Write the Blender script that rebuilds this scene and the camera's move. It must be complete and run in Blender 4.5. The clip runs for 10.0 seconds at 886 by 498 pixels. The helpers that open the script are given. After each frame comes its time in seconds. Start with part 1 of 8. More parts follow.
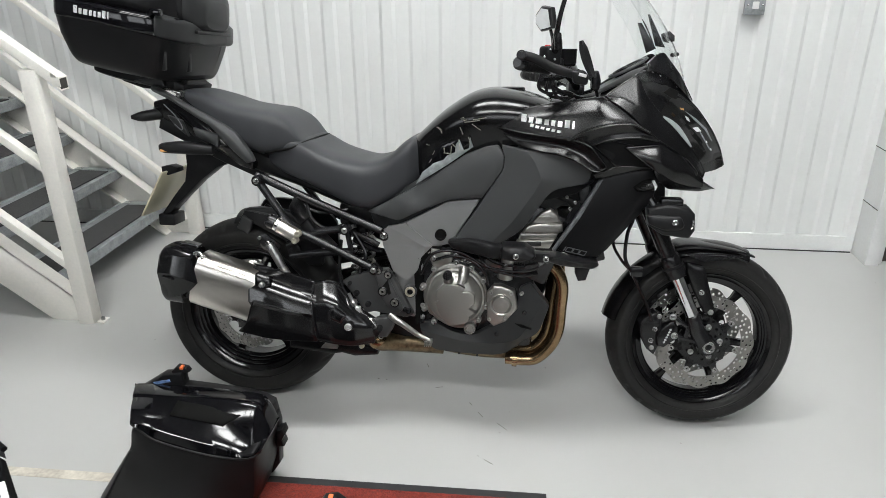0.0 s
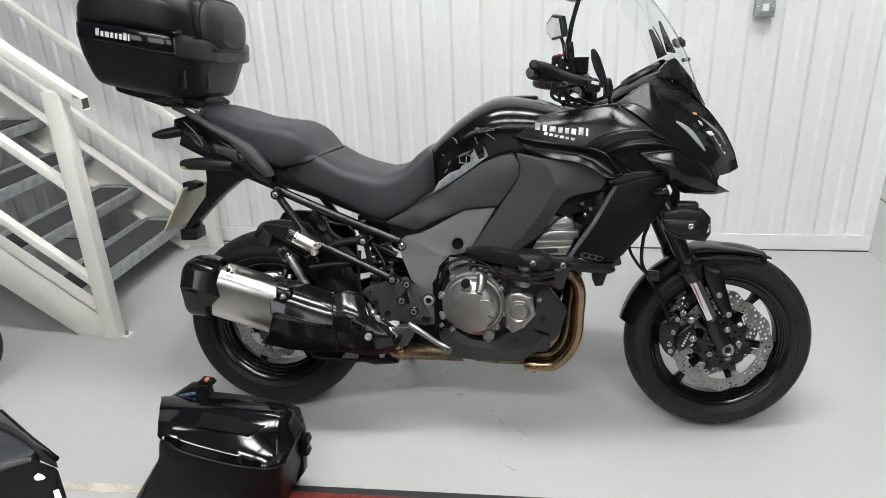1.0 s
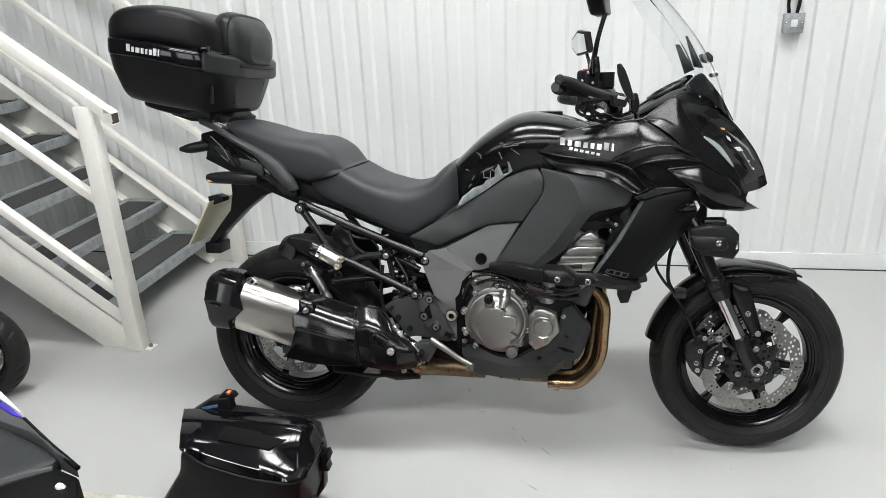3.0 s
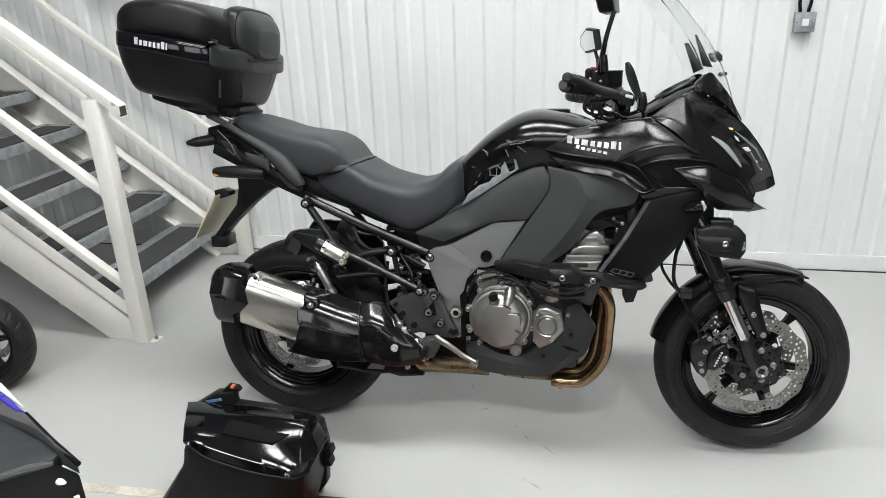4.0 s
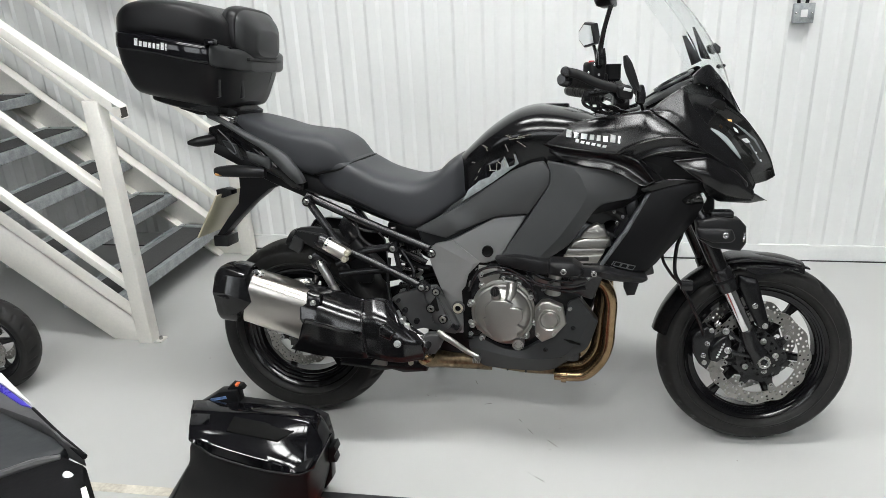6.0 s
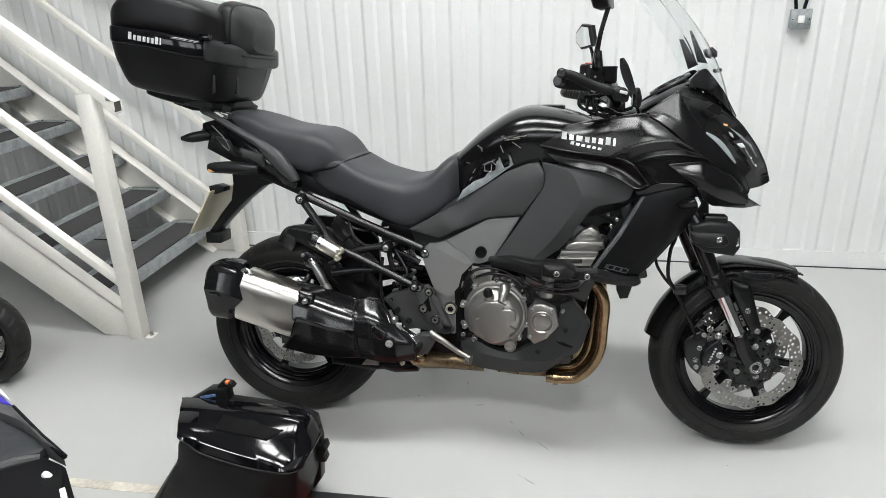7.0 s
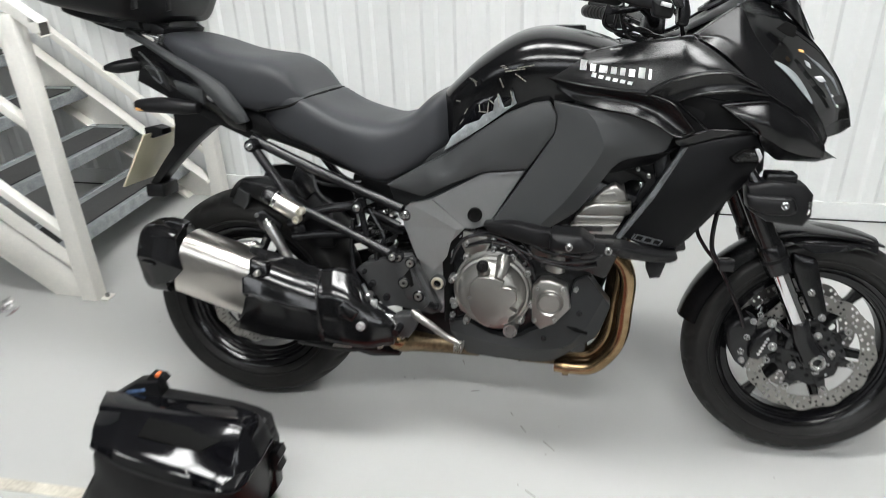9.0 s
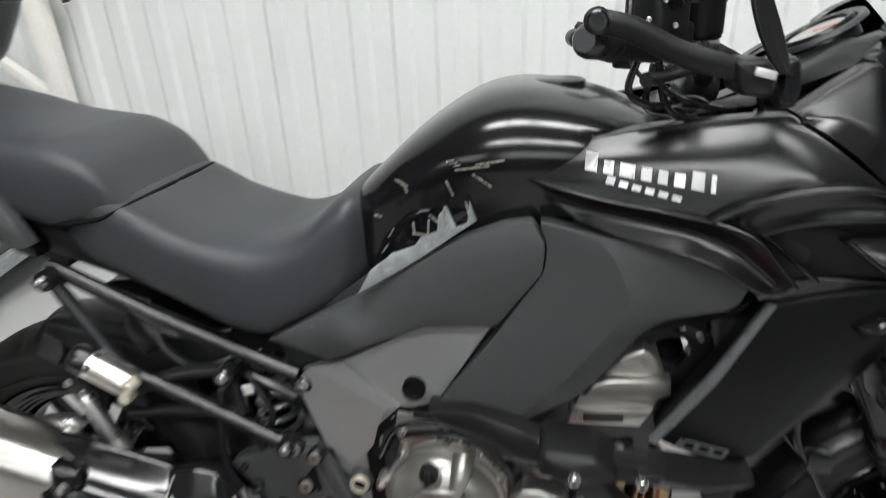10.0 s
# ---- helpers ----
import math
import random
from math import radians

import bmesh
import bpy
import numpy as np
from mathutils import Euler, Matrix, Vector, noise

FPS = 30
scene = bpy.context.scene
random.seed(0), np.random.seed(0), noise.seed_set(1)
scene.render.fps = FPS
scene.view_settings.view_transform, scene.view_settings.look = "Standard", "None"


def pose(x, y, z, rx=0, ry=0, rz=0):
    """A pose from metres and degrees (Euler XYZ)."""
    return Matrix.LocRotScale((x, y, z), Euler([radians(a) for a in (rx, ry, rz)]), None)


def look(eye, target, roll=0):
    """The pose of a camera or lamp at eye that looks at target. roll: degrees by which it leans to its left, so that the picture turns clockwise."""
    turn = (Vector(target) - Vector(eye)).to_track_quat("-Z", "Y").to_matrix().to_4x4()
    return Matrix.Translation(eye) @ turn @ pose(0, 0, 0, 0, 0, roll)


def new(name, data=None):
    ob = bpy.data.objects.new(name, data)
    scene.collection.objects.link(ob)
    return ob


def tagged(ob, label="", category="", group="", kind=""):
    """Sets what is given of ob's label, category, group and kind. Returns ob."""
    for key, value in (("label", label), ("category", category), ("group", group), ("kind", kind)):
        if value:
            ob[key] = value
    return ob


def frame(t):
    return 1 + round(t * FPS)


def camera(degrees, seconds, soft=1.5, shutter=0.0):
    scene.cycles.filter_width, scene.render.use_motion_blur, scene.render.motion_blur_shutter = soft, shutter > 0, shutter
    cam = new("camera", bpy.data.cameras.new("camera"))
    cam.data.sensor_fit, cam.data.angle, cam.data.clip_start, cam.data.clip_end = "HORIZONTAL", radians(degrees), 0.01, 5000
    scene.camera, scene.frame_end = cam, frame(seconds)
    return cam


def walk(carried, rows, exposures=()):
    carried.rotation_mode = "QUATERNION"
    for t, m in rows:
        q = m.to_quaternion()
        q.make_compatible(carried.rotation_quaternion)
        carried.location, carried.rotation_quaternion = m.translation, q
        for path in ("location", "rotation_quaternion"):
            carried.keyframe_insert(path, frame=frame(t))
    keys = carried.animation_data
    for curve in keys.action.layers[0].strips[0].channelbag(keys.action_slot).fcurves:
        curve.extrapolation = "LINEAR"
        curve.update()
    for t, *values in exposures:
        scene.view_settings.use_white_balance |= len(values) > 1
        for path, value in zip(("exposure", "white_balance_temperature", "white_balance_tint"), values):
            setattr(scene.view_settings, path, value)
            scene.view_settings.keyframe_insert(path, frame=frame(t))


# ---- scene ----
# ---- camera and its walk ----
cam = camera(65.2, 10.0, soft=0.55, shutter=0.4)
PATH = [
    (0, (0.923, 0.000, 1.446), (0.6838, 1.8210, 0.6548), -0.64),
    (0.5, (0.916, -0.015, 1.449), (0.6514, 1.8058, 0.6652), -1.31),
    (1, (0.915, -0.023, 1.458), (0.6356, 1.8024, 0.6888), -2.40),
    (1.5, (0.921, -0.031, 1.458), (0.6136, 1.8021, 0.7190), -2.37),
    (2, (0.917, -0.035, 1.455), (0.5958, 1.8011, 0.7306), -2.89),
    (2.5, (0.910, -0.025, 1.448), (0.5724, 1.8110, 0.7305), -2.78),
    (4, (0.913, -0.011, 1.453), (0.5521, 1.8141, 0.7193), -2.11),
    (4.5, (0.918, -0.026, 1.450), (0.5534, 1.7998, 0.7199), -0.62),
    (5, (0.919, -0.024, 1.446), (0.5438, 1.7997, 0.7165), -1.61),
    (6.5, (0.920, -0.016, 1.452), (0.5544, 1.8047, 0.7090), -3.20),
    (7, (0.922, -0.010, 1.449), (0.5679, 1.8133, 0.7074), -1.97),
    (7.5, (0.913, -0.002, 1.439), (0.5483, 1.8154, 0.6876), -2.27),
    (8, (0.885, 0.014, 1.431), (0.5119, 1.8178, 0.6521), -3.50),
    (8.5, (0.863, 0.129, 1.387), (0.5391, 1.8691, 0.4564), -5.03),
    (9, (0.925, 0.425, 1.348), (0.5288, 2.1595, 0.4355), -2.30),
    (9.5, (0.882, 0.787, 1.346), (0.4976, 2.4880, 0.3671), -4.36),
    (10, (0.848, 1.147, 1.325), (0.5568, 2.8840, 0.3755), -2.50),
]
# the camera's own exposure drifts a little along the walk
EXPOSURES = [(0, -0.13), (1.5, -0.05), (2.5, 0.0), (8.5, 0.03), (9, 0.12), (9.5, 0.18), (10, 0.03)]
walk(cam, [(t, look(eye, target, roll)) for t, eye, target, roll in PATH], EXPOSURES)
# ---- world, daylight and lamps ----
world = bpy.data.worlds.new("world")
scene.world = world
world.use_nodes = True
sky = world.node_tree.nodes.new("ShaderNodeTexSky")
sky.sky_type, sky.sun_disc = "NISHITA", False
sky.sun_elevation, sky.sun_rotation = radians(40), radians(200)
world.node_tree.links.new(sky.outputs[0], world.node_tree.nodes["Background"].inputs[0])
world.node_tree.nodes["Background"].inputs[1].default_value = 0.1


def area_lamp(name, size_x, size_y, watts, m, color=(1, 1, 1)):
    data = bpy.data.lights.new(name, "AREA")
    data.shape, data.size, data.size_y, data.energy, data.color = "RECTANGLE", size_x, size_y, watts, color
    ob = new(name, data)
    ob.matrix_world = m
    return ob


# rooflights in the ceiling: x, y of their middles; the panes themselves give the light
CEILING = 4.4
ROOFLIGHTS = [(-0.1, -1.2), (1.6, -1.2), (0.1, 1.65), (1.75, 1.65)]
ROOF_X, ROOF_Y, ROOF_STRENGTH = 1.5, 0.66, 34.0
# fill lamps added just inside the unseen window band of the south wall
for wx in (-2.2, 0.9, 3.4):
    area_lamp("window_daylight", 1.5 if wx > 3 else 2.3, 1.2, 11 if wx > 3 else 17, pose(wx, -2.45, 2.6, 90, 0, 0), (0.98, 0.99, 0.98))
# ---- mesh helpers ----
from mathutils import geometry


def make_mesh(name, verts, faces, material, sharp=32):
    me = bpy.data.meshes.new(name)
    me.from_pydata([tuple(v) for v in verts], [], [tuple(f) for f in faces])
    me.validate()
    me.polygons.foreach_set("use_smooth", [True] * len(me.polygons))
    me.set_sharp_from_angle(angle=radians(sharp))
    me.materials.append(material)
    return me


def part(name, shape, material, parent, label="", sharp=32):
    """One mesh object under a thing or part; shape is (verts, faces) in the thing's own axes."""
    ob = new(name, make_mesh(name, shape[0], shape[1], material, sharp))
    ob.parent = parent
    if label:
        tagged(ob, label)
    return ob


def thing(name, m, label, category, group="", kind=""):
    ob = new(name)
    ob.empty_display_size = 0.1
    ob.matrix_world = m
    return tagged(ob, label, category, group, kind)


def solid(name, shape, material, label, category="", group="", kind="", sharp=32):
    ob = new(name, make_mesh(name, shape[0], shape[1], material, sharp))
    return tagged(ob, label, category, group, kind)


def join(*shapes):
    verts, faces = [], []
    for v, f in shapes:
        n = len(verts)
        verts += [tuple(p) for p in v]
        faces += [tuple(i + n for i in q) for q in f]
    return verts, faces


def moved(shape, m):
    return [tuple(m @ Vector(v)) for v in shape[0]], shape[1]


def mirrored(shape):
    return [(x, -y, z) for x, y, z in shape[0]], [tuple(reversed(f)) for f in shape[1]]


def box(lo, hi, bevel=0.0, seg=2):
    bm = bmesh.new()
    bmesh.ops.create_cube(bm, size=1.0)
    for v in bm.verts:
        v.co = [lo[k] + (v.co[k] + 0.5) * (hi[k] - lo[k]) for k in range(3)]
    if bevel:
        bmesh.ops.bevel(bm, geom=bm.edges[:], offset=bevel, segments=seg, profile=0.5, affect="EDGES")
    bm.verts.index_update()
    out = [v.co[:] for v in bm.verts], [[v.index for v in f.verts] for f in bm.faces]
    bm.free()
    return out


def prism(outline, y0, y1, bevel=0.0, seg=2):
    """A plate with an (x, z) outline, from y0 to y1, edges rounded."""
    bm = bmesh.new()
    vs = [bm.verts.new((x, y0, z)) for x, z in outline]
    f = bm.faces.new(vs)
    r = bmesh.ops.extrude_face_region(bm, geom=[f])
    for v in r["geom"]:
        if isinstance(v, bmesh.types.BMVert):
            v.co.y = y1
    bmesh.ops.recalc_face_normals(bm, faces=bm.faces[:])
    if bevel:
        caps = [e for e in bm.edges if abs(e.verts[0].co.y - e.verts[1].co.y) < 1e-6]
        bmesh.ops.bevel(bm, geom=caps, offset=bevel, segments=seg, profile=0.5, affect="EDGES", clamp_overlap=True)
    bmesh.ops.triangulate(bm, faces=[q for q in bm.faces if len(q.verts) > 4])
    bm.verts.index_update()
    out = [v.co[:] for v in bm.verts], [[v.index for v in q.verts] for q in bm.faces]
    bm.free()
    return out


def spline(points, steps):
    """Catmull-Rom through points of any dimension."""
    p = np.array(points, float)
    if len(p) < 3 or steps < 2:
        return p
    q = np.vstack([2 * p[0] - p[1], p, 2 * p[-1] - p[-2]])
    out = []
    for i in range(len(p) - 1):
        a, b, c, d = q[i:i + 4]
        for s in range(steps):
            t = s / steps
            out.append(0.5 * (2 * b + (c - a) * t + (2 * a - 5 * b + 4 * c - d) * t * t + (3 * b - a - 3 * c + d) * t ** 3))
    out.append(p[-1])
    return np.array(out)


def skin(rings, closed_ends=True):
    n = len(rings[0])
    verts = [tuple(v) for r in rings for v in r]
    faces = []
    for i in range(len(rings) - 1):
        for j in range(n):
            k = (j + 1) % n
            faces.append((i * n + j, i * n + k, (i + 1) * n + k, (i + 1) * n + j))
    if closed_ends:
        faces.append(tuple(range(n - 1, -1, -1)))
        faces.append(tuple(range((len(rings) - 1) * n, len(rings) * n)))
    return verts, faces


def tube(points, radius, n=10, steps=5, flat=1.0, up=(0, 1, 0)):
    """A round bar along points; a radius, or one for each point."""
    r = np.full(len(points), radius, float) if np.isscalar(radius) else np.array(radius, float)
    p = spline(np.column_stack([np.array(points, float), r]), steps)
    rings = []
    for i in range(len(p)):
        d = p[min(i + 1, len(p) - 1), :3] - p[max(i - 1, 0), :3]
        d = d / (np.linalg.norm(d) + 1e-9)
        a = np.cross(d, up)
        if np.linalg.norm(a) < 1e-3:
            a = np.cross(d, (1, 0, 0.1))
        a /= np.linalg.norm(a)
        b = np.cross(d, a)
        rings.append([p[i, :3] + p[i, 3] * (math.cos(t) * a + flat * math.sin(t) * b) for t in np.linspace(0, 2 * math.pi, n, endpoint=False)])
    return skin(rings)


def body(stations, n=32, steps=5, power=3.0):
    """A loft along x: stations of x, bottom, top, half width."""
    rings = []
    for x, zb, zt, w in spline(stations, steps):
        ring = []
        for t in np.linspace(0, 2 * math.pi, n, endpoint=False):
            c, s = math.cos(t), math.sin(t)
            ring.append((x, w * math.copysign(abs(c) ** (2 / power), c), (zb + zt) / 2 + (zt - zb) / 2 * math.copysign(abs(s) ** (2 / power), s)))
        rings.append(ring)
    return skin(rings)


def sleeve(stations, n=28, steps=5, power=2.6):
    """A loft along a sloping axis: stations of x, y, z, half height, half width."""
    p = spline(stations, steps)
    rings = []
    for i in range(len(p)):
        d = p[min(i + 1, len(p) - 1), :3] - p[max(i - 1, 0), :3]
        d = d / np.linalg.norm(d)
        side = np.cross((0, 0, 1), d)
        side /= np.linalg.norm(side)
        up = np.cross(d, side)
        ring = []
        for t in np.linspace(0, 2 * math.pi, n, endpoint=False):
            c, s = math.cos(t), math.sin(t)
            ring.append(p[i, :3] + side * p[i, 4] * math.copysign(abs(c) ** (2 / power), c) + up * p[i, 3] * math.copysign(abs(s) ** (2 / power), s))
        rings.append(ring)
    return skin(rings)


def lathe(profile, cx=0, cy=0, cz=0, n=64, closed=False):
    """Turned round the y axis: profile of (radius, y)."""
    m = len(profile)
    verts = [(cx + r * math.cos(a), cy + y, cz + r * math.sin(a)) for a in np.linspace(0, 2 * math.pi, n, endpoint=False) for r, y in profile]
    faces = []
    for i in range(n):
        k = (i + 1) % n
        for j in range(m if closed else m - 1):
            q = (j + 1) % m
            faces.append((i * m + j, i * m + q, k * m + q, k * m + j))
    if not closed:
        if profile[0][0] > 1e-5:
            faces.append(tuple(i * m for i in range(n)))
        if profile[-1][0] > 1e-5:
            faces.append(tuple(i * m + m - 1 for i in range(n - 1, -1, -1)))
    return verts, faces


def bolt(x, y, z, r=0.008, depth=0.008):
    """A cap head facing -y with a hex socket."""
    r *= 0.82
    return lathe([(0, y - depth + 0.006), (r * 0.48, y - depth + 0.006), (r * 0.52, y - depth), (r * 0.80, y - depth), (r, y - depth + 0.002), (r, y - 0.0015), (r * 1.25, y - 0.001), (r * 1.25, y + 0.001)], x, 0, z, 16)


def rounded(points, r=0.008):
    p = [np.array(q, float) for q in points]
    out = []
    for i in range(len(p)):
        a, b, c = p[i - 1], p[i], p[(i + 1) % len(p)]
        la, lc = np.linalg.norm(a - b), np.linalg.norm(c - b)
        u, w = b + (a - b) * min(r / la, 0.4), b + (c - b) * min(r / lc, 0.4)
        for t in (0, 0.25, 0.5, 0.75, 1):
            out.append((1 - t) ** 2 * u + 2 * t * (1 - t) * b + t * t * w)
    return np.array(out)


def panel(points, bulge=0.01, thick=0.015, rim=0.004, grid=0.012, corner=0.008):
    """A moulded panel facing -y: points of x, z and distance from the middle plane; crowned, with a turned edge."""
    ctrl = np.array(points, float)
    line = rounded(points, corner)
    dense = []
    for i in range(len(line)):
        a, b = line[i], line[(i + 1) % len(line)]
        k = max(1, int(np.linalg.norm(b[:2] - a[:2]) / grid))
        dense += [a + (b - a) * s / k for s in range(k)]
    edge = np.array([q for i, q in enumerate(dense) if np.linalg.norm(q[:2] - dense[i - 1][:2]) > 1e-4])
    xz = edge[:, :2]
    area = 0.5 * np.sum(xz[:, 0] * np.roll(xz[:, 1], -1) - np.roll(xz[:, 0], -1) * xz[:, 1])
    tang = np.roll(xz, -1, 0) - np.roll(xz, 1, 0)
    tang /= np.linalg.norm(tang, axis=1)[:, None] + 1e-9
    inward = np.column_stack([-tang[:, 1], tang[:, 0]]) * (1 if area > 0 else -1)
    a0, a1 = xz, np.roll(xz, -1, 0)

    def distance(q):
        d = np.full(len(q), 9.0)
        ab = a1 - a0
        for s in range(len(a0)):
            t = np.clip(((q - a0[s]) @ ab[s]) / (ab[s] @ ab[s] + 1e-12), 0, 1)
            d = np.minimum(d, np.linalg.norm(q - a0[s] - t[:, None] * ab[s], axis=1))
        return d

    def inside(q):
        c = np.zeros(len(q), bool)
        for s in range(len(a0)):
            (x0, z0), (x1, z1) = a0[s], a1[s]
            hit = ((z0 > q[:, 1]) != (z1 > q[:, 1])) & (q[:, 0] < (x1 - x0) * (q[:, 1] - z0) / (z1 - z0 + 1e-12) + x0)
            c ^= hit
        return c

    extra = [xz + inward * rim * 0.35, xz + inward * rim]
    gx, gz = np.meshgrid(np.arange(xz[:, 0].min(), xz[:, 0].max(), grid), np.arange(xz[:, 1].min(), xz[:, 1].max(), grid))
    g = np.column_stack([gx.ravel(), gz.ravel()])
    g = g[inside(g)]
    g = g[distance(g) > rim + grid * 0.45] if len(g) else g
    rings = [e[inside(e)] for e in extra]
    rings = [e[np.abs(distance(e) - k) < 0.3 * rim] for e, k in zip(rings, (rim * 0.35, rim))]
    cloud = np.vstack([xz] + [e for e in rings if len(e)] + ([g] if len(g) else []))
    n = len(xz)
    vs, _, fs, _, _, _ = geometry.delaunay_2d_cdt([Vector(q) for q in cloud], [(i, (i + 1) % n) for i in range(n)], [], 1, 1e-6)
    v2 = np.array([q[:] for q in vs])
    # height of the panel: a soft quadric through the corner points, with what is left spread by distance
    mx, mz = ctrl[:, 0].mean(), ctrl[:, 1].mean()

    def base(q):
        x, z = q[:, 0] - mx, q[:, 1] - mz
        return np.column_stack([np.ones(len(x)), x, z, x * x, x * z, z * z])

    A = base(ctrl)
    coef = np.linalg.solve(A.T @ A + np.diag([1e-9, 1e-6, 1e-6, 2e-4, 2e-4, 2e-4]), A.T @ ctrl[:, 2])
    rest = ctrl[:, 2] - A @ coef
    w = 1 / (np.linalg.norm(v2[:, None] - ctrl[None, :, :2], axis=2) ** 3 + 1e-6)
    h = base(v2) @ coef + (w @ rest) / w.sum(1)
    d = distance(v2)
    reach = max(d.max() * 0.9, 1e-4)
    h += bulge * (1 - (1 - np.minimum(d / reach, 1)) ** 2)
    u = np.clip(1 - d / rim, 0, 1)
    h -= rim * (1 - np.sqrt(np.clip(1 - u * u, 0, 1)))
    verts = [(q[0], -hh, q[1]) for q, hh in zip(v2, h)]
    faces = []
    for f in fs:
        p0, p1, p2 = v2[f[0]], v2[f[1]], v2[f[2]]
        s = (p1[0] - p0[0]) * (p2[1] - p0[1]) - (p2[0] - p0[0]) * (p1[1] - p0[1])
        if abs(s) > 1e-12:
            faces.append(tuple(f) if s > 0 else tuple(reversed(f)))
    # the turned edge
    link = {}
    for f in faces:
        for a, b in zip(f, f[1:] + f[:1]):
            link[(a, b)] = link.get((a, b), 0) + 1
    rimmed = [(a, b) for a, b in link if (b, a) not in link]
    back = {}
    for a, b in rimmed:
        for k in (a, b):
            if k not in back:
                back[k] = len(verts)
                verts.append((verts[k][0], verts[k][1] + thick, verts[k][2]))
        faces.append((b, a, back[a], back[b]))
    return verts, faces


def eased(points, steps, passes):
    """A line of straight runs with its corners softened."""
    p = np.array(points, float)
    out = [p[i] + (p[i + 1] - p[i]) * s / steps for i in range(len(p) - 1) for s in range(steps)] + [p[-1]]
    out = np.array(out)
    for _ in range(passes):
        out[1:-1] = 0.25 * out[:-2] + 0.5 * out[1:-1] + 0.25 * out[2:]
    return out


def shell(rows, steps=5, across=4, thick=0.012, rim=0.003, creases=(), passes=3):
    """A pressed or moulded skin facing -y, drawn over rows of (x, z, distance from the middle plane); it bends softly
    at each row, sharply at the rows named in creases, and its edge turns in."""
    lines = [eased(r, steps, passes) for r in rows]
    cuts = [0] + sorted(creases) + [len(rows) - 1]
    strips = []
    for a, b in zip(cuts, cuts[1:]):
        cols = np.array([eased([l[i] for l in lines[a:b + 1]], across, 3 if b - a > 1 else 0) for i in range(len(lines[0]))])
        strips.append(cols if a == 0 else cols[:, 1:])
    g = np.concatenate(strips, 1).transpose(1, 0, 2)
    nj, ni = g.shape[:2]
    edge = [(0, i) for i in range(ni)] + [(j, ni - 1) for j in range(1, nj)] + [(nj - 1, i) for i in range(ni - 2, -1, -1)] + [(j, 0) for j in range(nj - 2, 0, -1)]
    verts = [(x, -d, z) for x, z, d in g.reshape(-1, 3)]
    faces = [(j * ni + i, j * ni + i + 1, (j + 1) * ni + i + 1, (j + 1) * ni + i) for j in range(nj - 1) for i in range(ni - 1)]
    ring = [j * ni + i for j, i in edge]
    loop = np.array([g[q][:2] for q in edge])
    tang = np.roll(loop, -1, 0) - np.roll(loop, 1, 0)
    tang /= np.linalg.norm(tang, axis=1)[:, None] + 1e-9
    area = np.sum(loop[:, 0] * np.roll(loop[:, 1], -1) - np.roll(loop[:, 0], -1) * loop[:, 1])
    out = np.column_stack([tang[:, 1], -tang[:, 0]]) * (1 if area > 0 else -1)
    for a in (0.5, 1.0, 1.5708, None):
        base = len(verts)
        for k, q in enumerate(edge):
            x, z, d = g[q]
            grow, sink = (rim, thick) if a is None else (rim * math.sin(a), rim * (1 - math.cos(a)))
            verts.append((x + out[k][0] * grow, -d + sink, z + out[k][1] * grow))
        new_ring = list(range(base, base + len(edge)))
        n = len(edge)
        faces += [(ring[k], new_ring[k], new_ring[(k + 1) % n], ring[(k + 1) % n]) for k in range(n)]
        ring = new_ring
    return verts, faces if area > 0 else [tuple(reversed(f)) for f in faces]


def facets(points, faces, thick=0.012):
    """Flat planes that meet in creases: points (x, z, d), faces by number, with a rim folded back along their outline."""
    n = len(points)
    verts = [(x, -d, z) for x, z, d in points] + [(x, -d + thick, z) for x, z, d in points]
    edges = {(f[i], f[(i + 1) % len(f)]) for f in faces for i in range(len(f))}
    rim = [(a, a + n, b + n, b) for a, b in sorted(edges) if (b, a) not in edges]
    return verts, [tuple(f) for f in faces] + rim


def weld(verts, faces):
    """Joins corners that lie on one another."""
    seen, index, out = {}, [], []
    for v in verts:
        key = tuple(round(c, 6) for c in v)
        if key not in seen:
            seen[key] = len(out)
            out.append(v)
        index.append(seen[key])
    kept = []
    for f in faces:
        g = [index[a] for a in f]
        g = [a for n, a in enumerate(g) if a != g[n - 1]]
        if len(g) > 2:
            kept.append(tuple(g))
    return out, kept


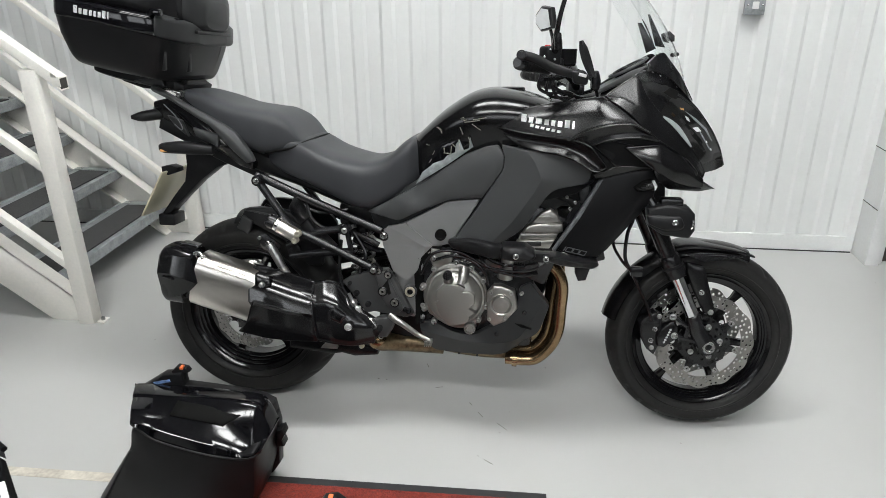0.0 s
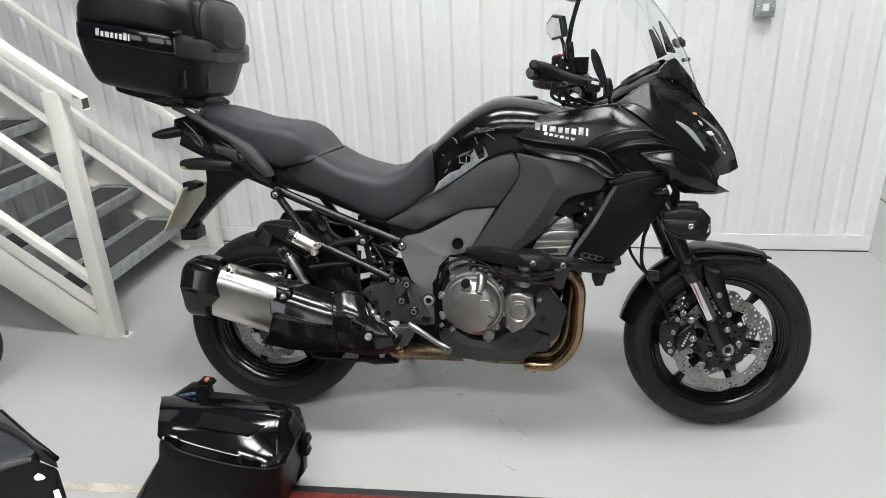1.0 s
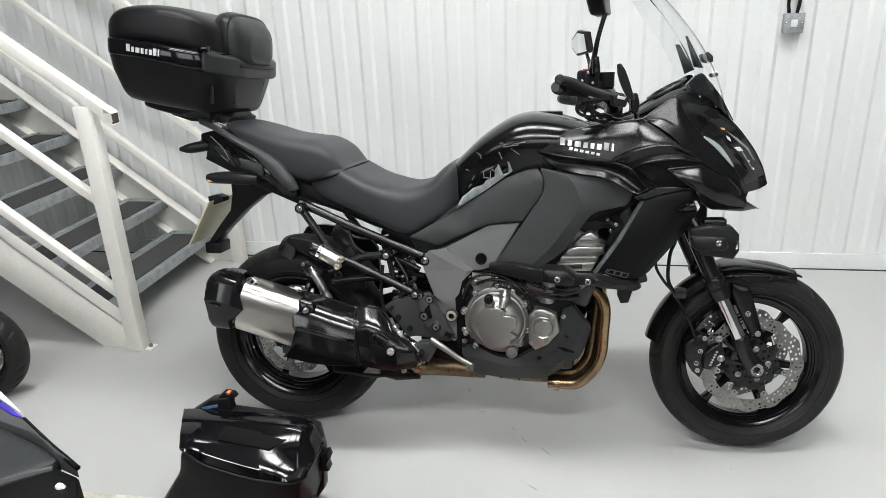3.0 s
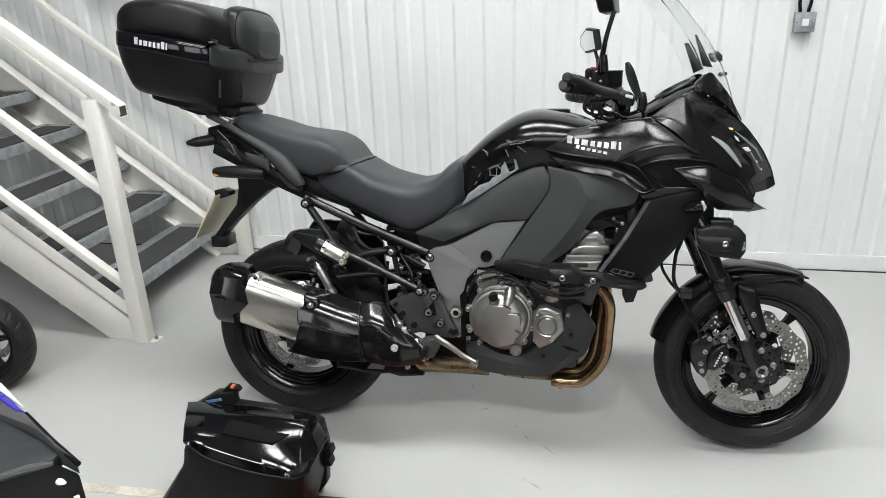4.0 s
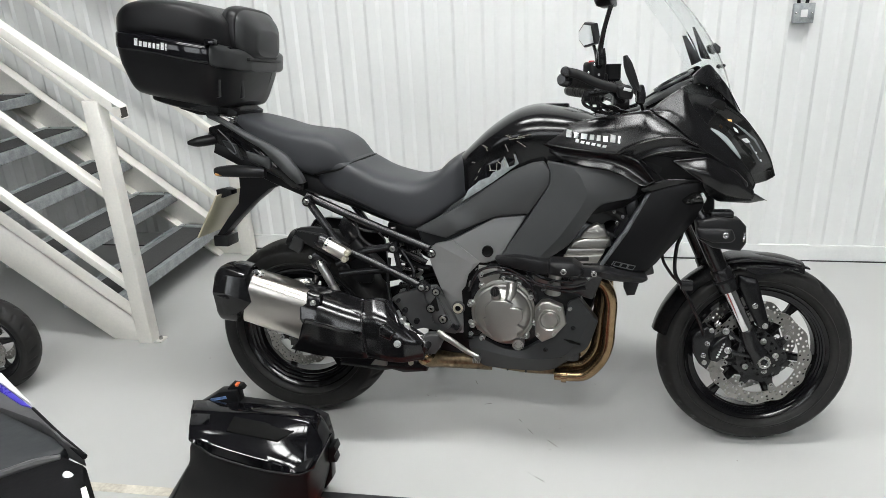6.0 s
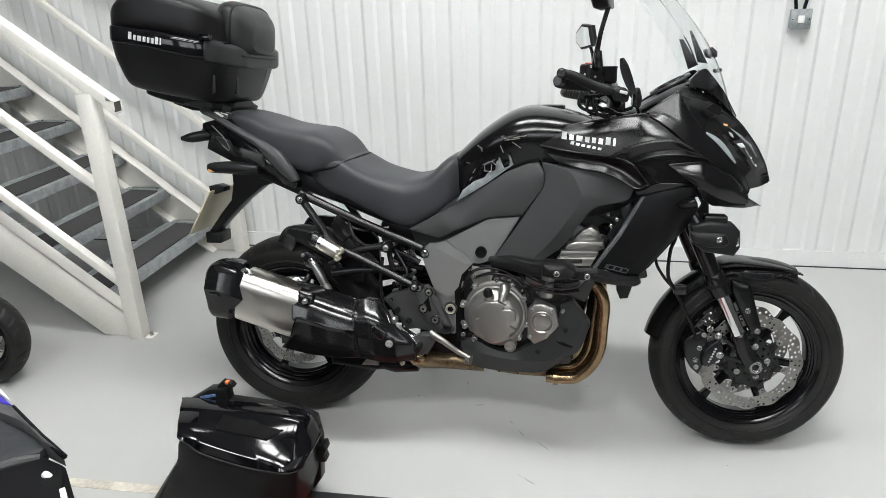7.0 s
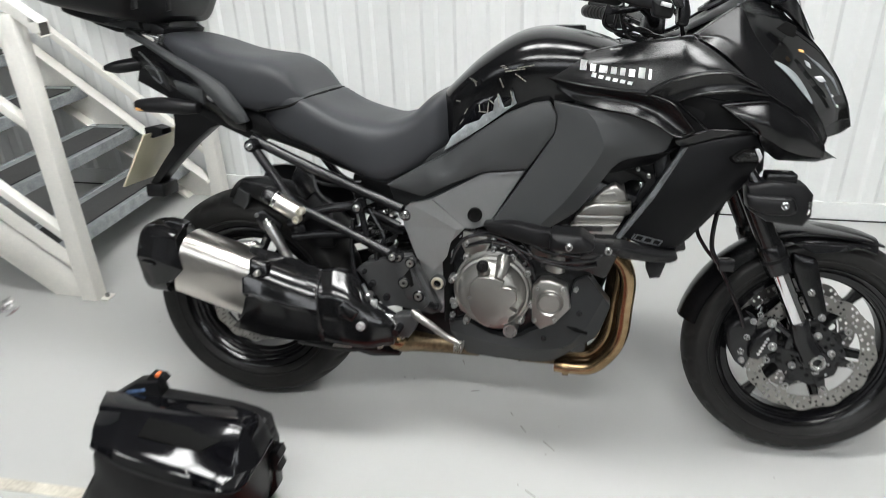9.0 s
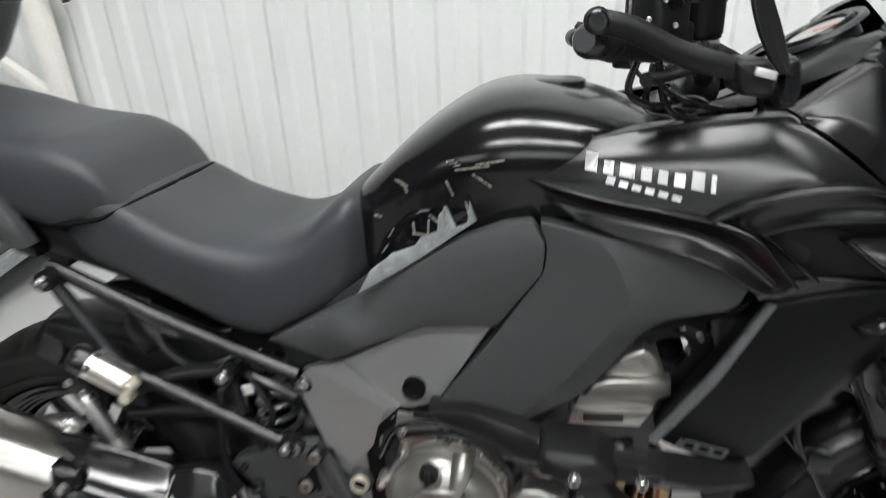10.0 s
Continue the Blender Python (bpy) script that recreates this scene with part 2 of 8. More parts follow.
def perforated_ring(r0, r1, y0, y1, cx, cz, cells=40, rows=3, wave=0.004, waves=10, hole=0.36):
    """A wave-edged brake disc with drilled holes that go through it."""
    verts, faces = [], []

    def put(r, a, y):
        if r > r1 - 1e-6:
            r = r + wave * math.cos(waves * a)
        verts.append((cx + r * math.cos(a), y, cz + r * math.sin(a)))
        return len(verts) - 1

    dr, da = (r1 - r0) / rows, 2 * math.pi / cells
    for i in range(cells):
        for j in range(rows):
            ra, aa = r0 + j * dr, i * da
            rm, am = ra + dr / 2, aa + da / 2
            drilled = (i + 2 * j) % 3 != 2 and (rows < 4 or j > 0)
            size = hole * min(dr, rm * da)
            corner = [(-1, -1), (0, -1), (1, -1), (1, 0), (1, 1), (0, 1), (-1, 1), (-1, 0)]
            loops = []
            for y in (y0, y1):
                outer = [put(rm + u * dr / 2, am + w * da / 2, y) for u, w in corner]
                inner = []
                for u, w in corner:
                    k = math.hypot(u, w)
                    verts.append((cx + (rm + u / k * size) * math.cos(am) - w / k * size * math.sin(am), y, cz + (rm + u / k * size) * math.sin(am) + w / k * size * math.cos(am)))
                    inner.append(len(verts) - 1)
                loops.append((outer, inner))
            (o0, i0), (o1, i1) = loops
            for k in range(8):
                q = (k + 1) % 8
                faces.append((o0[k], o0[q], i0[q], i0[k]))
                faces.append((o1[q], o1[k], i1[k], i1[q]))
                if drilled:
                    faces.append((i0[k], i0[q], i1[q], i1[k]))
            if not drilled:
                faces.append(tuple(i0))
                faces.append(tuple(reversed(i1)))
            if j == rows - 1:
                for k in (2, 3):
                    faces.append((o0[k], o1[k], o1[k + 1], o0[k + 1]))
            if j == 0:
                for k in (6, 7):
                    q = (k + 1) % 8
                    faces.append((o0[k], o1[k], o1[q], o0[q]))
    return weld(verts, faces)


def tyre_shape(R, width, cx, cz, bead=0.217, grooves=26, slant=0.5):
    """A road tyre with cut grooves, turned round y."""
    half = width / 2
    prof = [(bead, -half * 0.72), (bead + 0.012, -half * 0.86), (bead + (R - bead) * 0.45, -half * 0.98), (bead + (R - bead) * 0.62, -half)]
    for t in np.linspace(-1, 1, 19):
        prof.append((R - (R - bead) * 0.34 * abs(t) ** 2.2, half * 0.98 * t))
    prof += [(r, -y) for r, y in reversed(prof[:4])]
    m, n = len(prof), 288
    verts, faces = [], []
    for i in range(n):
        a = 2 * math.pi * i / n
        for j, (r, y) in enumerate(prof):
            if 5 <= j <= m - 6:
                t = y / half
                s = (a * grooves / (2 * math.pi) + slant * abs(t) * 1.2 + (0.5 if t > 0 else 0)) % 1.0
                if 0.25 < abs(t) < 0.86 and s < 0.17:
                    r -= 0.004
            verts.append((cx + r * math.cos(a), y, cz + r * math.sin(a)))
    for i in range(n):
        k = (i + 1) % n
        for j in range(m):
            q = (j + 1) % m
            faces.append((i * m + j, i * m + q, k * m + q, k * m + j))
    return verts, faces


# ---- materials ----
def material(name, color, rough=0.5, metal=0.0, var=0.15, scale=6.0, fine=90.0, bump=0.0, bump_scale=0.0, coat=0.0, rough_var=0.1, tint=None, stretch=None, spec=0.5):
    """A surface with wear at two scales: broad patches and fine grain, in metres."""
    m = bpy.data.materials.new(name)
    m.use_nodes = True
    nt = m.node_tree
    b = nt.nodes["Principled BSDF"]
    tc = nt.nodes.new("ShaderNodeTexCoord")
    mp = nt.nodes.new("ShaderNodeMapping")
    nt.links.new(tc.outputs["Object"], mp.inputs[0])
    if stretch:
        mp.inputs["Scale"].default_value = stretch
    broad, grain = nt.nodes.new("ShaderNodeTexNoise"), nt.nodes.new("ShaderNodeTexNoise")
    broad.inputs["Scale"].default_value, broad.inputs["Detail"].default_value = scale, 5
    grain.inputs["Scale"].default_value, grain.inputs["Detail"].default_value = fine, 3
    nt.links.new(mp.outputs[0], broad.inputs[0])
    nt.links.new(mp.outputs[0], grain.inputs[0])
    add = nt.nodes.new("ShaderNodeMath")
    add.operation = "MULTIPLY_ADD"
    nt.links.new(grain.outputs[0], add.inputs[0])
    add.inputs[1].default_value = 0.5
    nt.links.new(broad.outputs[0], add.inputs[2])
    ramp = nt.nodes.new("ShaderNodeMapRange")
    ramp.inputs[1].default_value, ramp.inputs[2].default_value = 0.5, 1.0
    nt.links.new(add.outputs[0], ramp.inputs[0])
    mix = nt.nodes.new("ShaderNodeMix")
    mix.data_type = "RGBA"
    other = tint or color
    mix.inputs[6].default_value = (*[c * (1 - var) for c in color], 1)
    mix.inputs[7].default_value = (*[min(1, c * (1 + var)) for c in other], 1)
    nt.links.new(ramp.outputs[0], mix.inputs[0])
    nt.links.new(mix.outputs[2], b.inputs["Base Color"])
    rr = nt.nodes.new("ShaderNodeMapRange")
    rr.inputs[3].default_value, rr.inputs[4].default_value = max(0.02, rough - rough_var), min(1, rough + rough_var)
    nt.links.new(ramp.outputs[0], rr.inputs[0])
    nt.links.new(rr.outputs[0], b.inputs["Roughness"])
    b.inputs["Metallic"].default_value = metal
    b.inputs["Coat Weight"].default_value = coat
    b.inputs["Coat Roughness"].default_value = 0.04
    b.inputs["Specular IOR Level"].default_value = spec
    if bump:
        bn = nt.nodes.new("ShaderNodeBump")
        bn.inputs["Strength"].default_value, bn.inputs["Distance"].default_value = 1.0, bump
        tex = nt.nodes.new("ShaderNodeTexNoise")
        tex.inputs["Scale"].default_value, tex.inputs["Detail"].default_value = bump_scale or fine, 4
        nt.links.new(mp.outputs[0], tex.inputs[0])
        nt.links.new(tex.outputs[0], bn.inputs["Height"])
        nt.links.new(bn.outputs[0], b.inputs["Normal"])
    return m


def clear(name, color, rough=0.02, ior=1.45):
    m = bpy.data.materials.new(name)
    m.use_nodes = True
    b = m.node_tree.nodes["Principled BSDF"]
    b.inputs["Base Color"].default_value = (*color, 1)
    b.inputs["Roughness"].default_value, b.inputs["Transmission Weight"].default_value, b.inputs["IOR"].default_value = rough, 1.0, ior
    return m


def glow(name, color, strength):
    m = bpy.data.materials.new(name)
    m.use_nodes = True
    b = m.node_tree.nodes["Principled BSDF"]
    b.inputs["Emission Color"].default_value, b.inputs["Emission Strength"].default_value = (*color, 1), strength
    return m


TANK_BLACK = material("tank_black_lacquer", (0.0045, 0.0045, 0.005), 0.17, 0.0, 0.1, 8, 40, rough_var=0.0, spec=0.36)
RIM_BLACK = material("black_wheel_enamel", (0.005, 0.005, 0.0055), 0.17, 0.0, 0.15, 9, 60, rough_var=0.02, spec=0.35)
GLOSS = material("gloss_black_paint", (0.004, 0.004, 0.005), 0.09, 0.0, 0.2, 8, 300, rough_var=0.02, spec=0.42)
SATIN = material("satin_black_paint", (0.004, 0.004, 0.0045), 0.26, 0.0, 0.1, 6, 40, rough_var=0.0, spec=0.39)
MATT = material("matt_black_shroud", (0.0045, 0.0045, 0.005), 0.34, 0.0, 0.2, 6, 400, rough_var=0.03, spec=0.16)
PLASTIC = material("grained_black_plastic", (0.0085, 0.0085, 0.0092), 0.38, 0.0, 0.2, 9, 500, bump=0.0002, bump_scale=900, rough_var=0.05, spec=0.22)
GREY_PLASTIC = material("dark_grey_plastic", (0.041, 0.043, 0.044), 0.44, 0.0, 0.10, 7, 500, bump=0.00008, bump_scale=900, rough_var=0.04, spec=0.32)
COWL_GREY = material("cowl_grey_plastic", (0.021, 0.022, 0.023), 0.42, 0.0, 0.1, 7, 60, rough_var=0.03, spec=0.3)
FRAME_GREY = material("grey_frame_paint", (0.250, 0.252, 0.253), 0.38, 0.4, 0.06, 9, 300, rough_var=0.03)
BLACK_METAL = material("black_coated_metal", (0.008, 0.008, 0.009), 0.24, 0.0, 0.12, 9, 40, rough_var=0.02, spec=0.45)
CAST_DARK = material("dark_cast_alloy", (0.050, 0.051, 0.052), 0.40, 0.25, 0.1, 14, 60, rough_var=0.03)
# pale colour of the reflection painted on the tank flank
TANK_SHEEN = material("tank_sheen", (0.20, 0.215, 0.22), 0.2, 0.0, 0.25, 60, 300, coat=0.4)
VINYL = material("black_seat_vinyl", (0.029, 0.0305, 0.034), 0.46, 0.0, 0.15, 5, 350, bump=0.0001, bump_scale=900, rough_var=0.05, spec=0.32)
RUBBER = material("tyre_rubber", (0.012, 0.012, 0.0125), 0.5, 0.0, 0.25, 12, 160, bump=0.00015, bump_scale=300, tint=(0.017, 0.0166, 0.016), spec=0.2)
STEEL = material("brushed_steel", (0.62, 0.59, 0.55), 0.28, 1.0, 0.02, 3, 30, rough_var=0.0)
CHROME = material("chrome", (0.75, 0.75, 0.76), 0.09, 1.0, 0.05, 12, 200, rough_var=0.04)
ALLOY = material("cast_alloy", (0.42, 0.42, 0.41), 0.28, 0.95, 0.12, 18, 220, rough_var=0.06)
GUNMETAL = material("engine_cover_paint", (0.33, 0.322, 0.302), 0.34, 0.85, 0.04, 9, 280, rough_var=0.01)
# near-black that paints the shade inside sockets, bores and slots
SOCKET_SHADE = material("socket_shade", (0.01, 0.01, 0.01), 0.6, 0.0, 0.2, 30, 300)
# near-black that paints the shade of holes, gaps and recesses
RECESS_SHADE = material("recess_shade", (0.004, 0.004, 0.004), 0.7, 0.0, 0.2, 30, 300, spec=0.1)
DISC = material("brake_disc_steel", (0.31, 0.302, 0.287), 0.33, 1.0, 0.06, 25, 300, rough_var=0.02)
STAINED = material("sooty_exhaust_steel", (0.10, 0.072, 0.045), 0.34, 0.9, 0.4, 12, 80, tint=(0.20, 0.15, 0.09), rough_var=0.08)
BRONZE = material("heat_stained_header", (0.25, 0.165, 0.085), 0.25, 0.95, 0.18, 5, 40, tint=(0.34, 0.25, 0.15), rough_var=0.03)
SILVER = material("silver_badge", (0.56, 0.56, 0.56), 0.32, 0.5, 0.05, 30, 300)
HEAD_ALLOY = material("cast_head_alloy", (0.34, 0.33, 0.31), 0.32, 0.85, 0.10, 18, 220, rough_var=0.05)
WHITE_INK = material("white_print", (0.78, 0.78, 0.77), 0.4, 0.0, 0.04, 30, 300)
# small painted glints that go with the tank reflection
SHEEN_MARK = material("sheen_glint", (0.19, 0.185, 0.16), 0.3, 0.3, 0.4, 200, 300)
AMBER = material("amber_lens", (0.85, 0.46, 0.18), 0.15, 0.0, 0.1, 30, 300, coat=0.6)
SMOKE = material("smoked_lens", (0.008, 0.008, 0.008), 0.05, 0.0, 0.2, 30, 300, rough_var=0.0, spec=0.30)
LAMP_GREY = material("grey_lamp_plastic", (0.26, 0.28, 0.29), 0.22, 0.1, 0.08, 30, 300)
REFLECTOR = material("lamp_reflector", (0.85, 0.86, 0.87), 0.25, 0.15, 0.05, 30, 300)
RED_PLASTIC = material("red_plastic", (0.45, 0.02, 0.015), 0.4, 0.0, 0.08, 30, 300)
ORANGE = material("orange_plastic", (0.75, 0.17, 0.05), 0.4, 0.0, 0.08, 30, 300)
BLUE_STICKER = material("blue_sticker", (0.14, 0.24, 0.46), 0.4, 0.0, 0.5, 90, 300)
PLATE_YELLOW = material("plate_face", (0.62, 0.58, 0.42), 0.4, 0.0, 0.05, 30, 300)
SCREEN = clear("clear_screen", (0.95, 0.965, 0.965), 0.02, 1.10)
LENS = clear("lamp_glass", (0.95, 0.96, 0.97), 0.02)
MIRROR = material("mirror_glass", (0.85, 0.86, 0.87), 0.03, 1.0, 0.0, 30, 300, rough_var=0.0)
WALL = material("white_sheet_paint", (0.73, 0.74, 0.735), 0.34, 0.0, 0.03, 1.2, 60, rough_var=0.06, bump=0.0003, bump_scale=25)
FLASHING = material("white_trim_paint", (0.74, 0.75, 0.745), 0.4, 0.0, 0.06, 3, 80)
STAIR_WHITE = material("cream_gloss_paint", (0.755, 0.745, 0.705), 0.36, 0.0, 0.06, 2.5, 90, tint=(0.78, 0.755, 0.70), bump=0.0004, bump_scale=60)
GALV = material("galvanised_steel", (0.30, 0.325, 0.335), 0.45, 0.5, 0.22, 22, 160, tint=(0.38, 0.40, 0.41))
GRIP = material("grit_tread", (0.045, 0.045, 0.045), 0.9, 0.0, 0.3, 20, 300, bump=0.0012, bump_scale=500)
# unseen ceiling, darkened so the black paint has less to reflect
CEILING_PAINT = material("ceiling_paint", (0.24, 0.24, 0.24), 0.7, 0.0, 0.04, 1.5, 60)
# brown-black that carries the gloom of the store room and the rail ends
GLOOM_TONE = material("gloom_tone", (0.05, 0.045, 0.04), 0.7, 0.0, 0.3, 3, 60)
CARPET = material("red_mat_pile", (0.15, 0.015, 0.009), 0.95, 0.0, 0.3, 160, 420, tint=(0.21, 0.028, 0.018), bump=0.004, bump_scale=300)
MAT_EDGE = material("mat_rubber_edge", (0.025, 0.025, 0.027), 0.7, 0.0, 0.2, 20, 200)
# unseen walls, near-black so the bodywork reflects little
SOUTH = material("dark_unseen_wall", (0.06, 0.06, 0.06), 0.6, 0.0, 0.1, 0.8, 20)
JOINT = material("floor_joint", (0.44, 0.40, 0.33), 0.6, 0.0, 0.3, 9, 70, tint=(0.52, 0.49, 0.42), bump=0.001, bump_scale=80)


def floor_material():
    m = material("grey_floor_paint", (0.435, 0.437, 0.428), 0.32, 0.0, 0.035, 0.7, 3.0, rough_var=0.03)
    nt = m.node_tree
    b = nt.nodes["Principled BSDF"]
    base = b.inputs["Base Color"].links[0].from_socket
    tc = nt.nodes["Texture Coordinate"]
    for node in nt.nodes:
        if node.type == "TEX_NOISE":
            node.inputs["Detail"].default_value = 2.0
    # a few scuffs and specks of grit, thinned out by a second noise
    for size, cut, keep, shade in ((5.0, 0.030, 0.70, (0.28, 0.265, 0.25)), (9.0, 0.035, 0.80, (0.22, 0.20, 0.18)), (2.3, 0.014, 0.55, (0.08, 0.07, 0.06))):
        v = nt.nodes.new("ShaderNodeTexVoronoi")
        v.inputs["Scale"].default_value = size
        nt.links.new(tc.outputs["Object"], v.inputs[0])
        less = nt.nodes.new("ShaderNodeMapRange")
        less.inputs[1].default_value, less.inputs[2].default_value = cut * 0.6, cut
        less.inputs[3].default_value, less.inputs[4].default_value = 0.75, 0.0
        nt.links.new(v.outputs["Distance"], less.inputs[0])
        thin = nt.nodes.new("ShaderNodeSeparateColor")
        nt.links.new(v.outputs["Color"], thin.inputs[0])
        gate = nt.nodes.new("ShaderNodeMath")
        gate.operation = "GREATER_THAN"
        gate.inputs[1].default_value = 1 - (1 - keep) * 0.5
        nt.links.new(thin.outputs[0], gate.inputs[0])
        both_n = nt.nodes.new("ShaderNodeMath")
        both_n.operation = "MULTIPLY"
        nt.links.new(less.outputs[0], both_n.inputs[0])
        nt.links.new(gate.outputs[0], both_n.inputs[1])
        mix = nt.nodes.new("ShaderNodeMix")
        mix.data_type = "RGBA"
        nt.links.new(both_n.outputs[0], mix.inputs[0])
        nt.links.new(base, mix.inputs[6])
        mix.inputs[7].default_value = (*shade, 1)
        base = mix.outputs[2]
    nt.links.new(base, b.inputs["Base Color"])
    return m


FLOOR = floor_material()
# ---- the room ----
WALL_Y = 3.5
# unseen south and east walls stand close in, to darken the bike's reflections
X0, X1, Y0 = -3.6, 4.5, -2.6

solid("floor", box((X0 - 0.2, Y0 - 0.2, -0.12), (X1 + 0.2, 5.2, 0.0)), FLOOR, "light grey painted concrete floor with scuffs", "floor", kind="structure")
solid("ceiling", box((X0 - 0.2, Y0 - 0.2, CEILING), (X1 + 0.2, 5.2, CEILING + 0.15)), CEILING_PAINT, "plain unseen ceiling, kept dark for the reflections", "ceiling", kind="structure")


def ribbed_sheet(x0, x1, z0, z1, y, pitch=0.1475, valley=0.066, deep=0.009, slope=0.017):
    """Trapezoid-ribbed cladding: crowns at y, valleys set back."""
    line = []
    k0 = math.floor((x0 - 2.304) / pitch)
    x = 2.304 + k0 * pitch
    while x < x1:
        line += [(x - slope, y), (x, y + deep), (x + valley, y + deep), (x + valley + slope, y)]
        x += pitch
    line = [q for q in line if x0 < q[0] < x1]
    line = [(x0, line[0][1])] + line + [(x1, line[-1][1])]
    verts = [(a, b, z0) for a, b in line] + [(a, b, z1) for a, b in line]
    n = len(line)
    faces = [(i, i + 1, n + i + 1, n + i) for i in range(n - 1)]
    # thickness: a flat back
    verts += [(x0, y + 0.12, z0), (x1, y + 0.12, z0), (x1, y + 0.12, z1), (x0, y + 0.12, z1)]
    b = 2 * n
    faces += [(b + 1, b, b + 3, b + 2), (n - 1, b + 1, b + 2, 2 * n - 1), (b, 0, n, b + 3)]
    faces += [tuple([b, b + 1] + list(range(n - 1, -1, -1))), tuple(list(range(n, 2 * n)) + [b + 2, b + 3])]
    return verts, faces


north = solid("wall_north", ribbed_sheet(X0, 2.60, 0.0, CEILING, WALL_Y), WALL, "white painted ribbed metal wall cladding", "wall", kind="structure", sharp=15)
solid("baseboard", box((X0, WALL_Y - 0.004, 0.0), (2.575, WALL_Y + 0.10, 0.086), 0.001, 1), FLASHING, "white painted flashing strip along the wall foot", "trim", kind="structure")
# a 6 mm dark strip along the wall foot
solid("trim", box((X0, WALL_Y - 0.009, 0.0), (2.57, WALL_Y - 0.0045, 0.006)), MAT_EDGE, "thin dark line where the wall meets the floor", "trim", kind="structure")
cap = make_mesh("screw_cap", *lathe([(0, -0.007), (0.005, -0.006), (0.008, -0.003), (0.009, 0.0)], n=12), FLASHING)
for k in range(-26, 3):
    for z in (0.155, 2.2):
        ob = new("screw_cap", cap)
        ob.parent = north
        ob.location = (2.304 + 0.1475 * k + 0.033, WALL_Y + 0.0155, z)

solid("pillar", join(box((2.577, 3.335, 0), (2.64, 3.62, CEILING), 0.004), box((2.6405, 3.36, 0), (2.665, 3.62, CEILING), 0.002)), FLASHING, "white boxed pillar beside the doorway", "pillar", kind="structure")
for z in (0.285, 0.56, 1.12):
    solid("trim", box((2.5745, 3.34, z), (2.5765, 3.5, z + 0.003)), MAT_EDGE, "thin open seam on the boxed pillar", "trim", kind="structure")
# doorway to a store beyond the pillar; its gloom is put into one dark colour
solid("wall_north_east", box((3.75, WALL_Y, 0), (X1 + 0.2, WALL_Y + 0.15, CEILING)), WALL, "white wall beyond the doorway", "wall", kind="structure")
solid("wall_over_door", box((2.667, WALL_Y, 2.1), (3.748, WALL_Y + 0.15, CEILING)), WALL, "white wall over the doorway", "wall", kind="structure")
solid("store_wall", join(box((2.45, 5.05, 0), (4.4, 5.2, 2.6)), box((2.42, 3.64, 0), (2.55, 5.05, 2.6)), box((4.2, 3.66, 0), (4.35, 5.05, 2.6)), box((2.42, 3.66, 2.6), (4.35, 5.2, 2.7))), GLOOM_TONE, "store room walls behind the doorway, coloured dark for its gloom", "wall", kind="structure")
solid("store_floor", box((2.67, 3.40, 0.0), (4.18, 5.04, 0.005)), GLOOM_TONE, "store room floor, coloured dark for its gloom", "floor", kind="structure")
solid("wall_west", box((X0 - 0.2, Y0, 0), (X0, 5.2, CEILING)), SOUTH, "unseen end wall, kept dark for the reflections", "wall", kind="structure")
solid("wall_east", box((X1, Y0, 0), (X1 + 0.2, 5.2, CEILING)), SOUTH, "unseen end wall, kept dark for the reflections", "wall", kind="structure")


def south_wall():
    holes = [(-3.4, -1.0), (-0.3, 2.1), (2.6, 4.2)]
    shapes = [box((X0, Y0 - 0.2, 0), (X1, Y0, 1.95)), box((X0, Y0 - 0.2, 3.25), (X1, Y0, CEILING))]
    xs = [X0] + [v for h in holes for v in h] + [X1]
    for a, b in zip(xs[::2], xs[1::2]):
        shapes.append(box((a, Y0 - 0.2, 1.95), (b, Y0, 3.25)))
    solid("wall_south", join(*shapes), SOUTH, "grey wall with a band of high windows", "wall", kind="structure")
    for k, (a, b) in enumerate(holes):
        win = solid("window_%d" % (k + 1), join(box((a, Y0 - 0.14, 1.95), (b, Y0 - 0.08, 2.0)), box((a, Y0 - 0.14, 3.2), (b, Y0 - 0.08, 3.25)), box((a, Y0 - 0.14, 2.0), (a + 0.05, Y0 - 0.08, 3.2)), box((b - 0.05, Y0 - 0.14, 2.0), (b, Y0 - 0.08, 3.2)), box(((a + b) / 2 - 0.03, Y0 - 0.14, 2.0), ((a + b) / 2 + 0.03, Y0 - 0.08, 3.2))), MAT_EDGE, "dark framed high window with two panes", "window", kind="structure")
        for p, q in ((a + 0.05, (a + b) / 2 - 0.03), ((a + b) / 2 + 0.03, b - 0.05)):
            pane = part("pane", box((p, Y0 - 0.115, 2.0), (q, Y0 - 0.109, 3.2)), LENS, win)
            pane.visible_shadow = False


south_wall()
# glowing sheet added outside the unseen windows
solid("backdrop", box((X0 - 3, Y0 - 2.6, -0.5), (X1 + 3, Y0 - 2.5, 6)), glow("window_glow", (0.9, 0.95, 1.0), 2.5), "bright overcast daylight beyond the windows", "backdrop", kind="structure")

# rooflights: a deep white kerb, a mullion and two bright panes
SKY_PANE = glow("bright_sky_pane", (0.975, 0.985, 0.975), ROOF_STRENGTH)
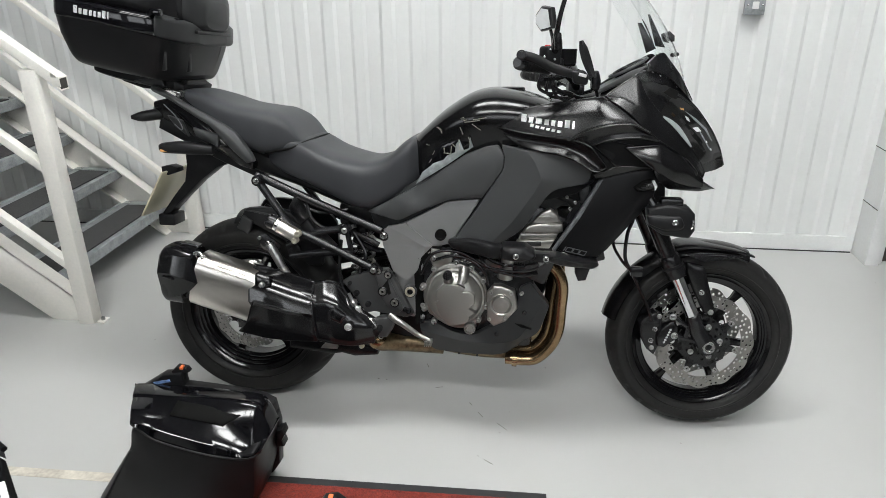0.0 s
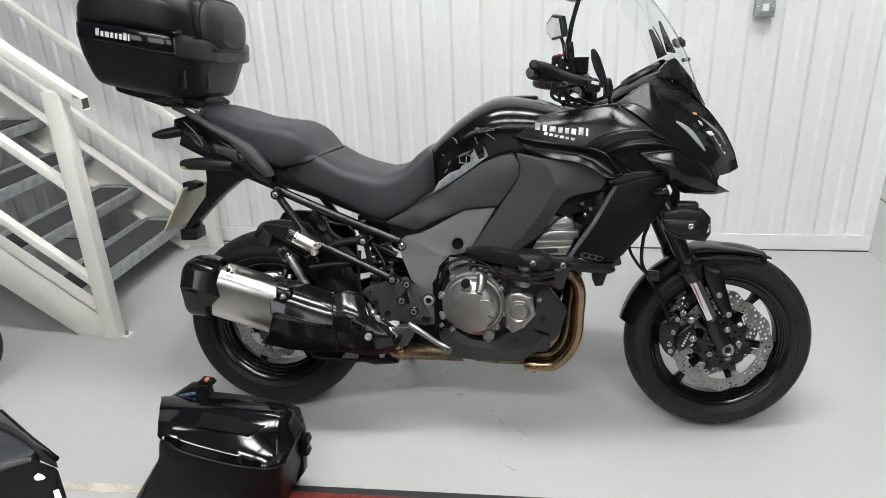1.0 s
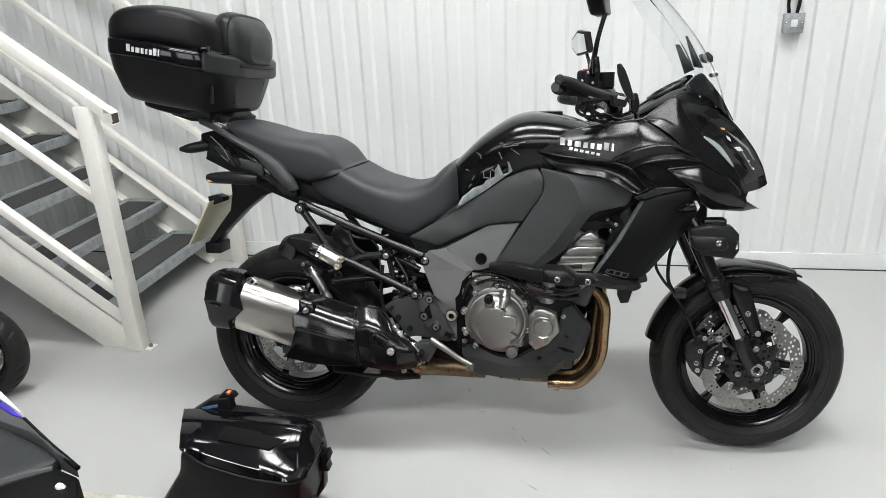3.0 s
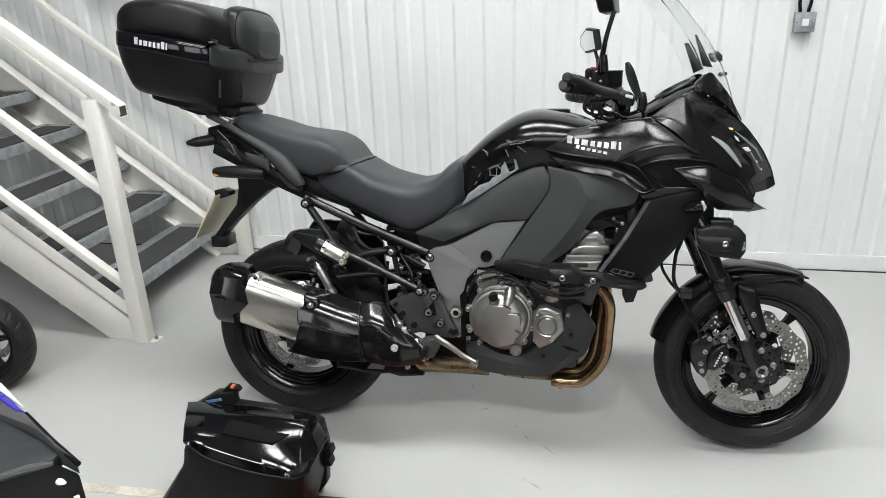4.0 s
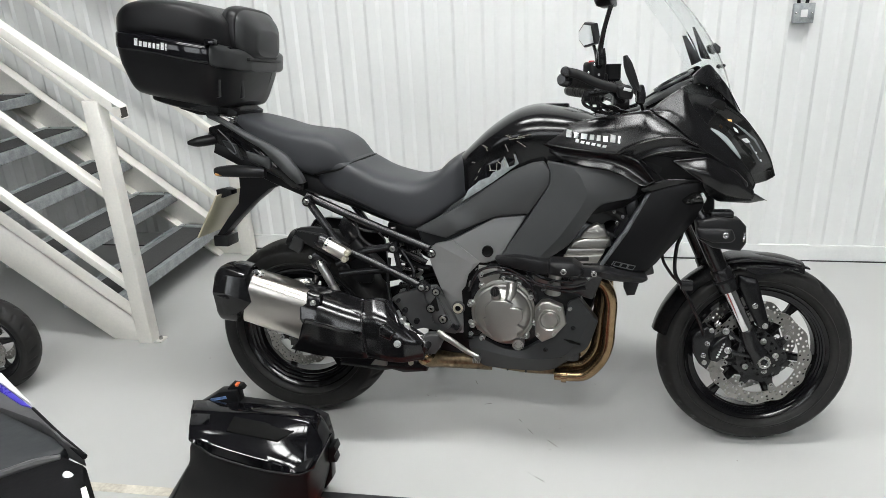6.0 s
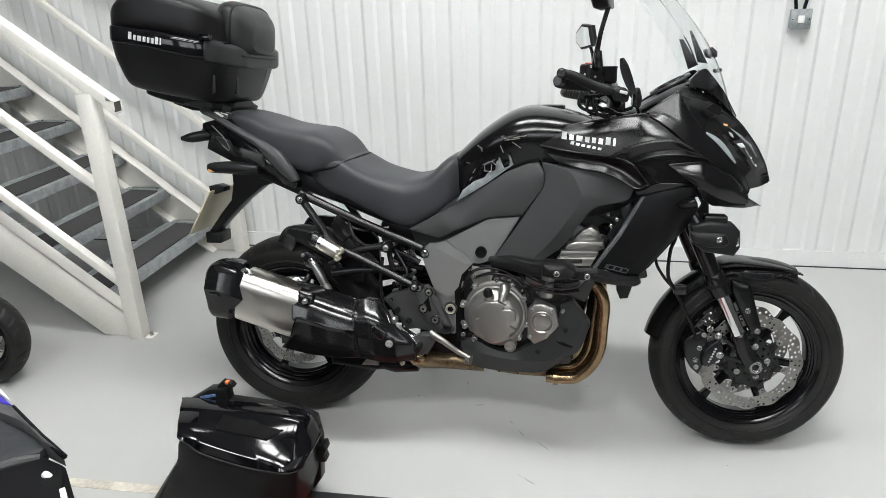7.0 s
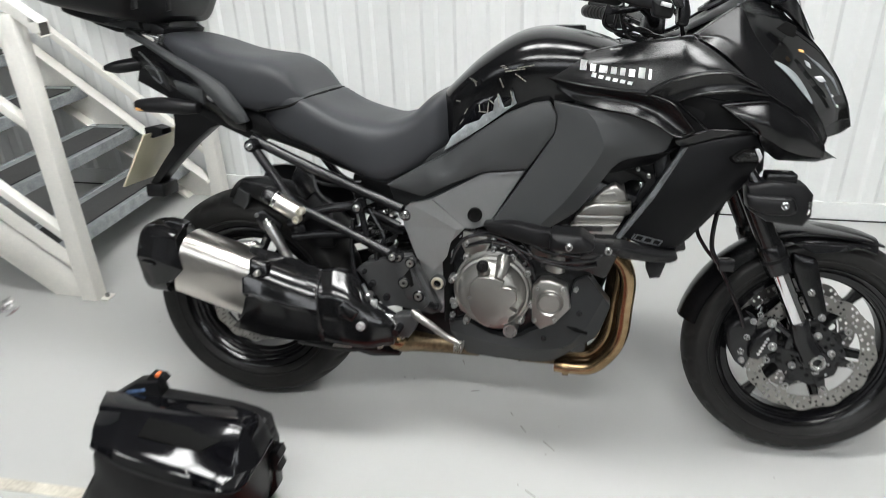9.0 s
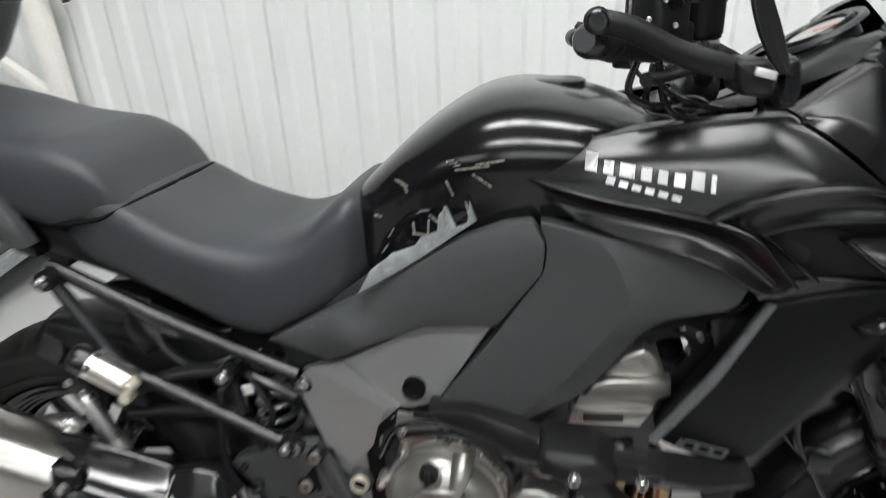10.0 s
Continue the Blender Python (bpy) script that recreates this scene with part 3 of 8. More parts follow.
for rx, ry in ROOFLIGHTS:
    rl = thing("rooflight", pose(rx, ry, CEILING), "bright rooflight with two panes in the ceiling", "rooflight", "rooflights")
    a, b = ROOF_X / 2, ROOF_Y / 2
    part("kerb", join(box((-a - 0.05, -b - 0.05, -0.12), (a + 0.05, -b, 0.0)), box((-a - 0.05, b, -0.12), (a + 0.05, b + 0.05, 0.0)), box((-a - 0.05, -b, -0.12), (-a, b, 0.0)), box((a, -b, -0.12), (a + 0.05, b, 0.0))), FLASHING, rl)
    part("mullion", box((-0.035, -b, -0.10), (0.035, b, -0.02)), MAT_EDGE, rl, "dark glazing bar")
    for u0, u1 in ((-a, -0.036), (0.036, a)):
        part("pane", box((u0, -b, -0.06), (u1, b, -0.05)), SKY_PANE, rl, "bright sky seen through the pane")

# floor joint strip and mat, both a little askew to the wall
solid("floor_joint", moved(box((-3.0, -0.018, -0.01), (4.6, 0.018, 0.0012)), pose(0, 1.508, 0, 0, 0, 1.35)), JOINT, "worn tan filler strip in the floor joint", "floor joint", kind="structure")
mat = thing("door_mat", pose(1.008, 1.578, 0.0, 0, 0, 1.3), "red ribbed entrance mat with a black rubber border", "mat")
part("backing", box((-1.0, -0.62, 0.0013), (0.0, 0.0, 0.006), 0.002), MAT_EDGE, mat, "black rubber border")


def pile(x0, x1, y0, y1, z, step=0.010):
    nx, ny = int((x1 - x0) / step), int((y1 - y0) / step)
    verts = []
    for j in range(ny + 1):
        for i in range(nx + 1):
            edge = i in (0, nx) or j in (0, ny)
            n = noise.noise(Vector((i * 0.9, j * 0.9, 3.1)))
            verts.append((x0 + (x1 - x0) * i / nx, y0 + (y1 - y0) * j / ny, 0.004 if edge else z + 0.0018 * n))
    faces = [(j * (nx + 1) + i, j * (nx + 1) + i + 1, (j + 1) * (nx + 1) + i + 1, (j + 1) * (nx + 1) + i) for j in range(ny) for i in range(nx)]
    return verts, faces


part("carpet", pile(-0.975, -0.022, -0.595, -0.024, 0.010), CARPET, mat, "red looped carpet pile")

# wall switch with its cable
sw = thing("wall_switch", pose(1.905, WALL_Y, 1.205), "grey metal-clad wall switch with a white rocker", "switch")
part("back_box", box((-0.041, -0.036, -0.041), (0.041, -0.001, 0.041), 0.004), GALV, sw)
part("face_plate", box((-0.043, -0.041, -0.043), (0.043, -0.0365, 0.043), 0.003), GALV, sw)
part("rocker", box((-0.014, -0.047, -0.016), (0.014, -0.0415, 0.016), 0.003), WHITE_INK, sw, "white rocker")
for s in (-1, 1):
    part("screw", bolt(s * 0.033, -0.041, 0.0, 0.0035, 0.002), CHROME, sw)
for k, dx in enumerate((-0.022, 0.012)):
    cab = solid("cable", tube([(1.905 + dx, 3.478, 1.246), (1.905 + dx * 1.3, 3.472, 1.32), (1.905 - dx * 0.5, 3.474, 1.5), (1.905, 3.478, 2.2), (1.905, 3.478, 3.88)], 0.008, 8, 6), BLACK_METAL, "black flexible cable running up from the wall switch", "cable")

# short dark scuffs on the painted floor: x, y of both ends
SCUFF = material("grey_scuff", (0.21, 0.20, 0.18), 0.6, 0.0, 0.4, 60, 200)
scuffs = []
for x0, y0, x1, y1 in ((0.398, 2.11, 0.405, 2.105), (0.431, 2.106, 0.435, 2.102), (0.618, 2.073, 0.643, 2.08), (0.748, 1.996, 0.758, 1.982),
        (0.782, 1.945, 0.8, 1.92), (0.85, 1.892, 0.883, 1.86), (0.797, 1.725, 0.802, 1.722), (0.819, 1.709, 0.847, 1.69),
        (0.565, 2.225, 0.575, 2.201), (1.009, 2.247, 1.014, 2.244), (0.858, 1.844, 0.863, 1.843)):
    a, ln = math.atan2(y1 - y0, x1 - x0), math.hypot(x1 - x0, y1 - y0)
    scuffs.append(moved(box((0, -0.0012, 0.0003), (ln, 0.0012, 0.0008)), Matrix.Translation((x0, y0, 0)) @ Matrix.Rotation(a, 4, "Z")))
solid("floor_scuffs", join(*scuffs), SCUFF, "short thin dark scuffs on the grey floor", "floor mark", kind="structure")
# ---- staircase ----
RISE, GOING = 0.19, 0.238
stair = thing("staircase", pose(0, 0, 0), "open steel staircase with cream painted stringers and rails", "staircase")


def stair_line(x, x_ref, z_ref, slope):
    return z_ref + (x_ref - x) * slope


def raked(x0, x1, x_ref, z_ref, slope, drop, y0, y1, bevel=0.004):
    return prism([(x0, stair_line(x0, x_ref, z_ref, slope) - drop), (x1, stair_line(x1, x_ref, z_ref, slope) - drop), (x1, stair_line(x1, x_ref, z_ref, slope)), (x0, stair_line(x0, x_ref, z_ref, slope))], y0, y1, bevel)


XT = -3.55
for side_y, inner in ((2.40, 1), (3.42, -1)):
    s = -0.80
    zs = lambda x: 0.112 + (-0.964 - x) * 0.80
    stringer = prism([(-0.905, 0.0), (-0.905, zs(-0.905)), (XT, zs(XT)), (XT, zs(XT) - 0.272), (-1.072, 0.0)], side_y - 0.006, side_y + 0.006, 0.002)
    lip_top = prism([(-0.95, zs(-0.95)), (XT, zs(XT)), (XT, zs(XT) - 0.012), (-0.95, zs(-0.95) - 0.012)], side_y - 0.006 if inner > 0 else side_y - 0.06, side_y + 0.06 if inner > 0 else side_y + 0.006, 0.002)
    lip_low = prism([(-1.087, 0.0), (XT, zs(XT) - 0.272), (XT, zs(XT) - 0.26), (-1.072, 0.004)], side_y - 0.006 if inner > 0 else side_y - 0.06, side_y + 0.06 if inner > 0 else side_y + 0.006, 0.001)
    part("stringer", join(stringer, lip_top, lip_low), STAIR_WHITE, stair)
    part("post", box((-0.955, side_y - 0.032, 0.0), (-0.885, side_y + 0.028, 1.06), 0.005), STAIR_WHITE, stair)
    part("foot_plate", box((-0.884, side_y - 0.02, 0.0), (-0.850, side_y + 0.03, 0.007), 0.002), STAIR_WHITE, stair)
    part("anchor_bolt", lathe([(0, 0.012), (0.008, 0.012), (0.009, 0.0)], n=8), ALLOY, stair).matrix_basis = pose(-0.866, side_y + 0.005, 0.007, 90)
    part("handrail", join(raked(XT, -0.83, -0.83, 1.055, 0.735, 0.048, side_y - 0.025, side_y + 0.025), raked(-0.83, -0.80, -0.80, 1.033, 0.735, 0.004, side_y - 0.025, side_y + 0.025, 0.001), raked(-0.83, -0.80, -0.80, 0.99, 0.735, 0.004, side_y - 0.025, side_y + 0.025, 0.001), box((-0.83, side_y - 0.025, 1.0), (-0.80, side_y - 0.021, 1.033)), box((-0.83, side_y + 0.021, 1.0), (-0.80, side_y + 0.025, 1.033))), STAIR_WHITE, stair)
    # the hollow's darkness is a dark plate set in the rail's mouth
    part("rail_end", box((-0.8035, side_y - 0.0205, 0.985), (-0.8015, side_y + 0.0205, 1.029)), GLOOM_TONE, stair, "dark plate in the mouth of the hollow rail")
    part("mid_rail", raked(XT, -0.955, -0.955, 0.70 if inner > 0 else 0.682, 0.785, 0.042, side_y - 0.02, side_y + 0.02), STAIR_WHITE, stair)
    part("low_rail", raked(XT, -0.955, -0.955, 0.285 if inner > 0 else 0.267, 0.81, 0.042, side_y - 0.02, side_y + 0.02), STAIR_WHITE, stair)
    part("upper_post", box((-2.9, side_y - 0.03, zs(-2.87) - 0.2), (-2.84, side_y + 0.03, 2.55), 0.005), STAIR_WHITE, stair)

tread_tray = join(box((-0.265, 2.412, -0.045), (0.0, 3.402, -0.004), 0.002, 1), box((-0.02, 2.412, -0.05), (0.002, 3.402, 0.0), 0.002, 1), box((-0.265, 2.412, -0.03), (-0.245, 3.402, 0.0), 0.002, 1), box((-0.2445, 2.412, -0.03), (-0.0205, 2.45, 0.0)), box((-0.2445, 3.36, -0.03), (-0.0205, 3.402, 0.0)))
tread_mesh = make_mesh("tread", tread_tray[0], tread_tray[1], GALV)
grip_mesh = make_mesh("grip_pad", *box((-0.2, 2.47, -0.0035), (-0.035, 3.34, 0.002), 0.0005, 1), GRIP)
bolt_mesh = make_mesh("bolt", *lathe([(0, 0.006), (0.006, 0.005), (0.008, 0.0)], n=8), ALLOY)
for k in range(10):
    tr = new("tread", tread_mesh)
    tr.parent = stair
    tr.location = (-1.06 - GOING * k, 0, 0.182 + RISE * k)
    g = new("grip_pad", grip_mesh)
    g.parent = tr
    for bx in (-0.21, -0.06):
        for by in (2.43, 3.38):
            o = new("bolt", bolt_mesh)
            o.parent = tr
            o.matrix_basis = pose(bx, by, 0.0, 90)
# ---- the motorcycle: x forward, -y its right side, z up; it leans on its far-side stand ----
bike = thing("motorcycle", pose(0, 2.015, 0, -8.5), "black adventure touring motorcycle leaning on its side stand", "motorcycle")


def both(name, shape, mat_, label="", sharp=32, off=0.0):
    """A part of the right side and its mirror image; off sets it further out."""
    shape = moved(shape, Matrix.Translation((0, -off, 0)))
    a = part(name, shape, mat_, bike, label, sharp)
    part(name, mirrored(shape), mat_, bike, label, sharp)
    return a


# wheels
FX, FZ, FR = 1.486, 0.2985, 0.2945
RX, RZ, RR = 0.0, 0.314, 0.316


def rim_shape(cx, cz, half, r_lip=0.221, drop=0.0):
    return lathe([(r_lip - 0.004, -half), (r_lip, -half + 0.004), (r_lip - 0.002, -half + 0.012), (r_lip - 0.017, -half + 0.022), (r_lip - 0.026 - drop, -half * 0.3), (r_lip - 0.026 - drop, half * 0.3), (r_lip - 0.017, half - 0.022), (r_lip - 0.002, half - 0.012), (r_lip, half - 0.004), (r_lip - 0.004, half), (r_lip - 0.016, half - 0.006), (r_lip - 0.033 - drop, half * 0.35), (r_lip - 0.033 - drop, -half * 0.35), (r_lip - 0.016, -half + 0.006)], cx, 0, cz, 96, True)


def spoke_shape(cx, cz, angle, r0, r1, deep):
    rings = []
    for t in np.linspace(0, 1, 6):
        r, w, d = r0 + (r1 - r0) * t, 0.019 - 0.009 * math.sin(math.pi * min(1, t * 1.1) * 0.5) + (0.006 if t > 0.95 else 0), deep * (1 - 0.35 * t)
        rings.append([(r, a * d, b * w) for a, b in ((-1, -0.5), (-0.6, -1), (0.6, -1), (1, -0.5), (1, 0.5), (0.6, 1), (-0.6, 1), (-1, 0.5))])
    return moved(skin(rings), Matrix.Translation((cx, 0, cz)) @ Matrix.Rotation(-angle, 4, "Y"))


def wheel(name, cx, cz, R, width, first, count, half):
    part(name + "_tyre", tyre_shape(R, width, cx, cz), RUBBER, bike, "black grooved road tyre", sharp=60)
    for y0 in (-1, 1):
        part(name + "_tyre_ring", lathe([(0.236, y0 * width * 0.462), (0.238, y0 * width * 0.486), (0.241, y0 * width * 0.486), (0.243, y0 * width * 0.47)], cx, 0, cz, 72, True), RUBBER, bike)
    rm = part(name + "_rim", rim_shape(cx, cz, half, 0.221, 0.016 if half > 0.06 else 0.004), RIM_BLACK, bike, "black cast rim")
    hub = lathe([(0.02, -half * 0.8), (0.038, -half * 0.75), (0.042, -half * 0.4), (0.036, 0), (0.042, half * 0.4), (0.038, half * 0.75), (0.02, half * 0.8)], cx, 0, cz, 32)
    part("hub", hub, BLACK_METAL, rm)
    for k in range(3):
        yb = -half * (0.84 - 0.15 * k)
        r = 0.205 - (0.017 + (0.016 if half > 0.06 else 0.004)) * (0.92 * half + yb) / (0.57 * half)
        for side in (-1, 1):
            part("rim_step", lathe([(r + 0.003, -side * yb - 0.003), (r - 0.003, -side * yb - 0.002), (r - 0.0035, -side * yb + 0.001), (r + 0.003, -side * yb + 0.004)], cx, 0, cz, 96, True), GLOSS, rm)
    for k in range(count):
        part("spoke", spoke_shape(cx, cz, radians(first + 360 / count * k), 0.036, 0.193, 0.017), RIM_BLACK, rm)
    return rm


wheel("front", FX, FZ, FR, 0.120, 51, 6, 0.046)
wheel("rear", RX, RZ, RR, 0.182, 5, 6, 0.075)


def brake_disc(name, cx, cz, r0, r1, y, carrier, button, count, first):
    d = part(name, perforated_ring(r0, r1, y - 0.0025, y + 0.0025, cx, cz, 60, 3, 0.0035, 12, 0.36), DISC, bike, "drilled wave-edged steel brake disc")
    part("disc_carrier", perforated_ring(0.032, carrier, y - 0.004, y + 0.003, cx, cz, 18, 3, 0.004, 9, 0.33), BLACK_METAL, d, "black drilled disc carrier")
    for k in range(count):
        a = radians(360 / count * k + first)
        turn = Matrix.Translation((cx, y, cz)) @ Matrix.Rotation(-a, 4, "Y")
        part("carrier_arm", moved(prism([(carrier - 0.014, -0.016), (button - 0.004, -0.008), (button + 0.002, 0.0), (button - 0.004, 0.008), (carrier - 0.014, 0.016)], -0.004, 0.003, 0.001), turn), BLACK_METAL, d)
        part("disc_tab", moved(prism([(button - 0.004, -0.009), (r0 + 0.004, -0.014), (r0 + 0.004, 0.014), (button - 0.004, 0.009), (button + 0.003, 0.0)], -0.0024, 0.0024, 0.0008), turn), DISC, d)
        part("disc_button", lathe([(0.0, -0.001), (0.0035, -0.001), (0.004, -0.006), (0.0085, -0.006), (0.0095, -0.004), (0.0095, 0.004)], cx + button * math.cos(a), y, cz + button * math.sin(a), 18), ALLOY, d)
    for k in range(5):
        a = radians(72 * k + 5)
        part("disc_bolt", bolt(cx + 0.050 * math.cos(a), y - 0.004, cz + 0.050 * math.sin(a), 0.009, 0.006), ALLOY, d)


brake_disc("front_brake_disc", FX, FZ, 0.117, 0.153, -0.065, 0.080, 0.102, 7, 38)
far = part("far_brake_disc", perforated_ring(0.117, 0.153, 0.0625, 0.0675, FX, FZ, 60, 3, 0.0035, 12, 0.36), DISC, bike, "drilled wave-edged steel brake disc")
part("disc_carrier", perforated_ring(0.04, 0.112, 0.062, 0.066, FX, FZ, 14, 3, 0.0, 10, 0.40), BLACK_METAL, far)
brake_disc("rear_brake_disc", RX, RZ, 0.092, 0.124, -0.085, 0.062, 0.078, 6, 20)
# fork legs
for s in (-1, 1):
    y = 0.096 * s
    slide = lambda z: 1.438 - 0.474 * (z - 0.3895)
    leg = part("fork_leg", tube([(slide(1.05), y, 1.05), (slide(0.8), y, 0.8), (slide(0.525), y, 0.525)], 0.0255, 18, 3), BLACK_METAL, bike, "black upper fork tube")
    part("collar", tube([(slide(0.585), y, 0.585), (slide(0.575), y, 0.575), (slide(0.545), y, 0.545), (slide(0.518), y, 0.518)], [0.027, 0.031, 0.031, 0.029], 20, 2), BLACK_METAL, leg)
    part("dust_seal", tube([(slide(0.556), y, 0.556), (slide(0.552), y, 0.552), (slide(0.548), y, 0.548)], 0.0325, 20, 2), PLASTIC, leg)
    part("stanchion", tube([(slide(0.522), y, 0.522), (slide(0.455), y, 0.455), (slide(0.385), y, 0.385)], 0.0205, 20, 2), CHROME, leg, "polished chrome fork stanchion")
    part("axle_clamp", join(tube([(slide(0.398), y, 0.398), (slide(0.39), y, 0.39), (1.452, y, 0.35), (1.472, y, 0.318), (1.485, y, 0.296)], [0.022, 0.025, 0.025, 0.027, 0.029], 18, 3), lathe([(0.0, -0.018), (0.026, -0.017), (0.030, -0.012), (0.030, 0.02), (0.0, 0.02)], FX, y, FZ, 24)), BLACK_METAL, leg)
    part("axle_nut", lathe([(0.010, -0.009), (0.0125, -0.012), (0.018, -0.012), (0.020, -0.008), (0.020, 0.0), (0.010, 0.0)], FX, y - 0.016 if s < 0 else y + 0.025, FZ, 24, True), ALLOY, leg, "hollow axle end")
    part("axle_bore", lathe([(0.0, -0.004), (0.0105, -0.004), (0.0105, 0.0)], FX, y - 0.016 if s < 0 else y + 0.025, FZ, 16), SOCKET_SHADE, leg)
    inn = 1 if s < 0 else -1
    yo = y + (-0.016 if s < 0 else 0.016)
    cal = part("brake_caliper", prism([(1.334, 0.346), (1.353, 0.366), (1.376, 0.382), (1.392, 0.360), (1.392, 0.322), (1.370, 0.306), (1.353, 0.292), (1.334, 0.296), (1.329, 0.322)], yo, yo + 0.05 * inn, 0.007, 3), BLACK_METAL, bike, "black four-piston brake caliper")
    part("caliper_half", prism([(1.276, 0.366), (1.290, 0.384), (1.322, 0.404), (1.345, 0.392), (1.345, 0.355), (1.333, 0.320), (1.338, 0.290), (1.326, 0.262), (1.304, 0.280), (1.282, 0.322)], yo + 0.012 * inn, yo + 0.06 * inn, 0.007, 3), BLACK_METAL, cal)
    for q in ([(1.372, 0.404), (1.440, 0.352), (1.435, 0.340), (1.366, 0.394)], [(1.378, 0.338), (1.452, 0.318), (1.452, 0.304), (1.378, 0.324)], [(1.418, 0.366), (1.434, 0.358), (1.424, 0.318), (1.410, 0.322)], [(1.366, 0.402), (1.380, 0.402), (1.392, 0.328), (1.376, 0.326)]):
        part("caliper_bracket", prism(q, yo + 0.006 * inn, yo + 0.022 * inn, 0.003), BLACK_METAL, cal)
    for bx, bz in ((1.372, 0.393), (1.381, 0.332), (1.348, 0.408), (1.334, 0.390), (1.323, 0.348), (1.313, 0.310), (1.317, 0.287)):
        part("caliper_bolt", bolt(bx, yo if bx > 1.36 else yo + 0.012 * inn, bz, 0.0105 if bx > 1.36 else 0.0075, 0.008), ALLOY, cal)
    if s < 0:
        bars = [moved(box((-0.0032, -0.0008, -0.0026), (0.0032, 0.0006, 0.0026)), Matrix.Translation((1.351 + 0.0034 * k, yo - 0.0005, 0.310 + 0.0082 * k)) @ Matrix.Rotation(radians(-20), 4, "Y")) for k in range(6)]
        part("caliper_mark", join(*bars), SILVER, cal)
# front fender: rear skirt, front blade and stay
def fender(a0, a1, r0, r1, w0, w1, wall=0.005):
    rings = []
    for t in np.linspace(0, 1, 22):
        a, r, w = radians(a0 + (a1 - a0) * t), r0 + (r1 - r0) * t, w0 + (w1 - w0) * t
        ring = []
        for u in np.linspace(-1, 1, 13):
            ring.append((FX + (r - 0.03 * abs(u) ** 2.4) * math.cos(a), u * w, FZ + (r - 0.03 * abs(u) ** 2.4) * math.sin(a)))
        for u in np.linspace(1, -1, 13):
            ring.append((FX + (r - wall - 0.03 * abs(u) ** 2.4) * math.cos(a), u * (w - 0.003), FZ + (r - wall - 0.03 * abs(u) ** 2.4) * math.sin(a)))
        rings.append(ring)
    return skin(rings)


part("front_fender", fender(66, 168, 0.316, 0.318, 0.062, 0.058), SATIN, bike, "satin black front mudguard")
part("fender_blade", body([(1.345, 0.57, 0.588, 0.045), (1.42, 0.59, 0.614, 0.064), (1.50, 0.588, 0.610, 0.064), (1.58, 0.575, 0.594, 0.052), (1.635, 0.562, 0.570, 0.02)], 28, 5, 2.6), SATIN, bike, "satin black mudguard blade over the tyre")
both("fender_stay", panel([(1.408, 0.560, 0.080), (1.462, 0.548, 0.084), (1.505, 0.412, 0.084), (1.502, 0.388, 0.084), (1.472, 0.400, 0.084), (1.436, 0.470, 0.082), (1.412, 0.520, 0.080)], 0.004, 0.012, 0.003), SATIN)
both("fender_strut", panel([(1.40, 0.585, 0.074), (1.52, 0.582, 0.074), (1.585, 0.577, 0.07), (1.46, 0.558, 0.076)], 0.002, 0.008, 0.002, 0.02), BLACK_METAL)
for bx, bz in ((1.459, 0.4665), (1.492, 0.4035), (1.491, 0.3555)):
    part("stay_bolt", bolt(bx, -0.088, bz, 0.0085, 0.006), ALLOY, bike)

# brake hoses
part("brake_hose", tube([(1.20, -0.11, 0.76), (1.235, -0.125, 0.70), (1.222, -0.13, 0.648), (1.221, -0.13, 0.571), (1.248, -0.13, 0.52), (1.297, -0.13, 0.423), (1.316, -0.13, 0.375)], 0.0055, 8, 6), BLACK_METAL, bike)
part("brake_hose", tube([(1.20, -0.10, 0.70), (1.183, -0.12, 0.62), (1.207, -0.12, 0.568), (1.24, -0.12, 0.53)], 0.0045, 8, 6), BLACK_METAL, bike)
part("hose_clip", box((1.240, -0.138, 0.515), (1.275, -0.116, 0.545), 0.004), BLACK_METAL, bike)

# bodywork, right side and its mirror image
FLANK = shell([
    [(0.812, 0.976, 0.166), (0.90, 1.012, 0.174), (0.97, 1.027, 0.182), (1.037, 1.038, 0.196), (1.085, 1.045, 0.210), (1.118, 1.049, 0.222)],
    [(0.813, 0.972, 0.172), (0.90, 0.990, 0.196), (0.978, 0.998, 0.214), (1.050, 1.006, 0.230), (1.110, 1.020, 0.240), (1.158, 1.022, 0.240)],
    [(0.814, 0.968, 0.177), (0.90, 0.966, 0.207), (0.985, 0.962, 0.229), (1.055, 0.968, 0.247), (1.130, 0.996, 0.262), (1.200, 0.988, 0.256)],
    [(0.815, 0.963, 0.180), (0.898, 0.949, 0.211), (0.981, 0.941, 0.235), (1.036, 0.937, 0.252), (1.138, 0.978, 0.270), (1.236, 0.961, 0.264)]], 8, 5, 0.03, 0.003)
both("fairing_side", FLANK, SATIN, "satin black fairing flank")
both("fairing_lip", shell([
    [(0.818, 0.961, 0.181), (0.898, 0.947, 0.2125), (0.981, 0.939, 0.2375), (1.041, 0.932, 0.259), (1.088, 0.915, 0.271), (1.130, 0.866, 0.275)],
    [(0.824, 0.955, 0.172), (0.892, 0.932, 0.193), (0.968, 0.922, 0.218), (1.028, 0.914, 0.238), (1.070, 0.898, 0.250), (1.116, 0.860, 0.262)],
    [(0.836, 0.945, 0.174), (0.883, 0.917, 0.195), (0.950, 0.901, 0.230), (1.011, 0.894, 0.254), (1.052, 0.880, 0.266), (1.100, 0.854, 0.272)]], 8, 5, 0.03, 0.004), SATIN, "satin black lower lip of the fairing flank", off=0.004)
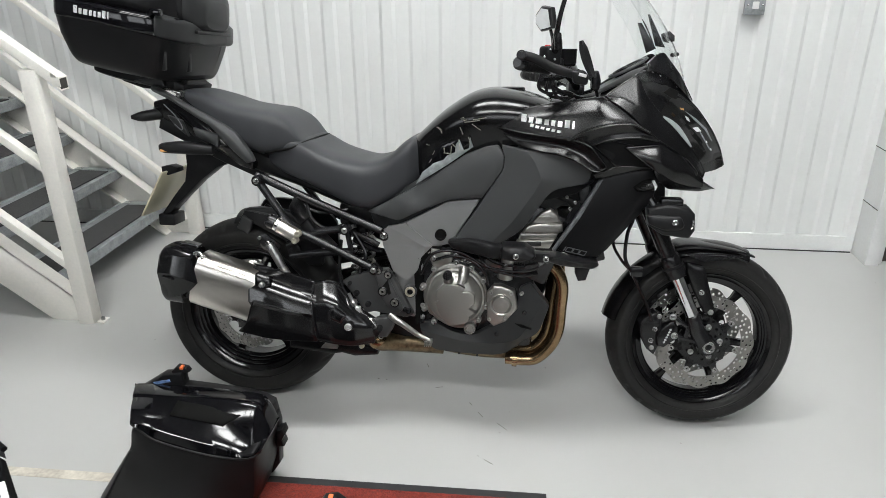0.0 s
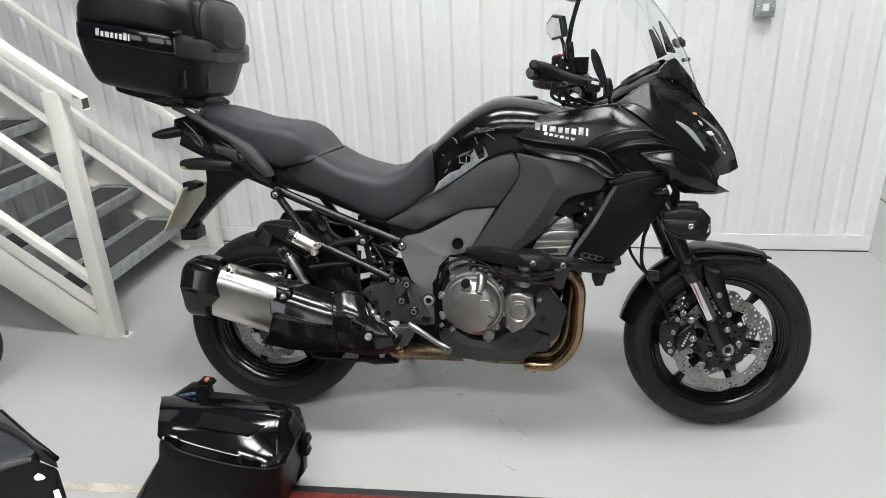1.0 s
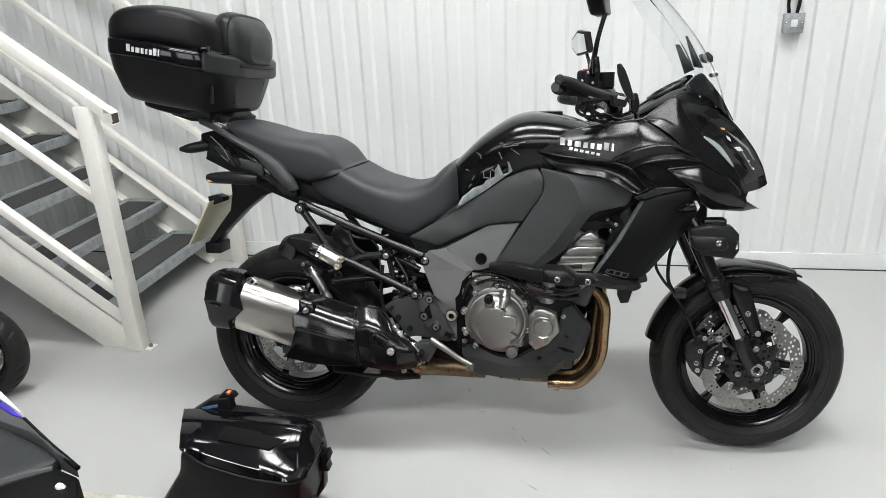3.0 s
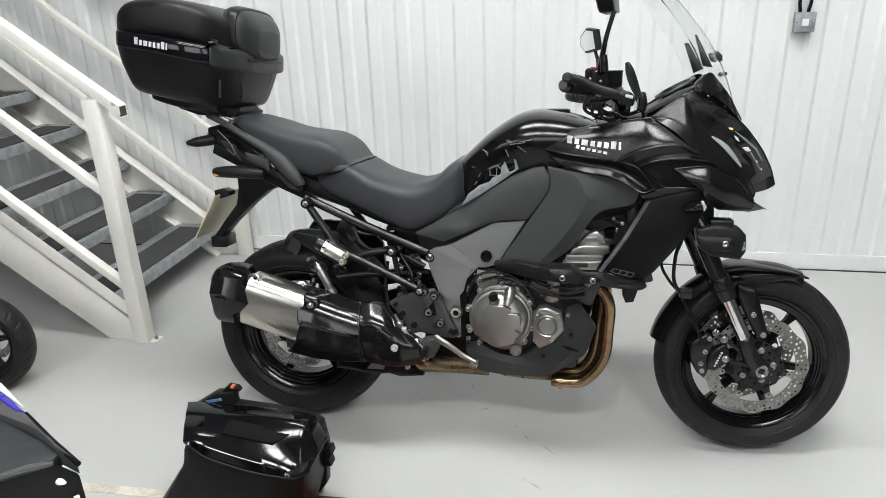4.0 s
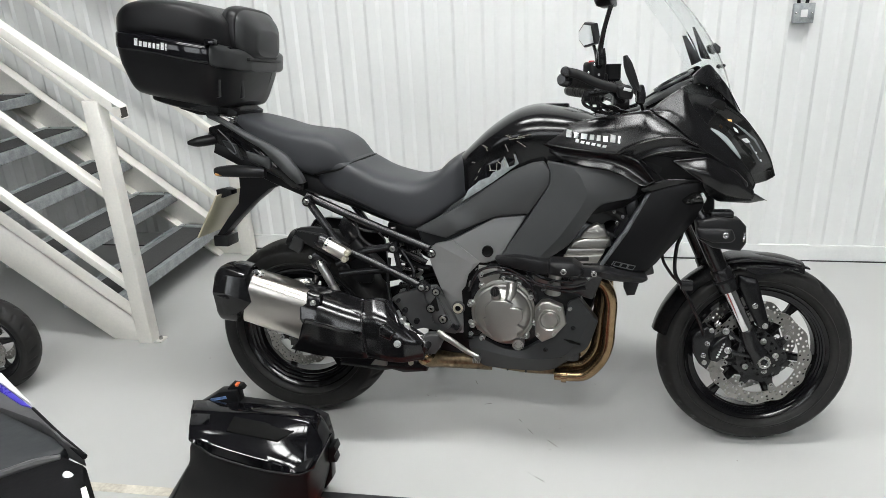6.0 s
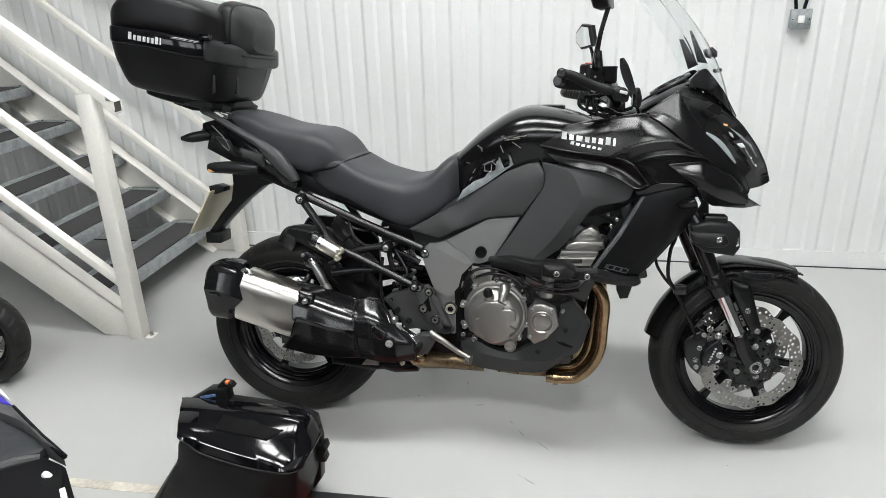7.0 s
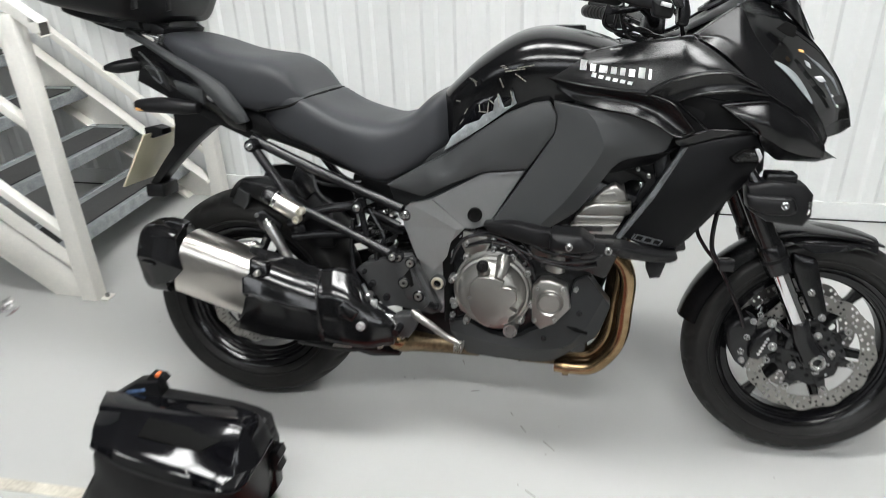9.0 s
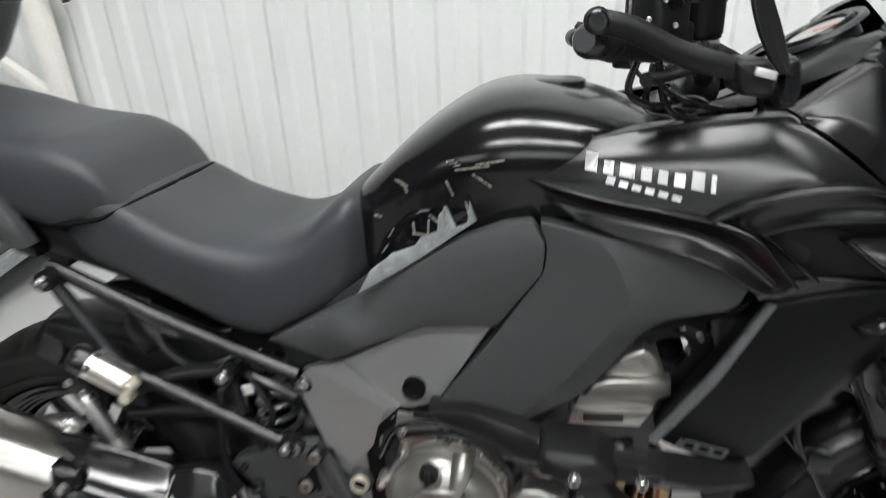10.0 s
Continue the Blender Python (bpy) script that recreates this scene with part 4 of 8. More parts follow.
both("fairing_fin", shell([
    [(1.036, 0.938, 0.264), (1.069, 0.958, 0.273), (1.097, 0.969, 0.279), (1.141, 0.980, 0.284), (1.191, 0.981, 0.285), (1.238, 0.960, 0.277)],
    [(1.060, 0.932, 0.258), (1.092, 0.946, 0.264), (1.125, 0.955, 0.268), (1.165, 0.961, 0.270), (1.208, 0.963, 0.270), (1.250, 0.950, 0.264)],
    [(1.086, 0.921, 0.262), (1.118, 0.935, 0.268), (1.157, 0.943, 0.273), (1.190, 0.946, 0.275), (1.225, 0.946, 0.273), (1.266, 0.938, 0.264)]], 7, 5, 0.03, 0.005), SATIN, "satin black fin over the flank vent")
both("fairing_mid", panel([(1.03, 0.94, 0.235), (1.069, 0.958, 0.240), (1.142, 0.97, 0.245), (1.253, 0.95, 0.25), (1.355, 0.886, 0.225), (1.393, 0.848, 0.20), (1.389, 0.800, 0.175), (1.306, 0.808, 0.205), (1.24, 0.835, 0.225), (1.11, 0.838, 0.232)], 0.002, 0.05, 0.006), PLASTIC, "black inner fairing")
both("vent_plate", shell([
    [(1.092, 0.923, 0.259), (1.140, 0.931, 0.263), (1.190, 0.922, 0.267), (1.235, 0.915, 0.268)],
    [(1.126, 0.894, 0.254), (1.160, 0.900, 0.259), (1.200, 0.898, 0.262), (1.242, 0.895, 0.264)],
    [(1.161, 0.866, 0.258), (1.190, 0.868, 0.257), (1.220, 0.868, 0.260), (1.252, 0.867, 0.264)]], 6, 4, 0.02, 0.004, (1,)), MATT, "matt black plate in the flank vent", off=-0.016)
both("vent_foot", shell([
    [(1.102, 0.840, 0.247), (1.132, 0.850, 0.250), (1.161, 0.863, 0.253), (1.205, 0.864, 0.256), (1.252, 0.864, 0.261)],
    [(1.112, 0.828, 0.240), (1.140, 0.834, 0.243), (1.172, 0.845, 0.247), (1.210, 0.853, 0.250), (1.256, 0.856, 0.255)]], 6, 4, 0.02, 0.0035), SATIN, off=-0.008)
both("fairing_chevron", shell([
    [(1.181, 0.918, 0.262), (1.216, 0.921, 0.259), (1.265, 0.925, 0.254), (1.290, 0.915, 0.250), (1.345, 0.881, 0.230), (1.411, 0.822, 0.168)],
    [(1.216, 0.893, 0.276), (1.240, 0.894, 0.283), (1.275, 0.888, 0.283), (1.305, 0.872, 0.268), (1.356, 0.848, 0.225), (1.412, 0.812, 0.167)],
    [(1.252, 0.868, 0.272), (1.262, 0.864, 0.275), (1.282, 0.852, 0.272), (1.314, 0.831, 0.253), (1.360, 0.813, 0.208), (1.414, 0.802, 0.163)]], 7, 5, 0.03, 0.004), SATIN, "satin black arrow-shaped cowl", off=0.006)
both("chevron_foot", shell([
    [(1.258, 0.861, 0.270), (1.314, 0.829, 0.251), (1.360, 0.811, 0.206), (1.414, 0.800, 0.162)],
    [(1.272, 0.835, 0.250), (1.308, 0.803, 0.226), (1.345, 0.798, 0.198), (1.412, 0.793, 0.156)]], 7, 4, 0.02, 0.002), SATIN, "satin black underside of the cowl")
# thin beads added along the panel edges to draw bright highlight lines
for pts, r in (
        ([(1.036, -0.267, 0.938), (1.069, -0.276, 0.958), (1.097, -0.282, 0.969), (1.141, -0.287, 0.980), (1.191, -0.288, 0.981), (1.238, -0.280, 0.960)], 0.0026),
        ([(1.036, -0.262, 0.936), (1.064, -0.272, 0.929), (1.088, -0.278, 0.917), (1.110, -0.281, 0.892), (1.132, -0.282, 0.866)], 0.0024),
        ([(0.883, -0.197, 0.916), (0.950, -0.232, 0.900), (1.011, -0.257, 0.893), (1.052, -0.269, 0.879), (1.100, -0.276, 0.853), (1.132, -0.281, 0.865)], 0.0022),
        ([(0.815, -0.183, 0.964), (0.898, -0.2145, 0.948), (0.981, -0.240, 0.940), (1.036, -0.261, 0.936)], 0.0018),
        ([(1.254, -0.281, 0.867), (1.216, -0.282, 0.893), (1.182, -0.270, 0.918)], 0.003),
        ([(1.182, -0.270, 0.918), (1.216, -0.267, 0.922), (1.265, -0.262, 0.926)], 0.0022),
        ([(1.094, -0.258, 0.922), (1.128, -0.259, 0.893), (1.162, -0.258, 0.865)], 0.003),
        ([(1.162, -0.257, 0.865), (1.132, -0.254, 0.851), (1.101, -0.250, 0.839)], 0.0024),
        ([(1.092, -0.264, 0.921), (1.118, -0.270, 0.935), (1.157, -0.275, 0.944), (1.190, -0.277, 0.947), (1.225, -0.275, 0.947), (1.266, -0.266, 0.939)], 0.0018)):
    both("edge_highlight_bead", tube(pts, r, 8, 5), SATIN)
both("nose_cowl", shell([
    [(1.124, 1.052, 0.220), (1.160, 1.079, 0.216), (1.203, 1.108, 0.212), (1.228, 1.058, 0.220), (1.262, 1.016, 0.218), (1.288, 0.994, 0.214), (1.330, 0.958, 0.212), (1.366, 0.916, 0.203), (1.395, 0.880, 0.178), (1.420, 0.840, 0.150)],
    [(1.132, 1.048, 0.225), (1.170, 1.050, 0.228), (1.205, 1.030, 0.238), (1.232, 1.000, 0.246), (1.256, 0.972, 0.250), (1.290, 0.950, 0.245), (1.328, 0.924, 0.232), (1.358, 0.896, 0.216), (1.390, 0.862, 0.188), (1.416, 0.832, 0.158)],
    [(1.128, 1.046, 0.231), (1.155, 1.032, 0.242), (1.186, 1.010, 0.253), (1.212, 0.986, 0.260), (1.238, 0.961, 0.264), (1.270, 0.940, 0.260), (1.310, 0.916, 0.245), (1.347, 0.891, 0.224), (1.382, 0.856, 0.194), (1.411, 0.824, 0.165)]], 6, 6, 0.03, 0.003, (1,), 2), SATIN, "satin black nose cowl")
both("nose_front", shell([
    [(1.204, 1.110, 0.200), (1.241, 1.119, 0.146), (1.279, 1.106, 0.130), (1.336, 1.069, 0.112), (1.394, 1.018, 0.100), (1.445, 0.955, 0.085), (1.479, 0.900, 0.062), (1.503, 0.848, 0.025)],
    [(1.206, 1.106, 0.208), (1.240, 1.080, 0.190), (1.275, 1.055, 0.178), (1.318, 1.020, 0.168), (1.368, 0.974, 0.158), (1.412, 0.922, 0.142), (1.444, 0.884, 0.112), (1.470, 0.842, 0.080)],
    [(1.208, 1.101, 0.212), (1.232, 1.056, 0.215), (1.264, 1.016, 0.213), (1.290, 0.994, 0.212), (1.332, 0.958, 0.210), (1.368, 0.916, 0.201), (1.397, 0.880, 0.176), (1.421, 0.842, 0.148)]], 6, 6, 0.03, 0.003), TANK_BLACK, "gloss black nose front")
both("headlight_bowl", shell([
    [(1.322, 1.058, 0.136), (1.394, 1.012, 0.110), (1.445, 0.948, 0.092), (1.476, 0.897, 0.069), (1.492, 0.868, 0.045)],
    [(1.296, 1.036, 0.178), (1.346, 0.990, 0.172), (1.392, 0.944, 0.158), (1.430, 0.902, 0.132), (1.452, 0.872, 0.105)],
    [(1.272, 1.010, 0.216), (1.316, 0.972, 0.216), (1.356, 0.928, 0.210), (1.386, 0.893, 0.188), (1.408, 0.866, 0.164)]], 8, 6, 0.012, 0.002), SMOKE, "dark smoked headlamp lens")
both("headlight_blade", shell([
    [(1.281, 1.002, 0.2165), (1.304, 0.992, 0.212), (1.328, 0.974, 0.209), (1.350, 0.945, 0.206), (1.366, 0.920, 0.2045)],
    [(1.281, 0.999, 0.2185), (1.300, 0.983, 0.2185), (1.318, 0.966, 0.2185), (1.344, 0.938, 0.2145), (1.364, 0.918, 0.2075)]], 5, 3, 0.004, 0.001), LAMP_GREY, "pale grey blade of the headlamp")
for q in ([(1.346, 1.002, 0.178), (1.356, 0.996, 0.178), (1.362, 0.984, 0.176), (1.352, 0.990, 0.178)], [(1.371, 0.968, 0.174), (1.386, 0.970, 0.170), (1.397, 0.958, 0.166), (1.384, 0.957, 0.170)], [(1.412, 0.932, 0.157), (1.418, 0.931, 0.156), (1.419, 0.925, 0.155), (1.413, 0.926, 0.157)], [(1.431, 0.909, 0.144), (1.435, 0.908, 0.143), (1.436, 0.902, 0.142), (1.432, 0.903, 0.144)]):
    both("headlight_strip", panel(q, 0.001, 0.006, 0.001, 0.005, 0.002), REFLECTOR, "bright reflector of the headlamp")
both("headlight_line", panel([(1.345, 1.015, 0.174), (1.378, 0.994, 0.166), (1.412, 0.966, 0.153), (1.436, 0.930, 0.139), (1.434, 0.928, 0.141), (1.409, 0.961, 0.157), (1.376, 0.988, 0.169)], 0.001, 0.005, 0.001, 0.006, 0.001), LAMP_GREY, "thin grey light guide")
both("headlight_rib", panel([(1.390, 0.962, 0.170), (1.402, 0.948, 0.164), (1.432, 0.905, 0.145), (1.429, 0.905, 0.147), (1.398, 0.946, 0.168)], 0.001, 0.005, 0.001, 0.006, 0.001), LAMP_GREY)
both("position_lamp", panel([(1.328, 1.024, 0.186), (1.340, 1.022, 0.184), (1.341, 1.016, 0.184), (1.331, 1.018, 0.187)], 0.001, 0.005, 0.001, 0.005, 0.002), AMBER, "small amber position lamp")
# shade of the duct, painted as a flat dark panel
both("cowl_duct", panel([(1.280, 1.064, 0.186), (1.301, 1.078, 0.173), (1.325, 1.067, 0.165), (1.320, 1.045, 0.178), (1.303, 1.050, 0.184)], 0.0, 0.006, 0.001, 0.006, 0.003), RECESS_SHADE, "dark panel in place of the duct in the nose")
both("beak", panel([(1.31, 0.80, 0.20), (1.42, 0.776, 0.10), (1.492, 0.770, 0.006), (1.44, 0.802, 0.09), (1.366, 0.800, 0.17)], 0.004, 0.02, 0.003, corner=0.004), SATIN, "satin black lower lip of the nose")
part("nose_bridge", body([(1.20, 0.90, 1.09, 0.13), (1.30, 0.88, 1.07, 0.105), (1.40, 0.85, 0.985, 0.075), (1.47, 0.84, 0.895, 0.045), (1.505, 0.838, 0.86, 0.012)], 24, 4, 2.4), SATIN, bike, "satin black nose between the headlamps")
both("radiator_shroud", shell([[(1.128, 0.824, 0.236), (1.172, 0.838, 0.242), (1.212, 0.848, 0.247), (1.252, 0.856, 0.250), (1.284, 0.842, 0.240)], [(1.072, 0.726, 0.238), (1.130, 0.728, 0.246), (1.180, 0.738, 0.250), (1.224, 0.748, 0.247), (1.258, 0.762, 0.236)], [(1.010, 0.620, 0.232), (1.052, 0.604, 0.237), (1.090, 0.600, 0.238), (1.125, 0.602, 0.237), (1.150, 0.622, 0.230)]], 7, 7, 0.05, 0.003), MATT, "matt black radiator shroud")
EDGE_GREY = material("grey_edge_strip", (0.11, 0.115, 0.12), 0.35, 0.3, 0.08, 9, 60, rough_var=0.03)
both("shroud_edge", panel([(1.117, 0.822, 0.240), (1.129, 0.826, 0.241), (1.070, 0.712, 0.242), (1.006, 0.612, 0.236), (0.996, 0.614, 0.235), (1.058, 0.714, 0.241)], 0.001, 0.01, 0.002, 0.03, 0.002), EDGE_GREY, "thin grey edge strip")
both("front_indicator", panel([(1.207, 0.808, 0.250), (1.237, 0.830, 0.254), (1.264, 0.834, 0.254), (1.278, 0.814, 0.252), (1.272, 0.798, 0.248), (1.221, 0.793, 0.248)], 0.016, 0.03, 0.006, 0.006), SMOKE, "smoked front turn signal")
both("indicator_tip", panel([(1.256, 0.830, 0.268), (1.264, 0.832, 0.266), (1.274, 0.814, 0.262), (1.268, 0.801, 0.262), (1.263, 0.815, 0.268)], 0.002, 0.006, 0.002, 0.005, 0.003), REFLECTOR, "bright tip of the turn signal")
both("upper_side_panel", panel([(0.43, 0.692, 0.15), (0.531, 0.67, 0.165), (0.578, 0.697, 0.18), (0.684, 0.743, 0.185), (0.786, 0.755, 0.195), (0.846, 0.842, 0.205), (0.849, 0.881, 0.205), (0.830, 0.910, 0.2), (0.794, 0.904, 0.195), (0.735, 0.879, 0.19), (0.577, 0.772, 0.165)], 0.006, 0.03, 0.0018, corner=0.006), GREY_PLASTIC, "dark grey grained knee panel")
both("side_panel", shell([
    [(0.842, 0.908, 0.200), (0.853, 0.880, 0.203), (0.851, 0.842, 0.203), (0.816, 0.788, 0.197), (0.765, 0.706, 0.189), (0.697, 0.606, 0.181)],
    [(0.912, 0.897, 0.218), (0.935, 0.872, 0.228), (0.958, 0.821, 0.238), (0.938, 0.780, 0.236), (0.880, 0.692, 0.224), (0.806, 0.609, 0.205)],
    [(1.050, 0.885, 0.234), (1.098, 0.858, 0.232), (1.086, 0.812, 0.224), (0.985, 0.792, 0.228), (0.908, 0.668, 0.206), (0.829, 0.608, 0.192)]], 6, 5, 0.03, 0.0025, (1,), 2), GREY_PLASTIC, "dark grey grained side panel with a soft crease", 7)
both("panel_return", panel([(0.985, 0.796, 0.226), (1.085, 0.808, 0.222), (1.112, 0.822, 0.215), (1.06, 0.775, 0.19), (0.966, 0.752, 0.20)], 0.001, 0.03, 0.002, 0.014, 0.006), PLASTIC, "black underside of the side panel")
both("panel_filler", panel([(0.45, 0.625, 0.12), (0.43, 0.70, 0.13), (0.58, 0.79, 0.14), (0.74, 0.90, 0.16), (0.86, 0.92, 0.17), (1.05, 0.90, 0.19), (1.2, 0.88, 0.2), (1.2, 0.72, 0.15), (1.02, 0.73, 0.15), (0.94, 0.66, 0.14), (0.9, 0.62, 0.14), (0.68, 0.62, 0.13)], 0.0, 0.02, 0.004, 0.02), COWL_GREY, "dark inner panel")
fp = both("frame_plate", panel([(0.47, 0.631, 0.135), (0.554, 0.664, 0.145), (0.68, 0.734, 0.155), (0.781, 0.746, 0.165), (0.694, 0.605, 0.16), (0.64, 0.585, 0.155), (0.611, 0.55, 0.15), (0.59, 0.472, 0.14), (0.575, 0.344, 0.13), (0.546, 0.352, 0.13), (0.52, 0.457, 0.13), (0.489, 0.55, 0.13)], 0.002, 0.03, 0.003, corner=0.01), FRAME_GREY, "grey painted aluminium frame plate")
both("frame_facet", facets([(0.470, 0.622, 0.147), (0.494, 0.648, 0.152), (0.550, 0.660, 0.155), (0.636, 0.594, 0.160), (0.614, 0.588, 0.161), (0.476, 0.584, 0.141), (0.599, 0.553, 0.154), (0.588, 0.512, 0.151), (0.556, 0.470, 0.148), (0.508, 0.500, 0.143)],
    [(1, 4, 3, 2), (0, 5, 4, 1), (5, 9, 8, 7, 6, 4), (4, 6, 3)]), FRAME_GREY, "", 5)
# no hole is cut; a black disc paints its shade
part("frame_hole", lathe([(0.0, -0.1665), (0.011, -0.1665), (0.015, -0.1695), (0.0175, -0.1695), (0.018, -0.15)], 0.6605, 0, 0.630, 24), RECESS_SHADE, fp, "black dished disc in place of a hole through the frame")
part("bolt_collar", lathe([(0.0, -0.150), (0.014, -0.150), (0.017, -0.146), (0.017, -0.13)], 0.480, 0, 0.616, 24), BLACK_METAL, fp)
part("frame_bolt", bolt(0.480, -0.150, 0.616, 0.011, 0.006), ALLOY, fp)
CREAM_METAL = material("yellow_passivated_steel", (0.62, 0.585, 0.49), 0.33, 0.6, 0.08, 20, 100, rough_var=0.04)
part("pivot_nut", lathe([(0.0, -0.148), (0.005, -0.148), (0.006, -0.155), (0.0085, -0.155), (0.0095, -0.150), (0.0095, -0.13)], 0.563, 0, 0.4385, 24), BLACK_METAL, fp, "swingarm pivot nut")
part("pivot_ring", lathe([(0.0105, -0.160), (0.0150, -0.160), (0.0165, -0.156), (0.0168, -0.13), (0.0105, -0.13)], 0.563, 0, 0.4385, 28, True), CREAM_METAL, fp, "pale plated ring round the pivot")
part("pivot_collar", lathe([(0.0172, -0.154), (0.0195, -0.154), (0.021, -0.150), (0.021, -0.13), (0.0172, -0.13)], 0.563, 0, 0.4385, 28, True), CAST_DARK, fp)

# fuel tank, seats and tail
tank = body([(0.55, 0.80, 0.900, 0.10), (0.60, 0.77, 0.948, 0.150), (0.66, 0.76, 1.002, 0.178), (0.73, 0.77, 1.048, 0.188), (0.785, 0.78, 1.066, 0.192), (0.84, 0.79, 1.067, 0.192), (0.91, 0.82, 1.055, 0.185), (0.98, 0.86, 1.031, 0.165), (1.05, 0.90, 1.0, 0.12)], 52, 5, 3.4)
tank = ([(x, y * (1 - 0.14 * min(1.0, max(0.0, (0.985 - z) / 0.12))), z) for x, y, z in tank[0]], tank[1])
part("fuel_tank", tank, TANK_BLACK, bike, "gloss black fuel tank")
part("fuel_cap", lathe([(0.0, 0.003), (0.034, 0.003), (0.038, 0.001), (0.040, -0.01)], n=32), BLACK_METAL, bike).matrix_basis = pose(0.86, 0, 1.066, 90, 0, 0)
both("tank_grip", panel([(0.592, 0.795, 0.148), (0.622, 0.865, 0.152), (0.66, 0.905, 0.163), (0.70, 0.93, 0.168), (0.735, 0.925, 0.172), (0.757, 0.918, 0.176), (0.68, 0.855, 0.168)], 0.002, 0.012, 0.003, 0.01, 0.004), GLOSS, "gloss black tank flank")
# the bright reflection on the tank flank, put on as a pale thin panel
both("tank_reflection", panel([(0.586, 0.787, 0.18), (0.606, 0.824, 0.18), (0.634, 0.846, 0.18), (0.637, 0.85, 0.18), (0.671, 0.863, 0.18), (0.679, 0.875, 0.18), (0.703, 0.885, 0.18), (0.705, 0.908, 0.18), (0.716, 0.921, 0.18), (0.724, 0.902, 0.18), (0.729, 0.892, 0.18), (0.744, 0.898, 0.18), (0.747, 0.931, 0.18), (0.753, 0.911, 0.18), (0.757, 0.902, 0.18), (0.677, 0.844, 0.18)], 0.001, 0.006, 0.0012, 0.006, 0.001), TANK_SHEEN, "pale notched patch painted as a reflection on the tank")
# short pale bars paint the broken glints of that reflection
for bx, bz, ln, an in ((0.662, 0.945, 0.012, 70), (0.722, 0.948, 0.022, 66), (0.746, 0.920, 0.024, 76), (0.700, 0.905, 0.016, 40), (0.716, 0.908, 0.030, 84), (0.681, 0.882, 0.022, 4), (0.692, 0.892, 0.022, -86), (0.672, 0.890, 0.016, 82), (0.640, 0.882, 0.014, -60), (0.630, 0.858, 0.014, -55), (0.622, 0.905, 0.010, 12), (0.765, 0.960, 0.030, 34), (0.752, 0.976, 0.045, -8), (0.775, 0.984, 0.038, -10)):
    both("reflection_rib", moved(box((-ln / 2, -0.0015, -0.0011), (ln / 2, 0.0015, 0.0011)), Matrix.Translation((bx, -0.1765 - 0.085 * (bx - 0.61), bz)) @ Matrix.Rotation(radians(an), 4, "Y")), SHEEN_MARK)
for bx, bz in ((0.653, 0.956), (0.724, 0.985)):
    for k in range(3):
        both("reflection_tick", moved(box((-0.005, -0.001, -0.0009), (0.005, 0.001, 0.0009)), Matrix.Translation((bx + 0.004 * k, -0.179 - 0.085 * (bx - 0.61), bz - 0.003 * k)) @ Matrix.Rotation(radians(-12 + 30 * (bx < 0.7)), 4, "Y")), SHEEN_MARK)
part("rider_seat", body([(0.115, 0.83, 0.895, 0.13), (0.16, 0.80, 0.918, 0.155), (0.225, 0.775, 0.910, 0.168), (0.30, 0.742, 0.871, 0.172), (0.378, 0.702, 0.848, 0.172), (0.43, 0.69, 0.843, 0.165), (0.488, 0.715, 0.862, 0.155), (0.536, 0.742, 0.903, 0.145), (0.565, 0.765, 0.918, 0.135), (0.592, 0.79, 0.905, 0.11)], 60, 5, 5.0), VINYL, bike, "black grained vinyl rider seat")
part("pillion_seat", body([(-0.215, 0.99, 1.032, 0.07), (-0.162, 0.955, 1.053, 0.115), (-0.081, 0.925, 1.036, 0.142), (0.0, 0.89, 1.010, 0.160), (0.08, 0.86, 0.998, 0.168), (0.13, 0.855, 0.991, 0.165), (0.183, 0.865, 0.962, 0.158), (0.224, 0.872, 0.910, 0.145), (0.25, 0.875, 0.888, 0.12)], 60, 5, 5.0), VINYL, bike, "black vinyl pillion seat")
part("seat_base", body([(-0.22, 0.93, 0.99, 0.08), (-0.1, 0.87, 0.96, 0.12), (0.05, 0.80, 0.90, 0.13), (0.2, 0.75, 0.84, 0.13), (0.4, 0.68, 0.76, 0.12), (0.58, 0.70, 0.80, 0.08)], 24, 4, 3), PLASTIC, bike)
both("tail_panel", panel([(-0.269, 1.013, 0.1), (-0.167, 1.035, 0.13), (-0.094, 0.984, 0.15), (0.001, 0.922, 0.16), (0.078, 0.839, 0.165), (0.074, 0.813, 0.162), (0.027, 0.825, 0.155), (-0.041, 0.873, 0.14), (-0.111, 0.904, 0.13), (-0.186, 0.939, 0.11), (-0.273, 0.971, 0.09)], 0.008, 0.03, 0.004), SATIN, "satin black tail panel")
both("tail_inlay", panel([(-0.20, 1.0, 0.125), (-0.15, 1.005, 0.138), (-0.06, 0.935, 0.155), (0.0, 0.885, 0.165), (-0.03, 0.885, 0.16), (-0.12, 0.935, 0.142)], 0.003, 0.01, 0.003, 0.01), GLOSS, "gloss black tail inlay")
both("grab_handle", shell([
    [(-0.248, 1.062, 0.134), (-0.190, 1.036, 0.150), (-0.100, 0.991, 0.166), (-0.046, 0.968, 0.175), (0.028, 0.929, 0.184), (0.073, 0.870, 0.187), (0.083, 0.844, 0.183)],
    [(-0.250, 1.055, 0.139), (-0.188, 1.030, 0.155), (-0.099, 0.983, 0.172), (-0.048, 0.960, 0.181), (0.006, 0.924, 0.192), (0.052, 0.870, 0.194), (0.074, 0.842, 0.187)],
    [(-0.246, 1.048, 0.137), (-0.186, 1.025, 0.152), (-0.098, 0.975, 0.168), (-0.050, 0.951, 0.178), (-0.014, 0.917, 0.186), (0.030, 0.871, 0.188), (0.062, 0.841, 0.183)]], 6, 4, 0.02, 0.003), GREY_PLASTIC, "moulded dark grey grab handle")
